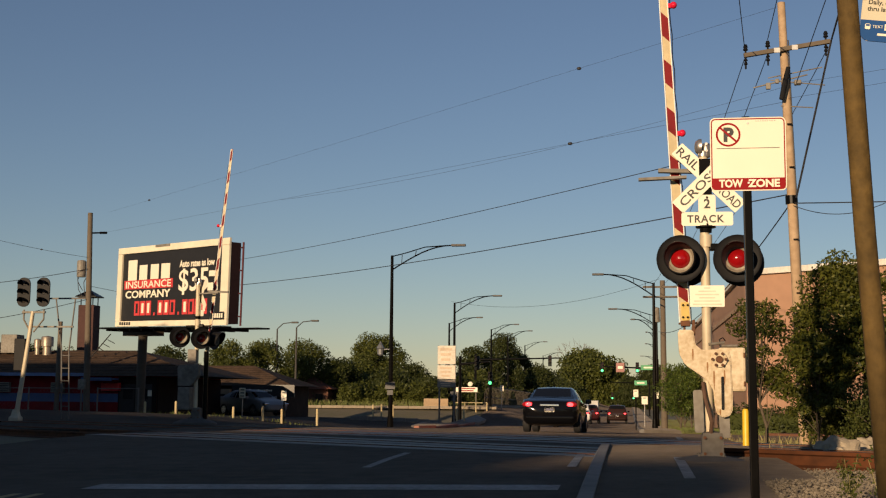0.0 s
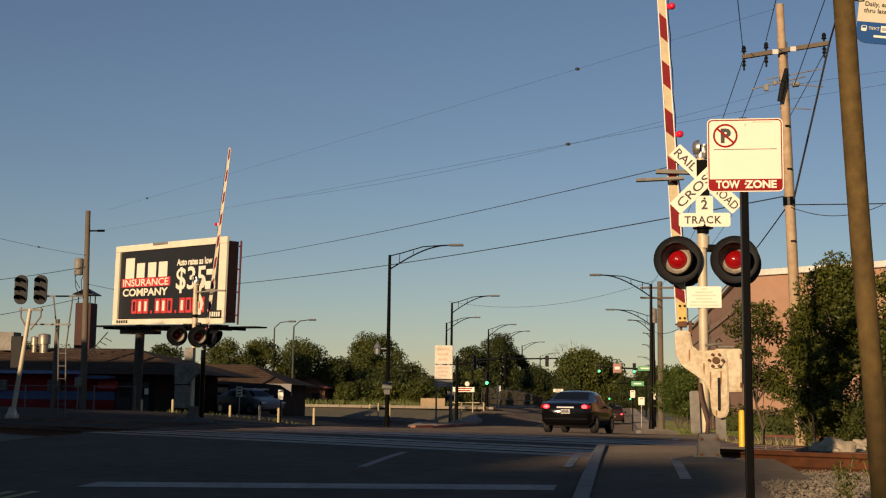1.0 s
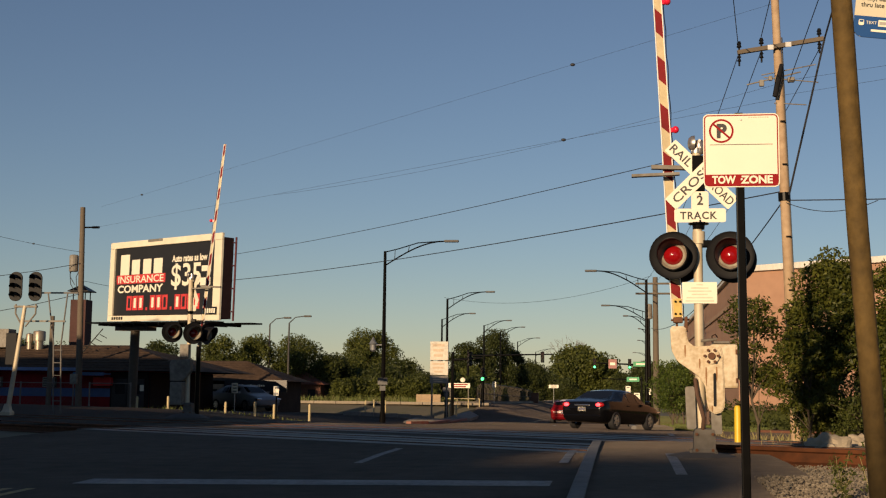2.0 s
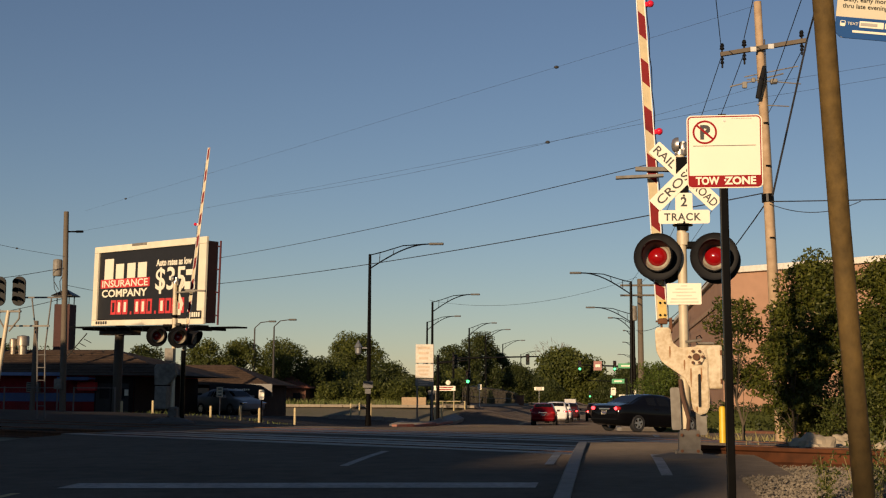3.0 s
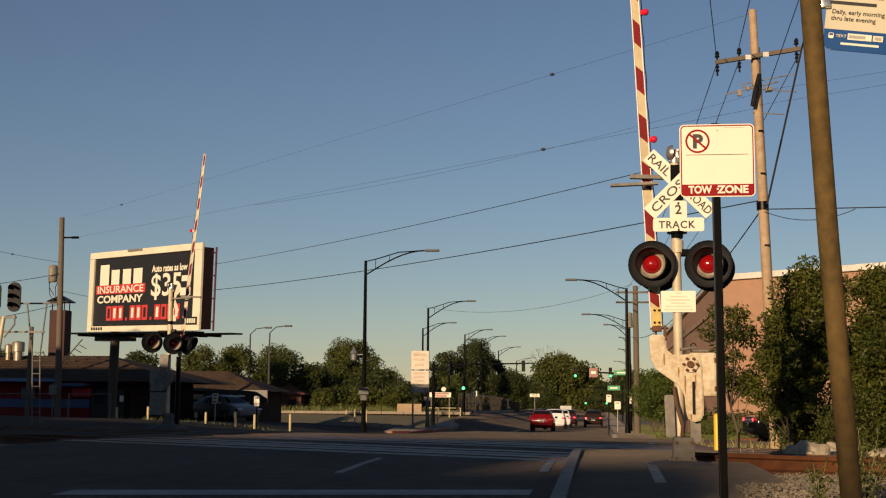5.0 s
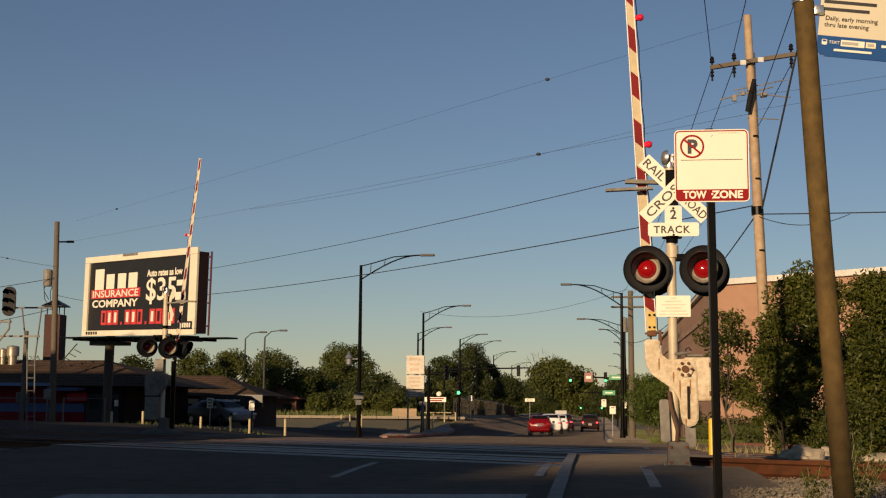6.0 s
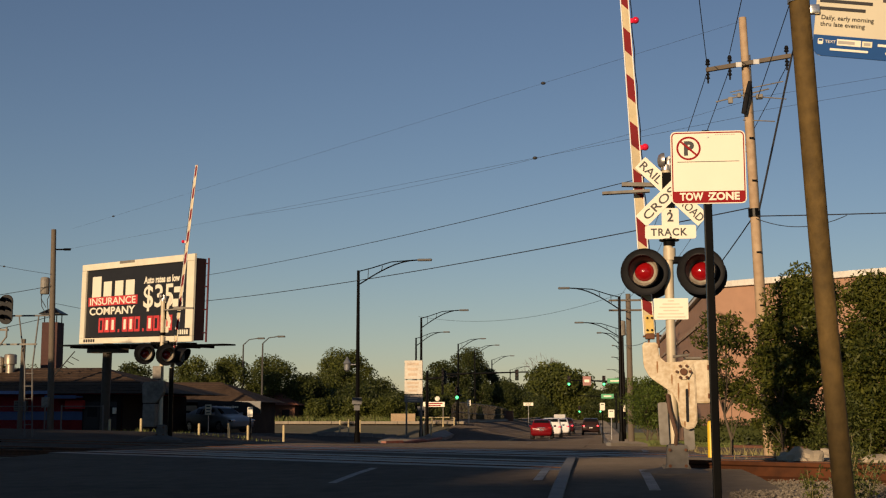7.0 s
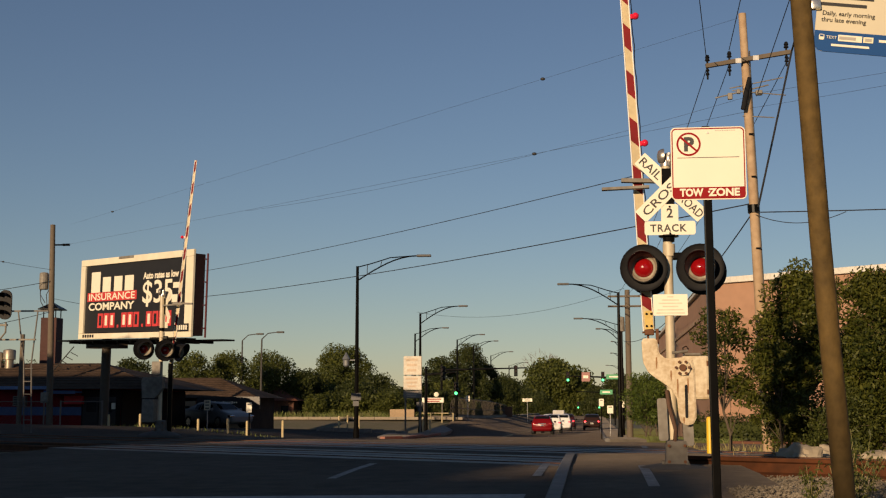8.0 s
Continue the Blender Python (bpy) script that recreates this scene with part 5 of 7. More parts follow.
    for k in range(4):
        rod(bm, (-28.2 + k * 0.28, 65, 3.5 + k * 0.2), (-27.8 + k * 0.28, 65, 3.3 + k * 0.2), 0.02, seg=6)
    part("aerial", bm, BLACK_STEEL, t)
    return t


def lounge():
    t = thing("lounge_building", "low dark building with brown hip roof and pale lettering", "building", pose(0, 0, 0))
    x0, x1, y0, y1, z0, z1 = -27, -20.3, 75, 80.5, -0.8, 1.8
    bm = bmesh.new()
    box(bm, ((x0 + x1) / 2, (y0 + y1) / 2, (z0 + z1) / 2), (x1 - x0, y1 - y0, z1 - z0))
    part("wall", bm, mat("dark_brick_wall", (0.05, 0.034, 0.027), 0.9, scale=8, var=0.4, spec=0.1), t)
    hip_roof(t, x0 - 2, x1, y0, y1, z1, 1.25, 0.6)
    bm = bmesh.new()
    box(bm, (-21.5, y0 - 0.65, 1.5), (3.8, 0.1, 0.72))
    fas = part("fascia", bm, DARK_DOOR, t)
    for k in range(11):
        bm = bmesh.new()
        box(bm, (-22.3 + k * 0.13, y0 - 0.71, 1.52), (0.09, 0.02, 0.09 if k % 4 else 0.14))
        part("writing_bar", bm, SIGN_WHITE, fas)
    bm = bmesh.new()
    for x in (-24.75, -23.6):
        box(bm, (x, y0 - 0.8, 0.1), (0.3, 0.3, 2.4))
    box(bm, (-24.2, y0 - 0.8, 1.45), (1.5, 0.3, 0.3))
    part("porch", bm, mat("tan_stone", (0.36, 0.25, 0.15), 0.85), t, "tan porch surround")
    bm = bmesh.new()
    box(bm, (-20.9, y0 - 0.5, 0.1), (1.4, 0.3, 1.5), bevel=0.02)
    part("side_wall", bm, mat("tan_stone", (0.36, 0.25, 0.15), 0.85), t)
    for x in (-24.2, -22.6):
        bm = bmesh.new()
        box(bm, (x, y0 - 0.03, 0.4), (1.1, 0.1, 1.3))
        w = part("window", bm, GLASS_DARK, t)
        bm = bmesh.new()
        for dx in (-0.58, 0.58):
            box(bm, (x + dx, y0 - 0.06, 0.4), (0.06, 0.12, 1.4))
        part("frame", bm, BLACK_STEEL, w)
    return t


def far_house(x, y, w, d, h, wall, label):
    t = thing("house", label, "house", pose(0, 0, 0))
    z0 = zg(x, y) - 0.4
    bm = bmesh.new()
    box(bm, (x, y, z0 + h / 2), (w, d, h))
    part("wall", bm, wall, t)
    hip_roof(t, x - w / 2, x + w / 2, y - d / 2, y + d / 2, z0 + h, 1.3, material=mat("red_shingle", (0.17, 0.055, 0.03), 0.9, scale=5))
    for k in range(3):
        bm = bmesh.new()
        box(bm, (x - w / 3 + k * w / 3, y - d / 2 - 0.01, z0 + h * 0.6), (w * 0.14, 0.06, h * 0.35))
        part("window", bm, GLASS_DARK, t)
    return t


red_building()
lounge()
far_house(-28.2, 112, 4.6, 5, 1.9, mat("brown_brick", (0.16, 0.07, 0.045), 0.9, scale=6), "low brick house with a red-brown roof")


# ---- fence, bollards and signs before the buildings ----
DULL_POST = mat("dull_fence_steel", (0.16, 0.14, 0.125), 0.7, 0.2, scale=9)


def fence_run():
    t = thing("chain_fence", "wire mesh fence on grey steel posts", "fence", pose(0, 0, 0))
    xs = [-33, -30.4, -28.0, -25.4, -24.6, -22.6]
    for x in xs:
        bm = bmesh.new()
        rod(bm, (x, 57.5, -0.4), (x, 57.5, 1.55), 0.04, 0.04, 8)
        part("post", bm, DULL_POST, t)
    bm = bmesh.new()
    rod(bm, (-36, 57.5, 1.5), (-25.4, 57.5, 1.5), 0.02, seg=6)
    rod(bm, (-24.6, 57.5, 1.5), (-22.6, 57.5, 1.5), 0.02, seg=6)
    part("rail", bm, DULL_POST, t)
    bm = bmesh.new()
    for k in range(60):
        x = -36 + k * 0.18
        rod(bm, (x, 57.5, 0.0), (x + 1.3, 57.5, 1.5), 0.002, seg=3, caps=False)
        rod(bm, (x + 1.3, 57.5, 0.0), (x, 57.5, 1.5), 0.002, seg=3, caps=False)
    part("mesh", bm, DULL_POST, t)
    return t


fence_run()


def bollard(x, y, h, material, label, r=0.07):
    t = thing("bollard", label, "bollard", pose(x, y, zg(x, y) - 0.05), "bollards")
    bm = bmesh.new()
    lathe(bm, [(r, -0.2), (r, h - 0.05), (r * 0.75, h - 0.01), (0.0, h)], 12)
    smooth(part("pipe", bm, material, t))
    return t


PALE_YELLOW = mat("faded_yellow", (0.55, 0.42, 0.2), 0.7, scale=8, color2=(0.4, 0.33, 0.2))
for x, y, h in ((-19.36, 50, 0.5), (-18.06, 50, 0.55), (-16.83, 50, 0.4), (-15.67, 50, 0.5), (-14.46, 50, 0.62), (-13.68, 50, 0.62), (-12.24, 50, 0.75), (-21.5, 80, 0.9), (-20.9, 80, 1.1)):
    bollard(x, y, h, PALE_YELLOW, "faded yellow pipe bollard beside the lot", 0.05)
for x, y, h in ((-17.0, 88, 1.2), (-16.6, 89, 1.3), (-16.2, 88, 1.2), (-11.6, 87, 1.15), (-11.2, 87.5, 1.15), (-18, 90, 1.2)):
    bollard(x, y, h, PALE_YELLOW, "tall faded yellow guard post", 0.06)
bollard(2.06, 24, 0.72, mat("bright_yellow", (0.72, 0.45, 0.03), 0.45, scale=6, var=0.15), "bright yellow steel bollard beside the tracks", 0.06)


def small_sign(x, y, zb, w, h, post_z, label, material=None, bars=3, post_r=0.03, dark=False):
    t = thing("road_sign", label, "sign", pose(x, y, zg(x, y) - 0.05))
    bm = bmesh.new()
    rod(bm, (0, 0, -0.2), (0, 0, zb + h), post_r, seg=8)
    part("post", bm, BLACK_STEEL if dark else GALV, t)
    bm = bmesh.new()
    plate(bm, rounded(w, h, 0.03, 3), 0.012, pose(0, -0.05, zb + h / 2))
    s = part("sign_board", bm, material or SIGN_WHITE, t)
    for k in range(bars):
        bm = bmesh.new()
        box(bm, (0, -0.053, zb + h * (0.8 - 0.6 * k / max(1, bars - 1))), (w * 0.6, 0.004, h * 0.1))
        part("writing_bar", bm, SIGN_BLACK, s)
    return t


small_sign(-20.82, 68, 1.0, 0.36, 0.55, 0, "small white parking notice on a post")
small_sign(-13.87, 51, 0.95, 0.22, 0.4, 0, "narrow white sign on a post", dark=True, bars=1)
small_sign(-10.15, 103, 1.5, 0.3, 0.45, 0, "small white road sign on post")
small_sign(0.3, 70, 1.8, 0.26, 0.4, 0, "white parking sign on a thin post", dark=True, bars=1)
small_sign(1.0, 92, 1.7, 0.42, 0.55, 0, "white square road sign on post", bars=1)
small_sign(1.75, 90, 2.1, 0.4, 0.45, 0, "white road sign beside the pavement", bars=1)
small_sign(-8.4, 160, 2.6, 1.2, 0.4, 0, "white street banner sign")


# ---- tracks ----
def along(s, u, z):
    """A place at distance s across and u along the tracks."""
    return (NX * s + TX * u, NY * s + TY * u, z)


RAIL_TOP = mat("rail_head", (0.30, 0.22, 0.17), 0.35, 0.7, scale=6, color2=(0.16, 0.09, 0.06), bump=0.1)
for s0, lab in ((17.2, "rusty railway track crossing the road on timber ties"), (21.2, "rusty far railway track crossing the road")):
    tr = thing("railway_track", lab, "railway track", pose(0, 0, 0))
    for ds in (-0.74, 0.74):
        bm = bmesh.new()
        prof = [(-0.07, 0.0), (-0.07, 0.012), (-0.012, 0.035), (-0.01, 0.12), (-0.036, 0.135), (-0.036, 0.17), (0.036, 0.17), (0.036, 0.135), (0.01, 0.12), (0.012, 0.035), (0.07, 0.012), (0.07, 0.0)]
        rings = []
        for u in spread(-70, 60, 27):
            s = s0 + ds
            zt = float(np.interp(s, S_KEYS, Z_KEYS)) + 0.015
            rings.append([bm.verts.new(along(s + a, u, zt - 0.17 + z)) for a, z in prof])
        for a, b in zip(rings, rings[1:]):
            for i in range(len(prof)):
                j = (i + 1) % len(prof)
                bm.faces.new((a[i], a[j], b[j], b[i]))
        bmesh.ops.recalc_face_normals(bm, faces=bm.faces)
        rail = part("rail", bm, RUST, tr, "rusty steel rail")
        bm = bmesh.new()
        strip = [[bm.verts.new(along(s0 + ds + a, u, float(np.interp(s0 + ds, S_KEYS, Z_KEYS)) + 0.019)) for a in (-0.03, 0.03)] for u in spread(-24, 3, 12)]
        for a, b in zip(strip, strip[1:]):
            bm.faces.new((a[0], b[0], b[1], a[1]))
        bmesh.ops.recalc_face_normals(bm, faces=bm.faces)
        part("rail_head", bm, RAIL_TOP, rail, "polished running surface")
    tie_me = None
    for u in spread(-6.0, 18, 41):
        x, y, _ = along(s0, u, 0)
        if -11.0 < x < 2.1:
            continue
        if tie_me is None:
            bm = bmesh.new()
            box(bm, (0, 0, 0), (2.6, 0.23, 0.18), bevel=0.012)
            tie_me = bpy.data.meshes.new("tie")
            bm.to_mesh(tie_me)
            bm.free()
            tie_me.materials.append(TIE_WOOD)
        o = new("tie", tie_me)
        o.parent = tr
        o.matrix_basis = pose(x, y, zg(x, y) - 0.245, 0, 0, math.degrees(math.atan2(NY, NX)) + random.uniform(-1, 1))
    # worn panels where the road crosses
    for ds, w in ((-1.15, 0.5), (-0.35, 0.55), (0.35, 0.55), (1.15, 0.5)):
        s = s0 + ds
        zt = float(np.interp(s, S_KEYS, Z_KEYS)) + 0.006
        bm = bmesh.new()
        box(bm, (0, 0, -0.03), (1.75, w, 0.06), bevel=0.006)
        me = bpy.data.meshes.new("crossing_panel")
        bm.to_mesh(me)
        bm.free()
        me.materials.append(mat("crossing_timber", (0.075, 0.062, 0.052), 0.55, scale=5, color2=(0.13, 0.115, 0.10), bump=0.3))
        for i in range(14):
            o = new("crossing_panel", me)
            o.parent = tr
            o.matrix_basis = pose(*along(s, -24.0 + (i + 0.5) * 1.785, zt), random.uniform(-0.3, 0.3), random.uniform(-0.15, 0.15), math.degrees(math.atan2(TY, TX)))

# old rails stacked beside the track
old = thing("rail_stack", "rusty old rails stacked beside the track", "rails", pose(0, 0, 0))
for k, (ds, z) in enumerate(((0.0, 0.13), (0.03, 0.362), (0.22, 0.13))):
    bm = bmesh.new()
    prof = [(-0.075, 0.0), (-0.075, 0.014), (-0.014, 0.035), (-0.012, 0.12), (-0.04, 0.135), (-0.04, 0.17), (0.04, 0.17), (0.04, 0.135), (0.012, 0.12), (0.014, 0.035), (0.075, 0.014), (0.075, 0.0)]
    ends = [[bm.verts.new(along(15.7 + ds + a * 1.25, u, z + q * 1.36)) for a, q in prof] for u in (-8.6 - 0.2 * k, 6.0)]
    for i in range(12):
        bm.faces.new((ends[0][i], ends[0][(i + 1) % 12], ends[1][(i + 1) % 12], ends[1][i]))
    bm.faces.new(ends[0])
    bm.faces.new(ends[1][::-1])
    bmesh.ops.recalc_face_normals(bm, faces=bm.faces)
    part("rail", bm, mat("orange_rust", (0.15, 0.048, 0.018), 0.85, 0.1, scale=5, color2=(0.05, 0.02, 0.01), bump=0.4, spec=0.15), old)


# ---- ballast and verge stones ----
def stones(name, label, place, n, r0, r1, material, seed):
    """Loose stones strewn over a patch."""
    rng = np.random.default_rng(seed)
    base = np.array([(1, 0, 0), (-1, 0, 0), (0, 1, 0), (0, -1, 0), (0, 0, 1), (0, 0, -1)], float)
    tri = np.array([(4, 0, 2), (4, 2, 1), (4, 1, 3), (4, 3, 0), (5, 2, 0), (5, 1, 2), (5, 3, 1), (5, 0, 3)])
    V, F = [], []
    k = 0
    while k < n:
        x, y, z = place(rng)
        r = r0 + (r1 - r0) * rng.random() ** 2
        a = rng.random() * 6.28
        q = base * r * (0.6 + 0.7 * rng.random((6, 1))) * np.array([1, 1, 0.7])
        c, s = math.cos(a), math.sin(a)
        q = q @ np.array([[c, s, 0], [-s, c, 0.25], [0, -0.25, 1]])
        V.append(q + np.array([x, y, z + r * 0.25]))
        F.append(tri + 6 * k)
        k += 1
    me = bpy.data.meshes.new(name)
    me.from_pydata(np.concatenate(V).tolist(), [], np.concatenate(F).tolist())
    me.materials.append(material)
    return tagged(new(name, me), label, "gravel", kind="stuff")


def bed(rng):
    u = 0.8 + 18 * rng.random() ** 1.3
    s = 13.3 + 10.5 * rng.random()
    x, y, _ = along(s, u, 0)
    x = max(x, 2.05)
    return x, y, zg(x, y) - 0.2 + 0.03 * rng.random()


stones("ballast", "pale grey crushed stone ballast round the rails", bed, 16000, 0.018, 0.045, GRAVEL, 3)


def near_bed(rng):
    x, y = 1.3 + 6 * rng.random(), 9.5 + 7.5 * rng.random()
    if x < 2.0:
        y = 9.5 + 4 * rng.random()
    return x, y, zg(x, y) - (0.03 if x > 1.9 else -0.1) + 0.03 * rng.random()


stones("gravel", "pale loose gravel on the verge", near_bed, 24000, 0.006, 0.022, GRAVEL, 4)
tagged(sheet("gravel_bed", spread(1.9, 16, 12), spread(6, 26, 21), -0.05, mat("gravel_fines", (0.18, 0.15, 0.11), 0.95, scale=12, var=0.4, bump=0.8, spec=0.2, coarse=1.0), 0.2, wobble=0.04), "pale gravel bed beside the pavement", "ground", kind="structure")


tagged(sheet("sandy_strip", spread(2.1, 13, 10), spread(24.2, 34, 9), -0.1, mat("pale_sand", (0.30, 0.24, 0.16), 0.95, scale=7, color2=(0.2, 0.16, 0.10), bump=0.6, spec=0.1, coarse=1.0), 0.1, wobble=0.05), "pale sandy strip behind the rails", "ground", kind="structure")


def rock(x, y, w, h, seed):
    rng = random.Random(seed)
    t = thing("rock", "pale rough lump of broken concrete", "rock", pose(x, y, zg(x, y) - 0.16), "broken lumps beside the track")
    bm = bmesh.new()
    bmesh.ops.create_icosphere(bm, subdivisions=3, radius=0.5)
    for v in bm.verts:
        k = 1 + 0.4 * noise.noise(v.co * 2.2 + Vector((seed, 0, 0))) + 0.2 * noise.noise(v.co * 6 + Vector((seed, 0, 0)))
        v.co = Vector((v.co.x * w * k, v.co.y * w * 0.7 * k, (v.co.z + 0.35) * h * k))
    part("lump", bm, mat("pale_rock", (0.38, 0.31, 0.22), 0.9, scale=5, var=0.3, bump=0.5), t)
    return t


for i, (x, y, w, h) in enumerate(((3.4, 22.5, 0.75, 0.45), (4.6, 22.0, 0.9, 0.35), (1.8, 25, 0.45, 0.2), (4.1, 23.4, 0.5, 0.4), (1.2, 30, 0.5, 0.15), (5.4, 21.5, 0.6, 0.4), (2.6, 24.5, 0.5, 0.2))):
    rock(x, y, w, h, i + 1)


# ---- weeds and lawn ----
def blades(name, label, place, n, h0, h1, material, seed, w=0.012):
    rng = np.random.default_rng(seed)
    V, F = [], []
    for k in range(n):
        x, y, z = place(rng)
        h, a, b = h0 + (h1 - h0) * rng.random() ** 2, rng.random() * 6.28, rng.random() * 6.28
        lx, ly = 0.35 * h * math.cos(b), 0.35 * h * math.sin(b)
        cx, cy = w * math.cos(a), w * math.sin(a)
        V += [(x - cx, y - cy, z), (x + cx, y + cy, z), (x + lx * 0.4 + cx * 0.7, y + ly * 0.4 + cy * 0.7, z + h * 0.6), (x + lx * 0.4 - cx * 0.7, y + ly * 0.4 - cy * 0.7, z + h * 0.6), (x + lx, y + ly, z + h)]
        F += [(5 * k, 5 * k + 1, 5 * k + 2, 5 * k + 3), (5 * k + 3, 5 * k + 2, 5 * k + 4)]
    me = bpy.data.meshes.new(name)
    me.from_pydata(V, [], F)
    me.materials.append(material)
    return tagged(new(name, me), label, "grass", kind="stuff")


def lawn(rng):
    x, y = 2.3 + 4 * rng.random(), 58 + 18 * rng.random() ** 1.4
    return x, y, zg(x, y) + 0.03


def dry_edge(rng):
    x, y = 2.2 + 9 * rng.random(), 23 + 14 * rng.random()
    return x, y, zg(x, y) - 0.16


def left_weeds(rng):
    x, y = -19.5 + 7 * rng.random(), 49 + 4 * rng.random()
    return x, y, zg(x, y) - 0.16


def far_weeds(rng):
    x, y = -38 + 24 * rng.random(), 104 + 10 * rng.random()
    return x, y, zg(x, y) - 0.2


STRAW = mat("dry_straw", (0.32, 0.25, 0.11), 0.85, scale=2, color2=(0.14, 0.14, 0.05), island=True, bump=0)
blades("lawn_grass", "short green lawn beside the pavement", lawn, 26000, 0.07, 0.2, GRASS, 21, 0.02)
blades("dry_weeds", "dry straw-coloured weeds and grass beside the tracks", dry_edge, 2200, 0.06, 0.35, STRAW, 22, 0.014)
blades("weeds", "low dark weeds round the bollards", left_weeds, 800, 0.08, 0.3, GRASS, 23, 0.02)
blades("tall_weeds", "tall olive weeds on the vacant lot", far_weeds, 9000, 0.15, 0.7, GRASS, 24, 0.03)


def weed(x, y, h, seed):
    rng = random.Random(seed)
    t = thing("weed", "spindly dry roadside weed in gravel", "weed", pose(x, y, zg(x, y) - 0.05))
    bm = bmesh.new()
    cl = []
    for k in range(9):
        a, r = rng.uniform(0, 6.28), rng.uniform(0.05, 0.3) * h
        top = (r * math.cos(a), r * math.sin(a), h * rng.uniform(0.5, 1.0))
        tube(bm, [(0, 0, -0.05), (top[0] * 0.3, top[1] * 0.3, top[2] * 0.5), top], [0.005, 0.004, 0.002], 4)
        for f in (0.5, 0.7, 0.85, 1.0):
            cl.append((top[0] * f, top[1] * f, top[2] * f, 0.045))
    part("stems", bm, STRAW, t)
    leaf_cloud("leaves", cl, 3000, 0.02, LEAF_MID, t, seed)
    return t


for i, (x, y, h) in enumerate(((2.05, 11.2, 0.75), (2.2, 11.6, 0.6), (1.95, 12.2, 0.5), (2.35, 12.0, 0.85), (2.6, 13.0, 0.6), (1.75, 10.8, 0.3))):
    weed(x, y, h, 70 + i)


# ---- trees and hedge on the right ----
tree(4.2, 26.2, 3.75, 2.3, 41, "broad bushy green tree beside the wooden pole", LEAF_BRIGHT, base=0.12, per=3300, size=0.045, clumps=80, trunk_r=0.08)
tree(5.5, 25.6, 3.5, 2.4, 42, "dense green tree behind the tracks", LEAF_BRIGHT, base=0.08, per=3300, size=0.045, clumps=76, trunk_r=0.07)
tree(2.6, 25.8, 2.95, 1.5, 43, "thin green sapling with open branches", LEAF_BRIGHT, base=0.42, per=3000, size=0.045, clumps=22, trunk_r=0.035, lean=(-0.1, 0))
tree(3.45, 25.4, 2.3, 1.3, 68, "bushy green undergrowth beside the wooden pole", LEAF_BRIGHT, base=0.3, per=3000, size=0.045, clumps=26, trunk_r=0.03)
tree(4.4, 24.6, 1.5, 1.9, 44, "low dry bush beneath the tree", LEAF_MID, base=0.05, per=2400, size=0.03, clumps=26, trunk_r=0.04)
tree(5.9, 24.4, 1.5, 1.6, 46, "low dry bush beneath the tree", LEAF_MID, base=0.05, per=2400, size=0.03, clumps=24, trunk_r=0.04)
tree(7.6, 26.5, 3.8, 3.0, 45, "dense green tree behind the tracks", LEAF_BRIGHT, base=0.1, per=1600, size=0.05, clumps=50, trunk_r=0.1)
for i, (x, y, h, w) in enumerate(((2.45, 64, 3.45, 2.9), (3.4, 74, 3.4, 2.4), (3.5, 84, 3.4, 2.4), (3.6, 96, 3.6, 2.6))):
    tree(x, y, h, w, 50 + i, "small round-headed street tree on the lawn", LEAF_STREET, base=0.34, per=900, size=0.06, clumps=34, trunk_r=0.05)


def hedge(x0, x1, y, h, d, seed, turn=0.0):
    t = thing("hedge", "clipped dark green hedge before the store wall", "hedge", pose(x0, y, zg((x0 + x1) / 2, y), 0, 0, turn))
    rng = random.Random(seed)
    cl = []
    n = int((x1 - x0) / 0.32)
    for i in range(n):
        for zz in (0.3, 0.75):
            cl.append(((i + rng.random()) * 0.32, rng.uniform(-d / 2, d / 2), zz * h + rng.uniform(-0.08, 0.08), 0.4))
    leaf_cloud("foliage", cl, 520, 0.08, LEAF_DARK, t, seed)
    bm = bmesh.new()
    box(bm, ((x1 - x0) / 2, 0, h * 0.38), (x1 - x0, d * 0.35, h * 0.6))
    part("core", bm, LEAF_DARK, t)
    return t


hedge(4.2, 14, 61.0, 1.45, 0.9, 61, -38.7)
bm = bmesh.new()
box(bm, (4.6, -0.2, 0.0), (10.5, 2.2, 0.2), pose(4.2, 61.0, zg(8, 58) + 0.02, 0, 0, -38.7), bevel=0.04)
tagged(part("mulch_bed", bm, mat("mulch", (0.14, 0.055, 0.03), 0.95, scale=8)), "reddish bark mulch bed", "ground", kind="structure")


# ---- vehicles ----
def lamp_mat(name, c, e):
    return mat(name, c, 0.15, var=0.2, scale=30, bump=0, emit=e)


TAIL_ON = lamp_mat("brake_light_lit", (1.0, 0.05, 0.06), 5.0)
TAIL_OFF = mat("tail_lens", (0.35, 0.012, 0.012), 0.12, var=0.2, scale=30, bump=0)
TYRE = mat("tyre_rubber", (0.015, 0.015, 0.016), 0.8, var=0.3, scale=20)
RIM = mat("alloy_rim", (0.55, 0.54, 0.52), 0.3, 0.85, var=0.15, scale=20)
CHROME = mat("chrome", (0.7, 0.7, 0.7), 0.12, 0.95, var=0.1, scale=20, bump=0)
CAR_GLASS = mat("car_glass", (0.008, 0.009, 0.011), 0.05, var=0.1, bump=0, spec=0.18)


def paint(name, c, rough=0.22):
    m = mat(name, c, rough, var=0.08, scale=3, bump=0, spec=0.22)
    m.node_tree.nodes["Principled BSDF"].inputs["Coat Weight"].default_value = 0.0
    return m


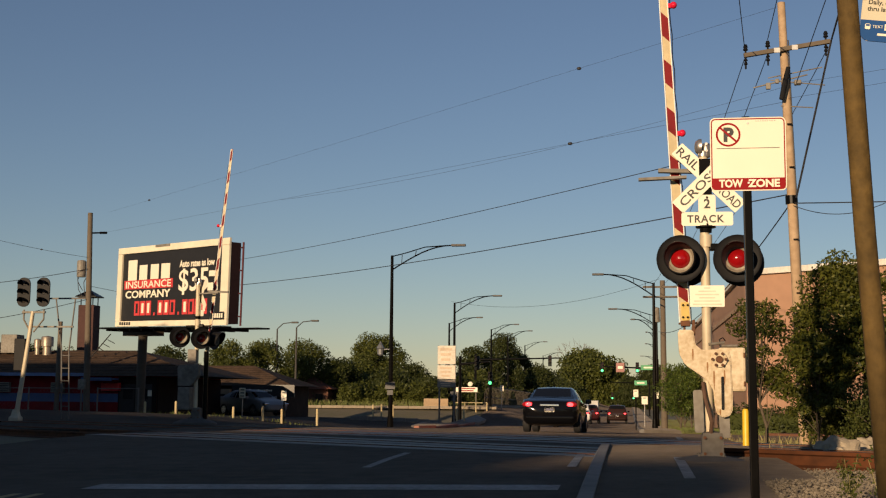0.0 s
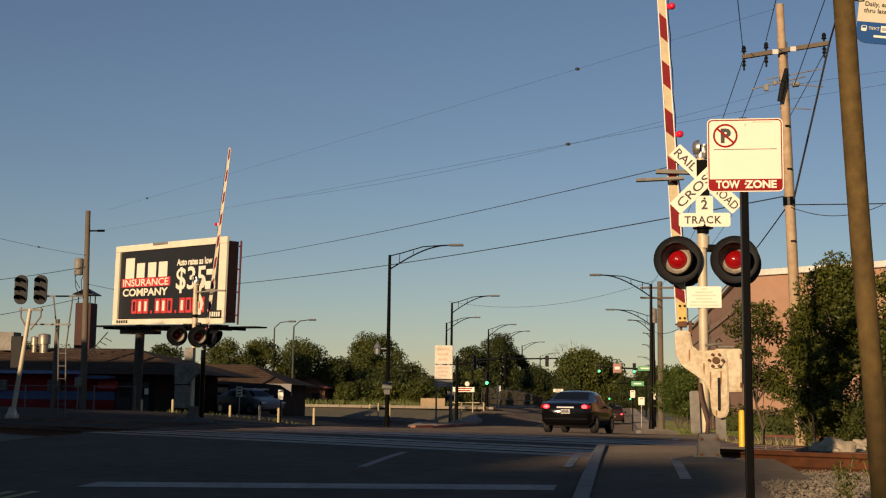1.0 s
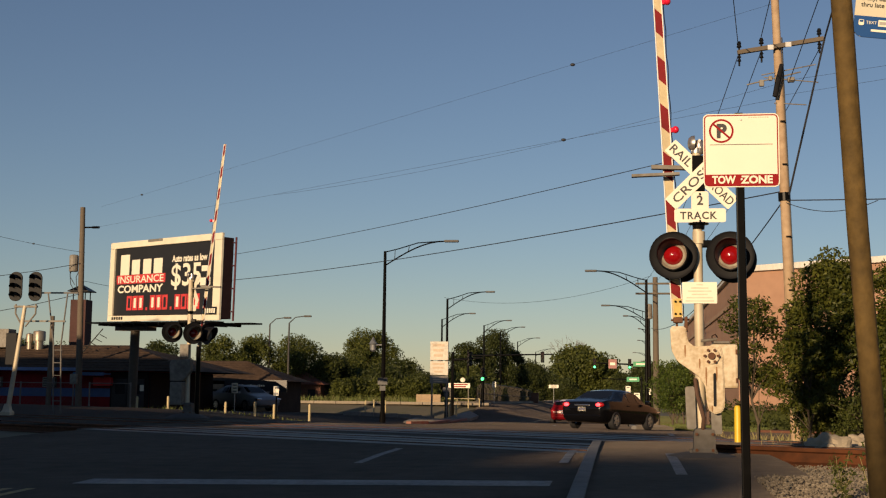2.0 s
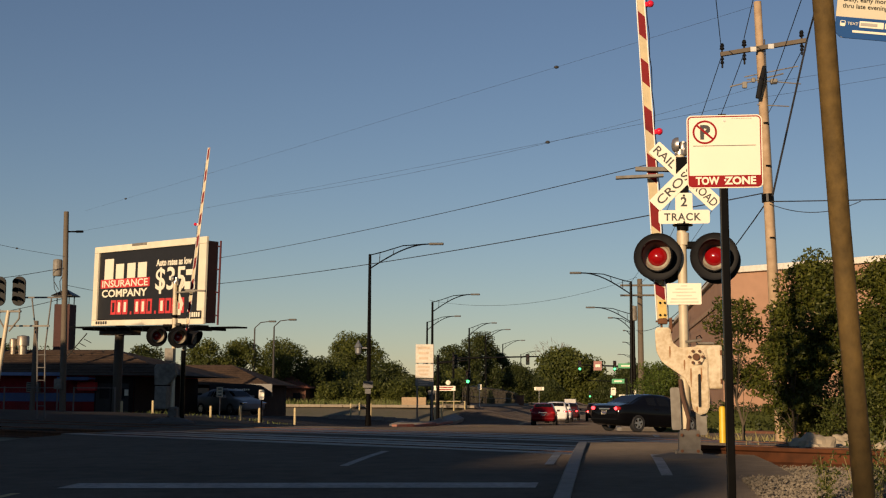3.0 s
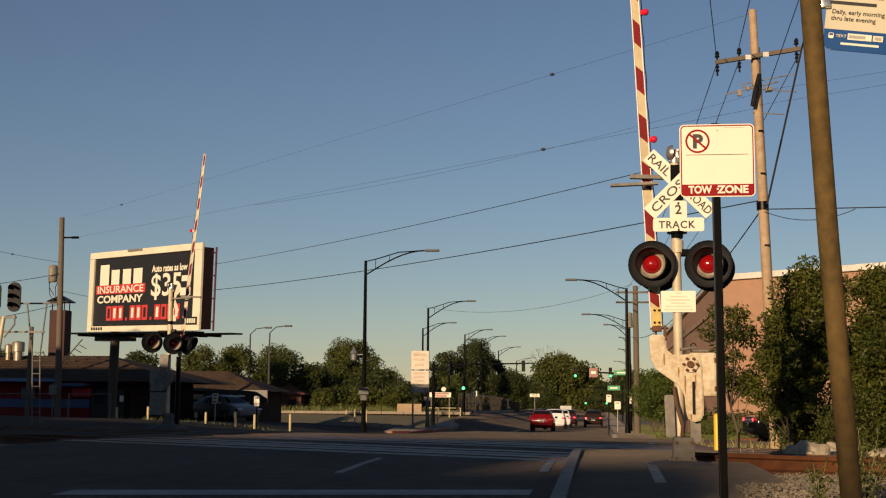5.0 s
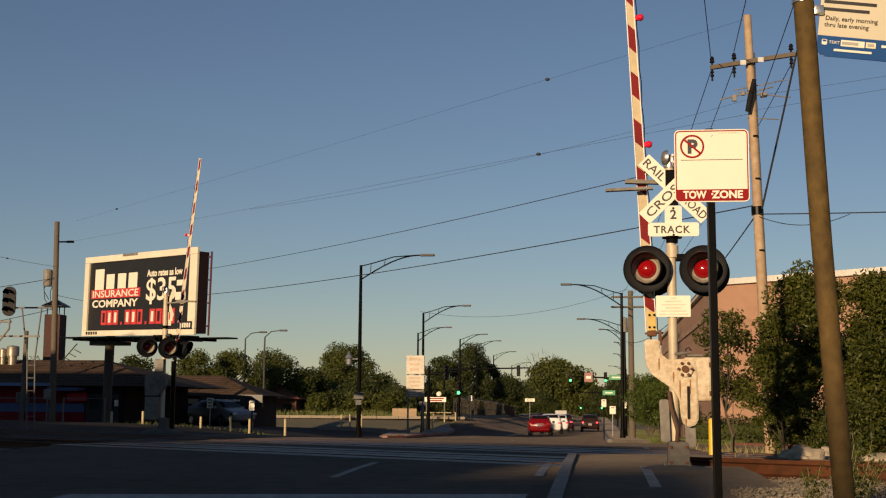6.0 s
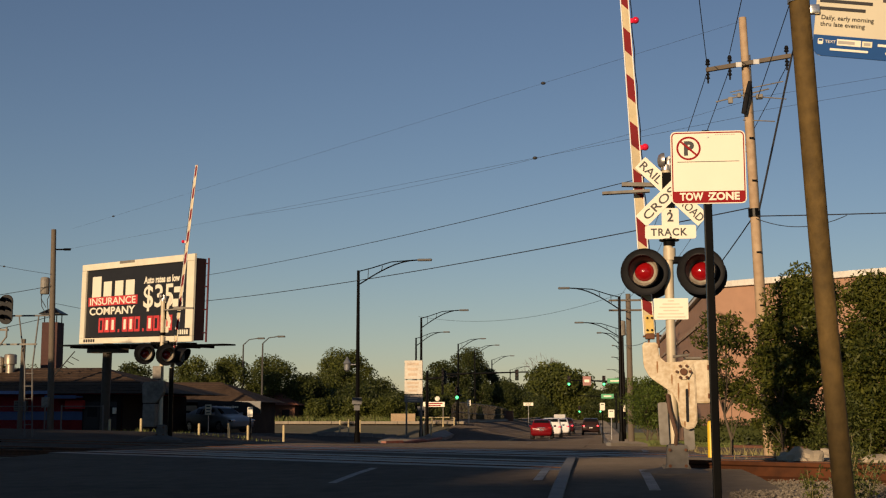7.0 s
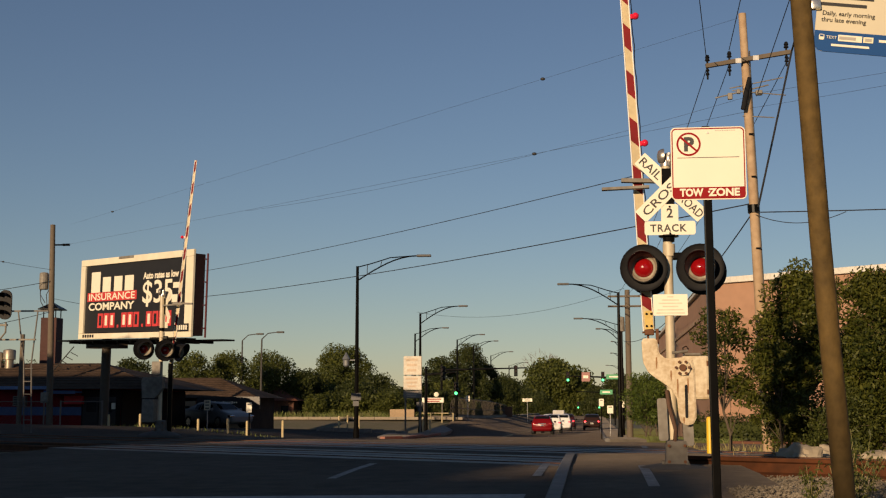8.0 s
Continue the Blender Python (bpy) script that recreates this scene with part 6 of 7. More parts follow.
# stations: y, bottom, belt height, roof height, half width at the belt, half width at the roof
SEDAN = [(0.0, 0.42, 0.80, 0.80, 0.72, 0.60), (0.07, 0.30, 0.98, 0.98, 0.84, 0.70), (0.32, 0.24, 1.05, 1.06, 0.89, 0.74), (0.75, 0.22, 1.06, 1.09, 0.91, 0.72), (1.45, 0.2, 1.02, 1.42, 0.92, 0.62), (2.0, 0.2, 1.0, 1.48, 0.92, 0.61), (2.7, 0.2, 0.98, 1.45, 0.92, 0.61), (3.05, 0.2, 0.97, 1.36, 0.92, 0.63), (3.65, 0.2, 0.95, 0.99, 0.91, 0.72), (4.2, 0.22, 0.86, 0.9, 0.9, 0.7), (4.65, 0.26, 0.72, 0.76, 0.84, 0.6), (4.83, 0.36, 0.6, 0.62, 0.7, 0.5)]
SUV = [(0.0, 0.5, 0.85, 0.85, 0.78, 0.7), (0.06, 0.34, 1.02, 1.05, 0.88, 0.78), (0.16, 0.3, 1.08, 1.3, 0.9, 0.74), (0.42, 0.28, 1.08, 1.62, 0.92, 0.68), (1.2, 0.26, 1.06, 1.70, 0.92, 0.67), (2.2, 0.26, 1.04, 1.68, 0.92, 0.67), (2.75, 0.26, 1.03, 1.58, 0.92, 0.68), (3.4, 0.26, 1.02, 1.08, 0.91, 0.74), (4.1, 0.28, 0.95, 1.0, 0.9, 0.72), (4.45, 0.34, 0.8, 0.84, 0.84, 0.62), (4.58, 0.45, 0.66, 0.68, 0.72, 0.5)]
HATCH = [(0.0, 0.45, 0.82, 0.82, 0.70, 0.62), (0.06, 0.32, 0.95, 0.98, 0.80, 0.72), (0.2, 0.26, 1.0, 1.2, 0.84, 0.68), (0.55, 0.24, 1.0, 1.46, 0.85, 0.6), (1.2, 0.22, 0.98, 1.52, 0.86, 0.6), (2.1, 0.22, 0.96, 1.50, 0.86, 0.6), (2.5, 0.22, 0.95, 1.40, 0.86, 0.62), (3.15, 0.22, 0.94, 0.98, 0.85, 0.68), (3.75, 0.24, 0.84, 0.88, 0.83, 0.64), (4.05, 0.32, 0.68, 0.7, 0.76, 0.52), (4.15, 0.42, 0.58, 0.6, 0.62, 0.44)]


def car(name, label, shape, paint_mat, m, wheel_y, lit=True, plate_bar=True, wr=0.33):
    """A car with its rear bumper at the origin, facing +y. Returns it and its wheels."""
    t = thing(name, label, "car", m, "cars on the road")
    L = shape[-1][0]

    def ring(st):
        y, zb, zm, zt, w, wt = st
        half = [(0.0, zb), (w * 0.82, zb), (w * 0.97, zb + 0.12), (w, (zb + zm) / 2 + 0.05), (w * 0.985, zm - 0.06), (w * 0.95, zm), (wt + (w * 0.95 - wt) * 0.12, zm + (zt - zm) * 0.86), (wt * 0.9, zt - 0.01 * (zt > zm)), (0.0, zt + 0.015)]
        full = half + [(-x, z) for x, z in half[-2:0:-1]]
        return [(x, y, z) for x, z in full]
    bm = bmesh.new()
    R = [[bm.verts.new(p) for p in ring(st)] for st in shape]
    n = len(R[0])
    for a, b in zip(R, R[1:]):
        for i in range(n):
            j = (i + 1) % n
            bm.faces.new((a[i], b[i], b[j], a[j]))
    bm.faces.new(R[0])
    bm.faces.new(R[-1][::-1])
    bmesh.ops.recalc_face_normals(bm, faces=bm.faces)
    body = smooth(part("body", bm, paint_mat, t), 50)
    # glazing over the cabin
    cab = [i for i, st in enumerate(shape) if st[3] - st[2] > 0.25]
    i0, i1 = cab[0], cab[-1]
    for side in (1, -1):
        for a, b in zip(shape[i0:i1], shape[i0 + 1:i1 + 1]):
            bm = bmesh.new()
            vs = []
            for st, e in ((a, 0.05), (b, -0.05)):
                y, zb, zm, zt, w, wt = st
                for f in (0.06, 0.82):
                    x = (w * 0.95 + ((wt + (w * 0.95 - wt) * 0.12) - w * 0.95) * f) + 0.008
                    vs.append(bm.verts.new((side * x, y + e, zm + (zt - zm) * 0.86 * f)))
            f = bm.faces.new((vs[0], vs[2], vs[3], vs[1]))
            f.normal_update()
            if f.normal.x * side < 0:
                f.normal_flip()
            part("side_window", bm, CAR_GLASS, t)
    for a, b, nm in ((shape[i0 - 1], shape[i0], "rear_window"), (shape[i1], shape[i1 + 1], "windscreen")):
        bm = bmesh.new()
        vs = []
        for f in (0.1, 0.92):
            y = a[0] + (b[0] - a[0]) * f
            z = a[3] + (b[3] - a[3]) * f + 0.024
            wt = (a[5] + (b[5] - a[5]) * f) * 0.88
            vs += [bm.verts.new((-wt, y, z)), bm.verts.new((wt, y, z))]
        f = bm.faces.new((vs[0], vs[1], vs[3], vs[2]))
        f.normal_update()
        if f.normal.z < 0:
            f.normal_flip()
        part(nm, bm, CAR_GLASS, t)
    # lights, plate, trim
    w1 = shape[1][4]
    zl = shape[1][2] - 0.1
    for sx in (-1, 1):
        bm = bmesh.new()
        bmesh.ops.create_uvsphere(bm, u_segments=16, v_segments=10, radius=1, matrix=Matrix.Translation((sx * (w1 - 0.15), 0.085, zl)) @ Matrix.Diagonal((0.19, 0.09, 0.1, 1)))
        smooth(part("tail_light", bm, TAIL_OFF, t, "red tail light"))
        if lit:
            bm = bmesh.new()
            bmesh.ops.create_uvsphere(bm, u_segments=14, v_segments=8, radius=1, matrix=Matrix.Translation((sx * (w1 - 0.17), 0.05, zl)) @ Matrix.Diagonal((0.12, 0.075, 0.075, 1)))
            smooth(part("brake_light", bm, TAIL_ON, t, "lit red brake light"))
        bm = bmesh.new()
        box(bm, (sx * (shape[-1][4]), L - 0.2, shape[-2][2] - 0.06), (0.3, 0.3, 0.12), bevel=0.04)
        part("headlight", bm, CHROME, t)
        bm = bmesh.new()
        box(bm, (sx * (shape[4][4] + 0.1), shape[i1 + 1][0] - 0.35, shape[i1][2] + 0.06), (0.2, 0.12, 0.14), bevel=0.04)
        part("mirror", bm, paint_mat, t)
        for k, yy in enumerate((wheel_y[0] + 0.95, wheel_y[0] + 1.9)):
            bm = bmesh.new()
            box(bm, (sx * (shape[4][4] + 0.002), yy, 0.88), (0.03, 0.2, 0.035), bevel=0.01)
            part("door_handle", bm, paint_mat, t)
    bm = bmesh.new()
    box(bm, (0, 0.015, 0.72), (0.34, 0.03, 0.17), bevel=0.006)
    np_ = part("number_plate", bm, SIGN_WHITE, t)
    bm = bmesh.new()
    box(bm, (0, -0.003, 0.72), (0.24, 0.006, 0.07))
    part("writing_bar", bm, mat("plate_print", (0.1, 0.1, 0.16), 0.6), np_)
    bm = bmesh.new()
    box(bm, (0, 0.03, 0.86), (0.62, 0.05, 0.07), bevel=0.015)
    part("boot_trim", bm, CHROME, t, "bright boot trim")
    bm = bmesh.new()
    box(bm, (0, 0.06, 0.47), (1.55, 0.14, 0.1), bevel=0.03)
    part("bumper", bm, paint_mat, t)
    wheels = []
    for wy in wheel_y:
        for sx in (-1, 1):
            x = sx * (shape[4][4] - 0.1)
            we = new("wheel")
            we.parent = t
            we.matrix_basis = pose(x, wy, wr)
            bm = bmesh.new()
            rot = pose(0, 0, 0, 0, 90)
            lathe(bm, [(wr * 0.62, -0.1), (wr * 0.9, -0.115), (wr, -0.08), (wr, 0.08), (wr * 0.9, 0.115), (wr * 0.62, 0.1), (wr * 0.55, 0.0), (wr * 0.62, -0.1)], 28, rot)
            bmesh.ops.recalc_face_normals(bm, faces=bm.faces)
            smooth(part("tyre", bm, TYRE, we))
            bm = bmesh.new()
            for k in range(5):
                a = k * 2 * math.pi / 5
                box(bm, (sx * 0.085, 0, wr * 0.32), (0.03, 0.075, wr * 0.58), pose(0, 0, 0, math.degrees(a)))
            rod(bm, (sx * 0.06, 0, 0), (sx * 0.105, 0, 0), wr * 0.2, seg=12)
            lathe(bm, [(wr * 0.64, -0.02), (wr * 0.64, 0.1), (wr * 0.58, 0.1), (wr * 0.57, -0.02)], 24, pose(0, 0, 0, 0, 90 * sx))
            bmesh.ops.recalc_face_normals(bm, faces=bm.faces)
            part("rim", bm, RIM, we, "silver spoked rim")
            wheels.append((we, x, wy, wr))
    return t, wheels


BLACK_CAR, BLACK_WHEELS = car("sedan", "glossy black sedan with lit brake lights turning into a driveway", SEDAN, paint("black_car_paint", (0.004, 0.004, 0.005), 0.1), pose(-2.5, 41.5, 0), (0.98, 3.73))
RED_CAR, RED_WHEELS = car("hatchback", "bright red small car in the traffic queue", HATCH, paint("red_car_paint", (0.17, 0.006, 0.009)), pose(-6, 90, 0), (0.75, 3.25), lit=False, wr=0.3)
WHITE_CAR, WHITE_WHEELS = car("suv", "white sport utility vehicle in the traffic queue", SUV, paint("white_car_paint", (0.75, 0.73, 0.7)), pose(-5.6, 100, 0), (0.85, 3.5))
WHITE_CAR_B, WHITE_WHEELS_B = car("suv", "white sport utility vehicle farther up the queue", SUV, paint("white_car_paint", (0.75, 0.73, 0.7)), pose(-5.5, 112, 0), (0.85, 3.5))
DARK_CAR, DARK_WHEELS = car("suv", "dark maroon sport utility vehicle in the traffic queue", SUV, paint("maroon_car_paint", (0.05, 0.012, 0.014)), pose(-5.0, 124, 0), (0.85, 3.5))
FAR_CAR, FAR_WHEELS = car("suv", "dark brown sport utility vehicle driving away", SUV, paint("brown_car_paint", (0.03, 0.015, 0.012)), pose(-1.6, 125, 0), (0.85, 3.5))
car("sedan", "silver sedan parked before the lounge", SEDAN, paint("silver_car_paint", (0.2, 0.205, 0.215), 0.3), pose(-23.6, 73.9, zg(-22, 72) + 0.02, 0, 0, -126), (0.98, 3.73), lit=False)


def far_van():
    t = thing("box_van", "white box van far up the road", "van", pose(-6.6, 230, zg(-5, 230)))
    bm = bmesh.new()
    box(bm, (0, 2.2, 1.35), (2.0, 4.2, 1.5), bevel=0.08)
    part("box_body", bm, mat("van_white", (0.5, 0.48, 0.45), 0.5), t)
    bm = bmesh.new()
    box(bm, (0, 5.0, 1.25), (1.9, 1.6, 1.5), bevel=0.15)
    part("cab", bm, mat("van_white", (0.5, 0.48, 0.45), 0.5), t)
    for x in (-0.85, 0.85):
        for y in (1.0, 4.9):
            bm = bmesh.new()
            rod(bm, (x - 0.12, y, 0.4), (x + 0.12, y, 0.4), 0.4, seg=18)
            part("wheel", bm, TYRE, t)
        bm = bmesh.new()
        box(bm, (x, 0.08, 1.0), (0.12, 0.06, 0.25), bevel=0.01)
        part("tail_light", bm, TAIL_OFF, t)
    return t


far_van()


# ---- signals, signs and fence beyond the crossing ----
SIGNAL_GREEN = lamp_mat("green_signal", (0.02, 0.9, 0.32), 2.6)


def signal_head(parent, x, y, z, on="green", body=None):
    bm = bmesh.new()
    box(bm, (x, y, z), (0.34, 0.25, 1.05), bevel=0.03)
    h = part("signal_head", bm, body or BLACK_PAINT, parent)
    for k, c in ((0.33, "red"), (0.0, "amber"), (-0.33, "green")):
        bm = bmesh.new()
        lathe(bm, [(0.14, 0.0), (0.14, 0.16)], 12, pose(x, y - 0.125, z + k, 90))
        part("visor", bm, BLACK_PAINT, h)
        bm = bmesh.new()
        plate(bm, disc(0.13, 16), 0.02, pose(x, y - 0.14, z + k))
        part("lens", bm, SIGNAL_GREEN if c == on else mat("unlit_" + c, {"red": (0.02, 0.004, 0.004), "amber": (0.02, 0.011, 0.004), "green": (0.005, 0.012, 0.007)}[c], 0.2), h)
    return h


def mast_arm(x, y, h, reach, heads, label, on="green", extra=()):
    t = thing("traffic_signal", label, "traffic light", pose(x, y, zg(x, y)))
    bm = bmesh.new()
    rod(bm, (0, 0, -0.2), (0, 0, h + 0.6), 0.14, 0.1, 12)
    part("post", bm, BLACK_STEEL, t)
    bm = bmesh.new()
    rod(bm, (0, 0, h), (reach, 0, h + 0.2), 0.1, 0.06, 10)
    part("arm", bm, BLACK_STEEL, t)
    for d, dz in heads:
        signal_head(t, d, -0.2, h + 0.1 + dz, on)
    for d, w, hh, mt, nm in extra:
        bm = bmesh.new()
        plate(bm, rounded(w, hh, 0.03, 3), 0.03, pose(d, -0.15, h + 0.1))
        s = part(nm, bm, mt, t)
        bm = bmesh.new()
        box(bm, (d, -0.155, h + 0.1), (w * 0.6, 0.01, hh * 0.3))
        part("writing_bar", bm, SIGN_WHITE if mt is not SIGN_WHITE else SIGN_RED, s)
    return t


STREET_GREEN = mat("street_green", (0.04, 0.32, 0.14), 0.5)
mast_arm(2.6, 135, 5.45, -5.6, ((-5.45, 0), (-1.85, 0)), "traffic signal on a long arm, showing green", extra=((-3.6, 0.85, 0.95, mat("pink_sign", (0.32, 0.13, 0.11), 0.5), "arm_sign"), (-0.75, 1.5, 0.5, STREET_GREEN, "street_name_sign")))
mast_arm(2.9, 200, 4.8, -6.0, ((-5.6, -2.0), (-2.4, -2.0)), "far traffic signal showing green", extra=((-1.3, 1.9, 0.7, STREET_GREEN, "street_name_sign"),))
mast_arm(-15.0, 126, 4.6, 8.4, ((7.3, -0.2),), "traffic signal seen from behind on a long arm", on="none", extra=())
mast_arm(-12.6, 96, 4.0, 2.2, ((1.3, 0.0),), "traffic signal on an arm beside the lamp", on="none")
t_ = mast_arm(-10.9, 101.5, 2.0, 0.3, ((0.0, 0.25),), "short post with a walk signal lit green")


def pole_sign():
    t = thing("pylon_sign", "tall white pylon sign with faded writing", "sign", pose(-12.19, 86, -0.35))
    bm = bmesh.new()
    for x in (-0.5, 0.5):
        rod(bm, (x, 0.1, -0.2), (x, 0.1, 4.6), 0.06, seg=8)
    part("post", bm, GREY_CAST, t)
    for z0, z1, mt in ((3.75, 5.0, mat("faded_board", (0.6, 0.54, 0.44), 0.6)), (2.75, 3.68, mat("faded_board", (0.6, 0.54, 0.44), 0.6)), (2.2, 2.7, mat("grey_panel", (0.22, 0.2, 0.17), 0.6))):
        bm = bmesh.new()
        box(bm, (0, 0, (z0 + z1) / 2), (1.22, 0.22, z1 - z0), bevel=0.02)
        p = part("sign_panel", bm, mt, t)
        for k in range(3):
            bm = bmesh.new()
            box(bm, (-0.05, -0.115, z1 - (k + 0.7) * (z1 - z0) / 3.6), (0.8 - 0.1 * k, 0.02, (z1 - z0) * 0.14))
            part("writing_bar", bm, mat("faded_sign_print", (0.55, 0.42, 0.3), 0.6), p)
    return t


pole_sign()


def arch_fence():
    """A curved-top picket fence on a low wall beside the far bridge."""
    t = thing("bridge_fence", "black picket fence with curving tops on a concrete parapet", "fence", pose(0, 0, 0))
    n = 56
    pts = [(-11.4 - 0.1 * (i / (n - 1)), 102 + 62 * i / (n - 1)) for i in range(n)]
    top = []
    for i, (x, y) in enumerate(pts):
        z = zg(x, y) + 0.1
        h = 1.4 + 0.25 * math.sin(math.pi * i / (n - 1)) - 0.15 * i / n
        top.append((x + 0.25, y, z + h))
        bm = bmesh.new()
        tube(bm, [(x, y, z), (x, y, z + h * 0.7), (x + 0.08, y, z + h * 0.92), (x + 0.25, y, z + h)], 0.022, 5)
        part("picket", bm, mat("fence_grey", (0.09, 0.075, 0.06), 0.7), t)
    bm = bmesh.new()
    tube(bm, top, 0.04, 6)
    tube(bm, [(x, y, zg(x, y) + 0.75) for x, y in pts], 0.03, 6)
    part("rail", bm, mat("fence_grey", (0.09, 0.075, 0.06), 0.7), t)
    bm = bmesh.new()
    vs = []
    for x, y in pts[::3] + [pts[-1]]:
        z = zg(x, y)
        vs.append([bm.verts.new(p) for p in ((x - 0.15, y, z - 0.2), (x - 0.15, y, z + 0.22), (x + 0.15, y, z + 0.22), (x + 0.15, y, z - 0.2))])
    for a, b in zip(vs, vs[1:]):
        for i in range(3):
            bm.faces.new((a[i], b[i], b[i + 1], a[i + 1]))
    bm.faces.new(vs[0])
    bm.faces.new(vs[-1][::-1])
    bmesh.ops.recalc_face_normals(bm, faces=bm.faces)
    part("parapet", bm, CONCRETE, t, "grey concrete parapet")
    bm = bmesh.new()
    box(bm, (-11.2, 165, zg(-11.2, 165) + 0.6), (1.2, 1.0, 1.3), bevel=0.05)
    part("end_pier", bm, mat("brown_brick", (0.16, 0.07, 0.045), 0.9, scale=6), t, "brown brick end pier")
    return t


arch_fence()


def guard_rail():
    t = thing("guard_rail", "low pale pipe rail and wall beside the lot", "railing", pose(0, 0, 0))
    z = zg(-15, 100)
    for x in spread(-13.6, -11.0, 4):
        bm = bmesh.new()
        rod(bm, (x, 100, z - 0.2), (x, 100, z + 0.55), 0.05, seg=8)
        part("post", bm, PALE_YELLOW, t)
    bm = bmesh.new()
    rod(bm, (-13.6, 100, z + 0.55), (-11.0, 100, z + 0.55), 0.04, seg=8)
    part("rail", bm, PALE_YELLOW, t)
    bm = bmesh.new()
    box(bm, (-15.6, 104, z + 0.42), (2.0, 0.2, 0.85), bevel=0.02)
    part("low_wall", bm, mat("tan_stone", (0.36, 0.25, 0.15), 0.85), t)
    return t


# sunlight on this edge is put into a paler concrete than elsewhere
bm = bmesh.new()
for k in range(9):
    box(bm, (-25.2 + k * 1.75, 101.5, 0.0), (1.72, 1.6, 0.2), Matrix.Translation((0, 0, zg(-15, 101.5) - 0.02)), bevel=0.02)
tagged(part("pavement_edge", bm, mat("sunlit_tone_concrete", (0.36, 0.30, 0.22), 0.85, scale=4, bump=0.2, coarse=1.0)), "pale sunlit concrete pavement edge beyond the lot", "pavement", kind="structure")


def board_sign(x, y, z):
    t = thing("shop_sign", "low white shop board with red stripes on posts", "sign", pose(x, y, zg(x, y)))
    for dx in (-0.8, 0.8):
        bm = bmesh.new()
        rod(bm, (dx, 0.1, -0.3), (dx, 0.1, z), 0.05, seg=8)
        part("post", bm, GREY_CAST, t)
    bm = bmesh.new()
    box(bm, (0, 0, z), (1.9, 0.12, 0.42), bevel=0.02)
    p = part("sign_board", bm, SIGN_WHITE, t)
    for dz, w in ((0.09, 1.5), (-0.09, 1.2)):
        bm = bmesh.new()
        box(bm, (0, -0.065, z + dz), (w, 0.02, 0.1))
        part("writing_bar", bm, SIGN_RED, p)
    bm = bmesh.new()
    lathe(bm, [(0.0, 0.07), (0.12, 0.05), (0.21, 0.0), (0.22, -0.04)], 18, pose(0.3, 0, z + 0.5, 78))
    smooth(part("dish", bm, SIGN_WHITE, t, "white round dish above the board"))


board_sign(-14.1, 112, 1.45)
guard_rail()


def island():
    t = thing("traffic_island", "raised traffic island with worn red kerb", "traffic island", pose(0, 0, 0))
    out = [(-10.9, 66.5), (-10.2, 68), (-10.1, 76), (-10.3, 86), (-10.5, 95), (-11.4, 97), (-12.8, 92), (-13.2, 82), (-12.2, 72)]
    for inset, z, mt, nm in ((0.0, 0.1, KERB, "kerb_ring"), (0.25, 0.115, CONCRETE, "paving")):
        bm = bmesh.new()
        cx, cy = sum(p[0] for p in out) / len(out), sum(p[1] for p in out) / len(out)
        pts = []
        for x, y in out:
            d = math.hypot(x - cx, y - cy)
            k = 1 - inset / d * 1.5
            pts.append((cx + (x - cx) * k, cy + (y - cy) * k))
        c = bm.verts.new((cx, cy, zg(cx, cy) + z))
        tv = [bm.verts.new((x, y, zg(x, y) + z)) for x, y in pts]
        bv = [bm.verts.new((x, y, zg(x, y) - 0.1)) for x, y in pts]
        for i in range(len(tv)):
            j = (i + 1) % len(tv)
            bm.faces.new((c, tv[i], tv[j]))
            bm.faces.new((tv[i], bv[i], bv[j], tv[j]))
        bmesh.ops.recalc_face_normals(bm, faces=bm.faces)
        part(nm, bm, mt, t)
    red = mat("red_kerb", (0.30, 0.06, 0.035), 0.85, scale=6, color2=(0.3, 0.16, 0.12))
    for a, b in zip(out[:3], out[1:4]):
        a, b = Vector((*a, zg(*a) + 0.07)), Vector((*b, zg(*b) + 0.07))
        d = b - a
        bm = bmesh.new()
        box(bm, (0, 0.12, 0), (d.length, 0.32, 0.16), Matrix.Translation((a + b) / 2) @ pose(0, 0, 0, 0, 0, math.degrees(math.atan2(d.y, d.x))), bevel=0.02)
        part("red_kerb", bm, red, t, "worn red painted kerb stone")
    return t


island()
for i, (x, y) in enumerate(((-15.6, 74), (-15.2, 76), (-14.9, 78), (-14.6, 81), (-14.3, 84), (-14.0, 87), (-13.6, 90))):
    t = thing("parking_block", "pale concrete wheel stop on the asphalt", "wheel stop", pose(x, y, zg(x, y) + 0.0, 0, 0, 5), "wheel stops in the lot")
    bm = bmesh.new()
    box(bm, (0, 0, 0.12), (1.0, 0.2, 0.26), bevel=0.03)
    part("block", bm, KERB, t)


# far rooftop lamps, wooden pole beyond and the bare tree
def lane_lamp(x, y, h, side):
    t = thing("street_lamp", "slim dark street lamp behind the trees", "street lamp", pose(x, y, zg(x, y)))
    bm = bmesh.new()
    rod(bm, (0, 0, -0.2), (0, 0, h), 0.1, 0.06, 8)
    part("pole", bm, mat("dark_lamp_steel", (0.05, 0.045, 0.04), 0.6, scale=9), t)
    bm = bmesh.new()
    tube(bm, [(0, 0, h), (side * 0.5, 0, h + 0.45), (side * 1.3, 0, h + 0.55)], 0.04, 6)
    part("arm", bm, mat("dark_lamp_steel", (0.05, 0.045, 0.04), 0.6, scale=9), t)
    bm = bmesh.new()
    box(bm, (side * 1.5, 0, h + 0.54), (0.6, 0.25, 0.14), bevel=0.04)
    part("luminaire", bm, mat("dark_lamp_steel", (0.05, 0.045, 0.04), 0.6, scale=9), t)


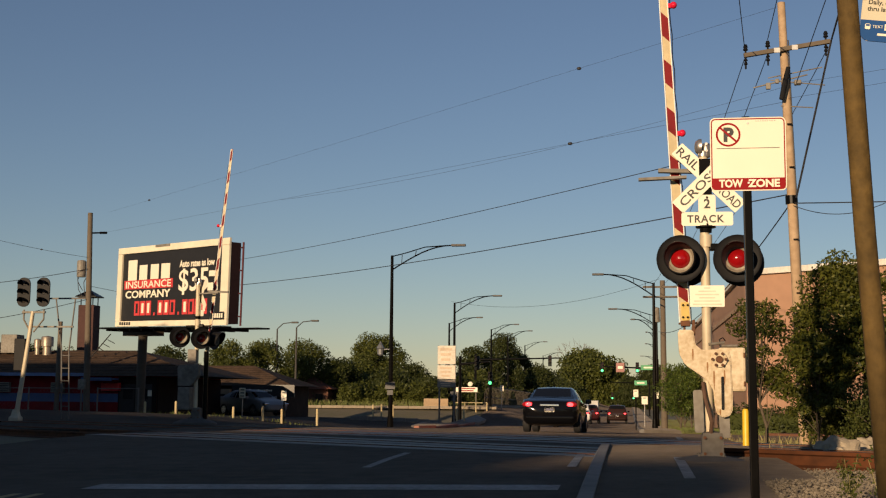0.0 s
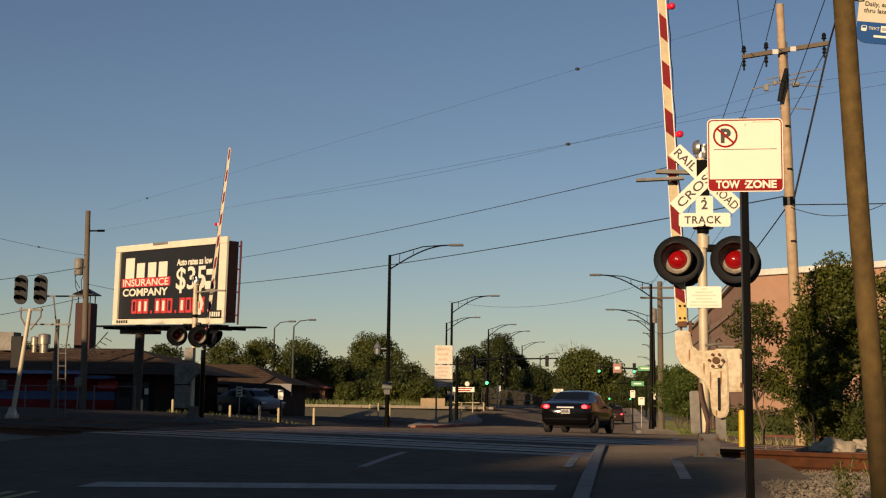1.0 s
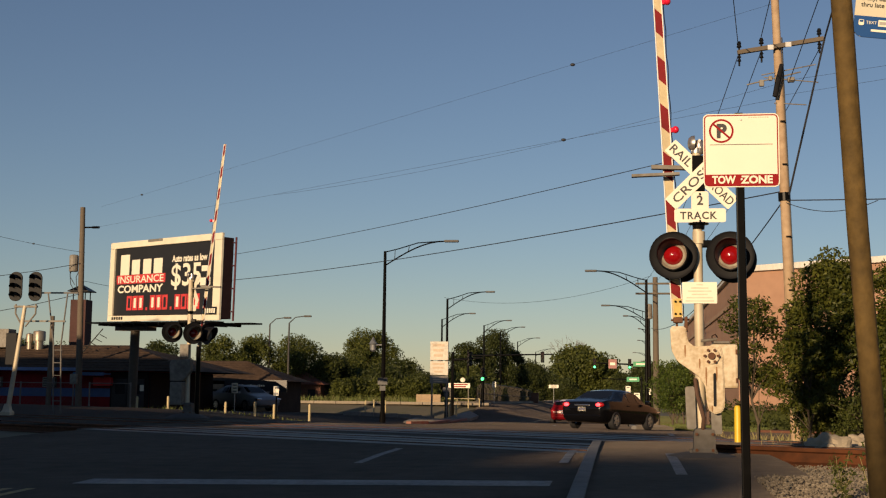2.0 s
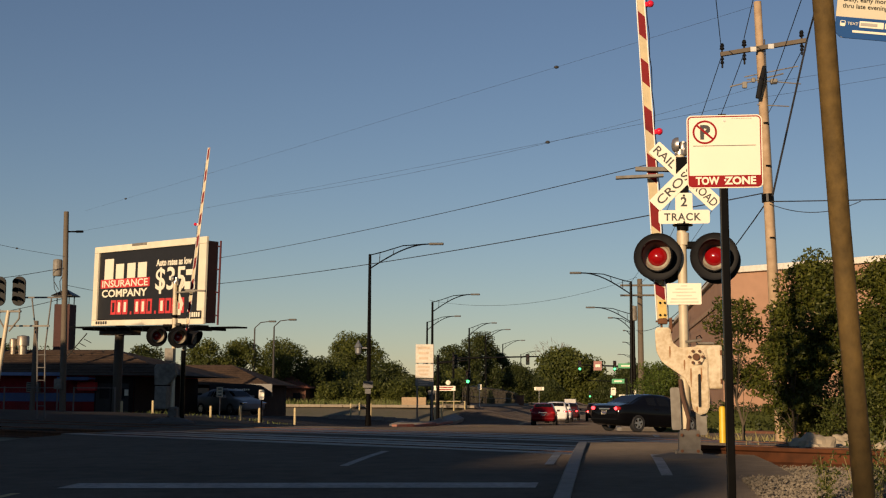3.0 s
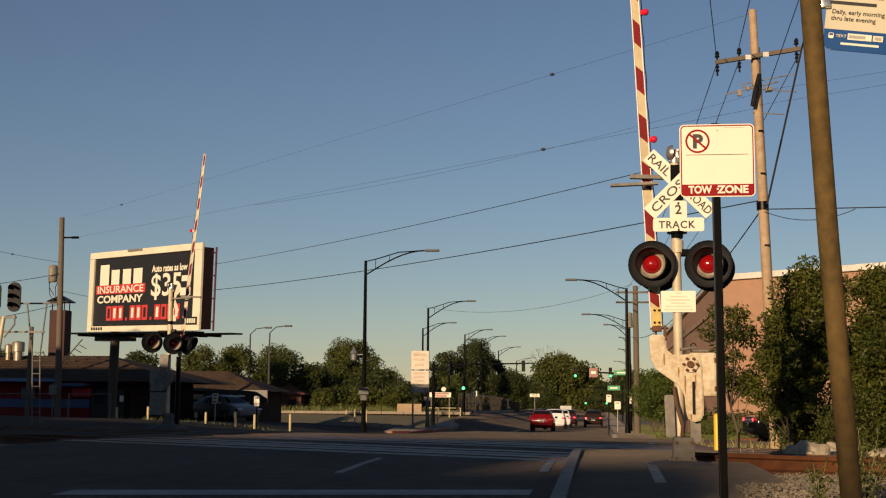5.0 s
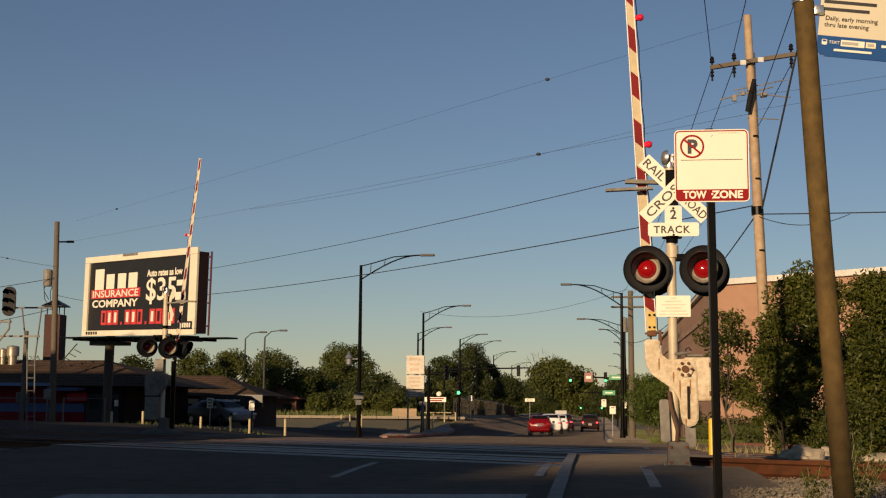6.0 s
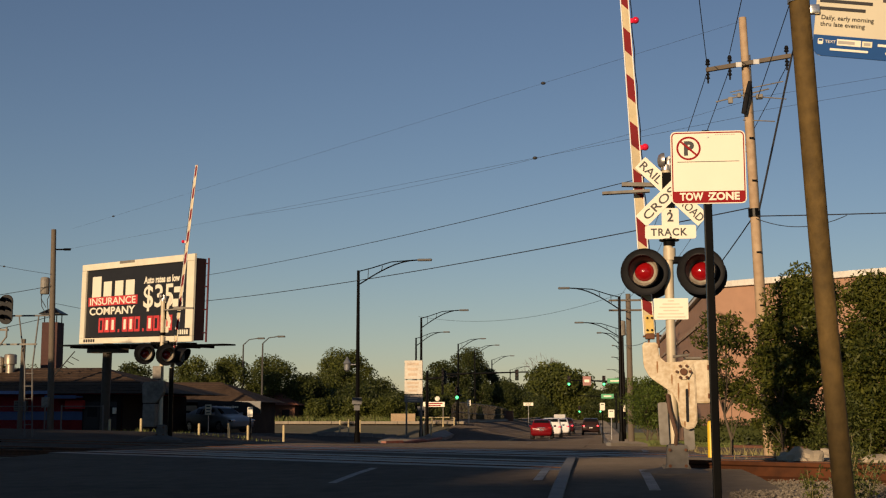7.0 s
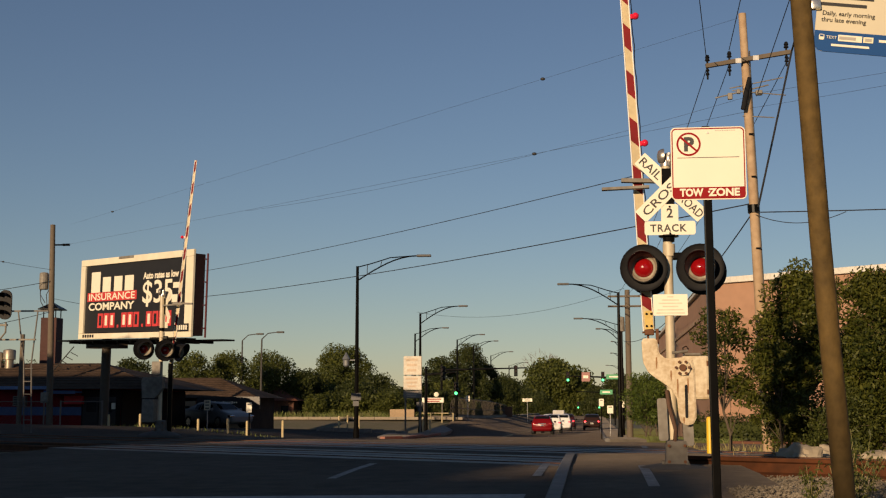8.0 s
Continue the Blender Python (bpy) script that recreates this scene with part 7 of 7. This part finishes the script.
lane_lamp(-29.0, 104, 6.6, 1)
lane_lamp(-26.3, 100, 6.3, 1)
t = thing("utility_pole", "grey wooden utility pole with two crossarms", "utility pole", pose(2.0, 78, zg(2, 78)))
bm = bmesh.new()
rod(bm, (0, 0, -0.2), (-0.03, 0, 8.9), 0.2, 0.15, 12)
smooth(part("pole", bm, GREY_WOOD, t))
for z in (8.5, 7.9):
    bm = bmesh.new()
    box(bm, (-0.1, -0.15, z), (2.2, 0.1, 0.11))
    part("crossarm", bm, GREY_WOOD, t)
bm = bmesh.new()
lathe(bm, [(0.0, 0.5), (0.2, 0.45), (0.22, -0.4), (0.0, -0.45)], 12, pose(-0.42, -0.1, 6.8))
part("transformer", bm, GREY_CAST, t)


def bare_tree(x, y, h, seed):
    rng = random.Random(seed)
    t = thing("bare_tree", "leafless pale tree behind the green crowns", "tree", pose(x, y, zg(x, y) - 0.2))
    bm = bmesh.new()

    def grow(p, d, l, r, k):
        q = p + d * l
        tube(bm, [p, p + d * l * 0.5 + Vector((rng.uniform(-0.1, 0.1), 0, 0)) * l, q], [r, r * 0.85, r * 0.65], 5)
        if k:
            for _ in range(3):
                nd = (d + Vector((rng.uniform(-0.8, 0.8), rng.uniform(-0.5, 0.5), rng.uniform(-0.1, 0.5)))).normalized()
                grow(q, nd, l * rng.uniform(0.55, 0.8), r * 0.6, k - 1)
    grow(Vector((0, 0, 0)), Vector((0.02, 0, 1)), h * 0.42, 0.26, 4)
    part("limb_work", bm, mat("pale_bark", (0.15, 0.115, 0.09), 0.9), t)


bare_tree(-20.6, 465, 19.5, 5)
bare_tree(-13.6, 470, 17.5, 9)


# ---- unseen blocks and trees, added behind and beside to shade the crossing at evening ----
def block(x, y, w, d, h, label):
    t = thing("shade_building", label, "building", pose(x, y, zg(x, y) - 0.3))
    bm = bmesh.new()
    box(bm, (0, 0, h / 2), (w, d, h))
    part("wall", bm, mat("brown_brick", (0.16, 0.07, 0.045), 0.9, scale=6), t)
    bm = bmesh.new()
    box(bm, (0, 0, h + 0.06), (w + 0.2, d + 0.2, 0.14), bevel=0.02)
    part("coping", bm, KERB, t)
    for k in range(int(d / 3)):
        for z in (1.5, 4.6):
            if z + 1 < h:
                bm = bmesh.new()
                box(bm, (w / 2 + 0.01, -d / 2 + 1.5 + k * 3, z), (0.08, 1.3, 1.5))
                part("window", bm, GLASS_DARK, t)
    return t


# added sun blockers out of view; heights set where their shade ends
block(-46.5, -72, 27, 4, 21.4, "tall brown brick block, unseen, added to shade the near road")
block(-30.75, -72, 4.5, 4, 18.9, "middle step of the unseen brick block added for shade")
block(-24.25, -72, 8.5, 4, 16.8, "lower step of the unseen brick block added for shade")
block(-45.5, 21, 29, 14, 10.5, "unseen brown brick block added to shade the tavern")
block(-24, 13, 14, 10, 6.1, "unseen brown brick block added to shade the far gate and railway signal")
for i, (x, y, h, w) in enumerate(((-44, 52, 7, 6), (-8, -60, 9, 8), (6, -52, 8, 7), (12, -40, 8, 7))):
    tree(x, y, h, w, 80 + i, "broad green tree, unseen, added to cast shade", LEAF_DARK, base=0.1, per=60, size=0.2, clumps=36)


# ---- what moves ----
def drive(thing_, wheels, keys, n=81):
    """Key a car along rows of time, x, y, heading; its wheels roll with the way gone."""
    ts = [k[0] for k in keys]

    def glide(t, c):
        # smooth through the rows
        i = max(1, min(len(ts) - 1, int(np.searchsorted(ts, t))))
        def slope(j):
            a, b = max(0, j - 1), min(len(ts) - 1, j + 1)
            return (keys[b][c] - keys[a][c]) / (ts[b] - ts[a])
        t0, t1 = ts[i - 1], ts[i]
        h = t1 - t0
        u = (t - t0) / h
        return ((2 * u**3 - 3 * u**2 + 1) * keys[i - 1][c] + (u**3 - 2 * u**2 + u) * h * slope(i - 1) + (3 * u**2 - 2 * u**3) * keys[i][c] + (u**3 - u**2) * h * slope(i))
    rows, spins, gone, last = [], [], 0.0, None
    for i in range(n):
        t = 8.0 * i / (n - 1)
        x, y, a = glide(t, 1), glide(t, 2), glide(t, 3)
        fx, fy = x + 2.75 * math.sin(radians(a)), y + 2.75 * math.cos(radians(a))
        pitch = math.degrees(math.atan2(zg(fx, fy) - zg(x, y), 2.75))
        rows.append((t, Matrix.Translation((x, y, zg(x, y) + 0.005)) @ pose(0, 0, 0, 0, 0, -a) @ pose(0, 0, 0, pitch)))
        if last is not None:
            gone += math.hypot(x - last[0], y - last[1])
        last = (x, y)
        spins.append((t, gone))
    walk(thing_, rows)
    for we, wx, wy, wr in wheels:
        walk(we, [(t, pose(wx, wy, wr) @ Matrix.Rotation(-g / wr, 4, "X")) for t, g in spins])


def motions():
    drive(BLACK_CAR, BLACK_WHEELS, [(0.0, -2.55, 41.3, 2), (0.5, -2.35, 42.9, 5), (1.0, -2.1, 44.5, 10), (1.5, -1.85, 46.2, 17), (2.2, -1.3, 48.6, 32), (2.8, -0.45, 50.3, 45), (3.3, 0.35, 51.5, 55), (3.8, 1.7, 52.6, 65), (4.5, 4.0, 53.6, 74), (5.2, 6.6, 54.2, 82), (6.0, 9.6, 54.5, 88), (7.0, 12.4, 54.6, 90), (8.0, 13.5, 54.6, 90)])
    drive(RED_CAR, RED_WHEELS, [(0.0, -4.0, 82, 0), (1.6, -3.8, 86.2, 0), (2.8, -4.4, 89.5, 0), (3.5, -4.5, 91, 0), (4.5, -4.5, 93.5, 0), (6.0, -4.4, 97.5, 0), (7.0, -4.3, 100.5, 0), (8.0, -4.3, 104, 0)])
    drive(WHITE_CAR, WHITE_WHEELS, [(0.0, -4.2, 95, 0), (3.5, -4.1, 105, 0), (6.0, -4.0, 109, 0), (8.0, -4.0, 116, 0)])
    drive(WHITE_CAR_B, WHITE_WHEELS_B, [(0.0, -4.2, 108, 0), (3.5, -4.1, 118, 0), (6.0, -3.75, 123, 0), (8.0, -3.4, 130, 0)])
    drive(DARK_CAR, DARK_WHEELS, [(0.0, -3.7, 118, 0), (3.5, -3.7, 128, 0), (6.0, -3.5, 134, 0), (8.0, -3.2, 143, 0)])
    drive(FAR_CAR, FAR_WHEELS, [(0.0, -1.2, 120, 0), (3.5, -1.15, 124, 0), (6.0, -0.85, 131, 0), (8.0, -0.45, 138, 0)])


motions()
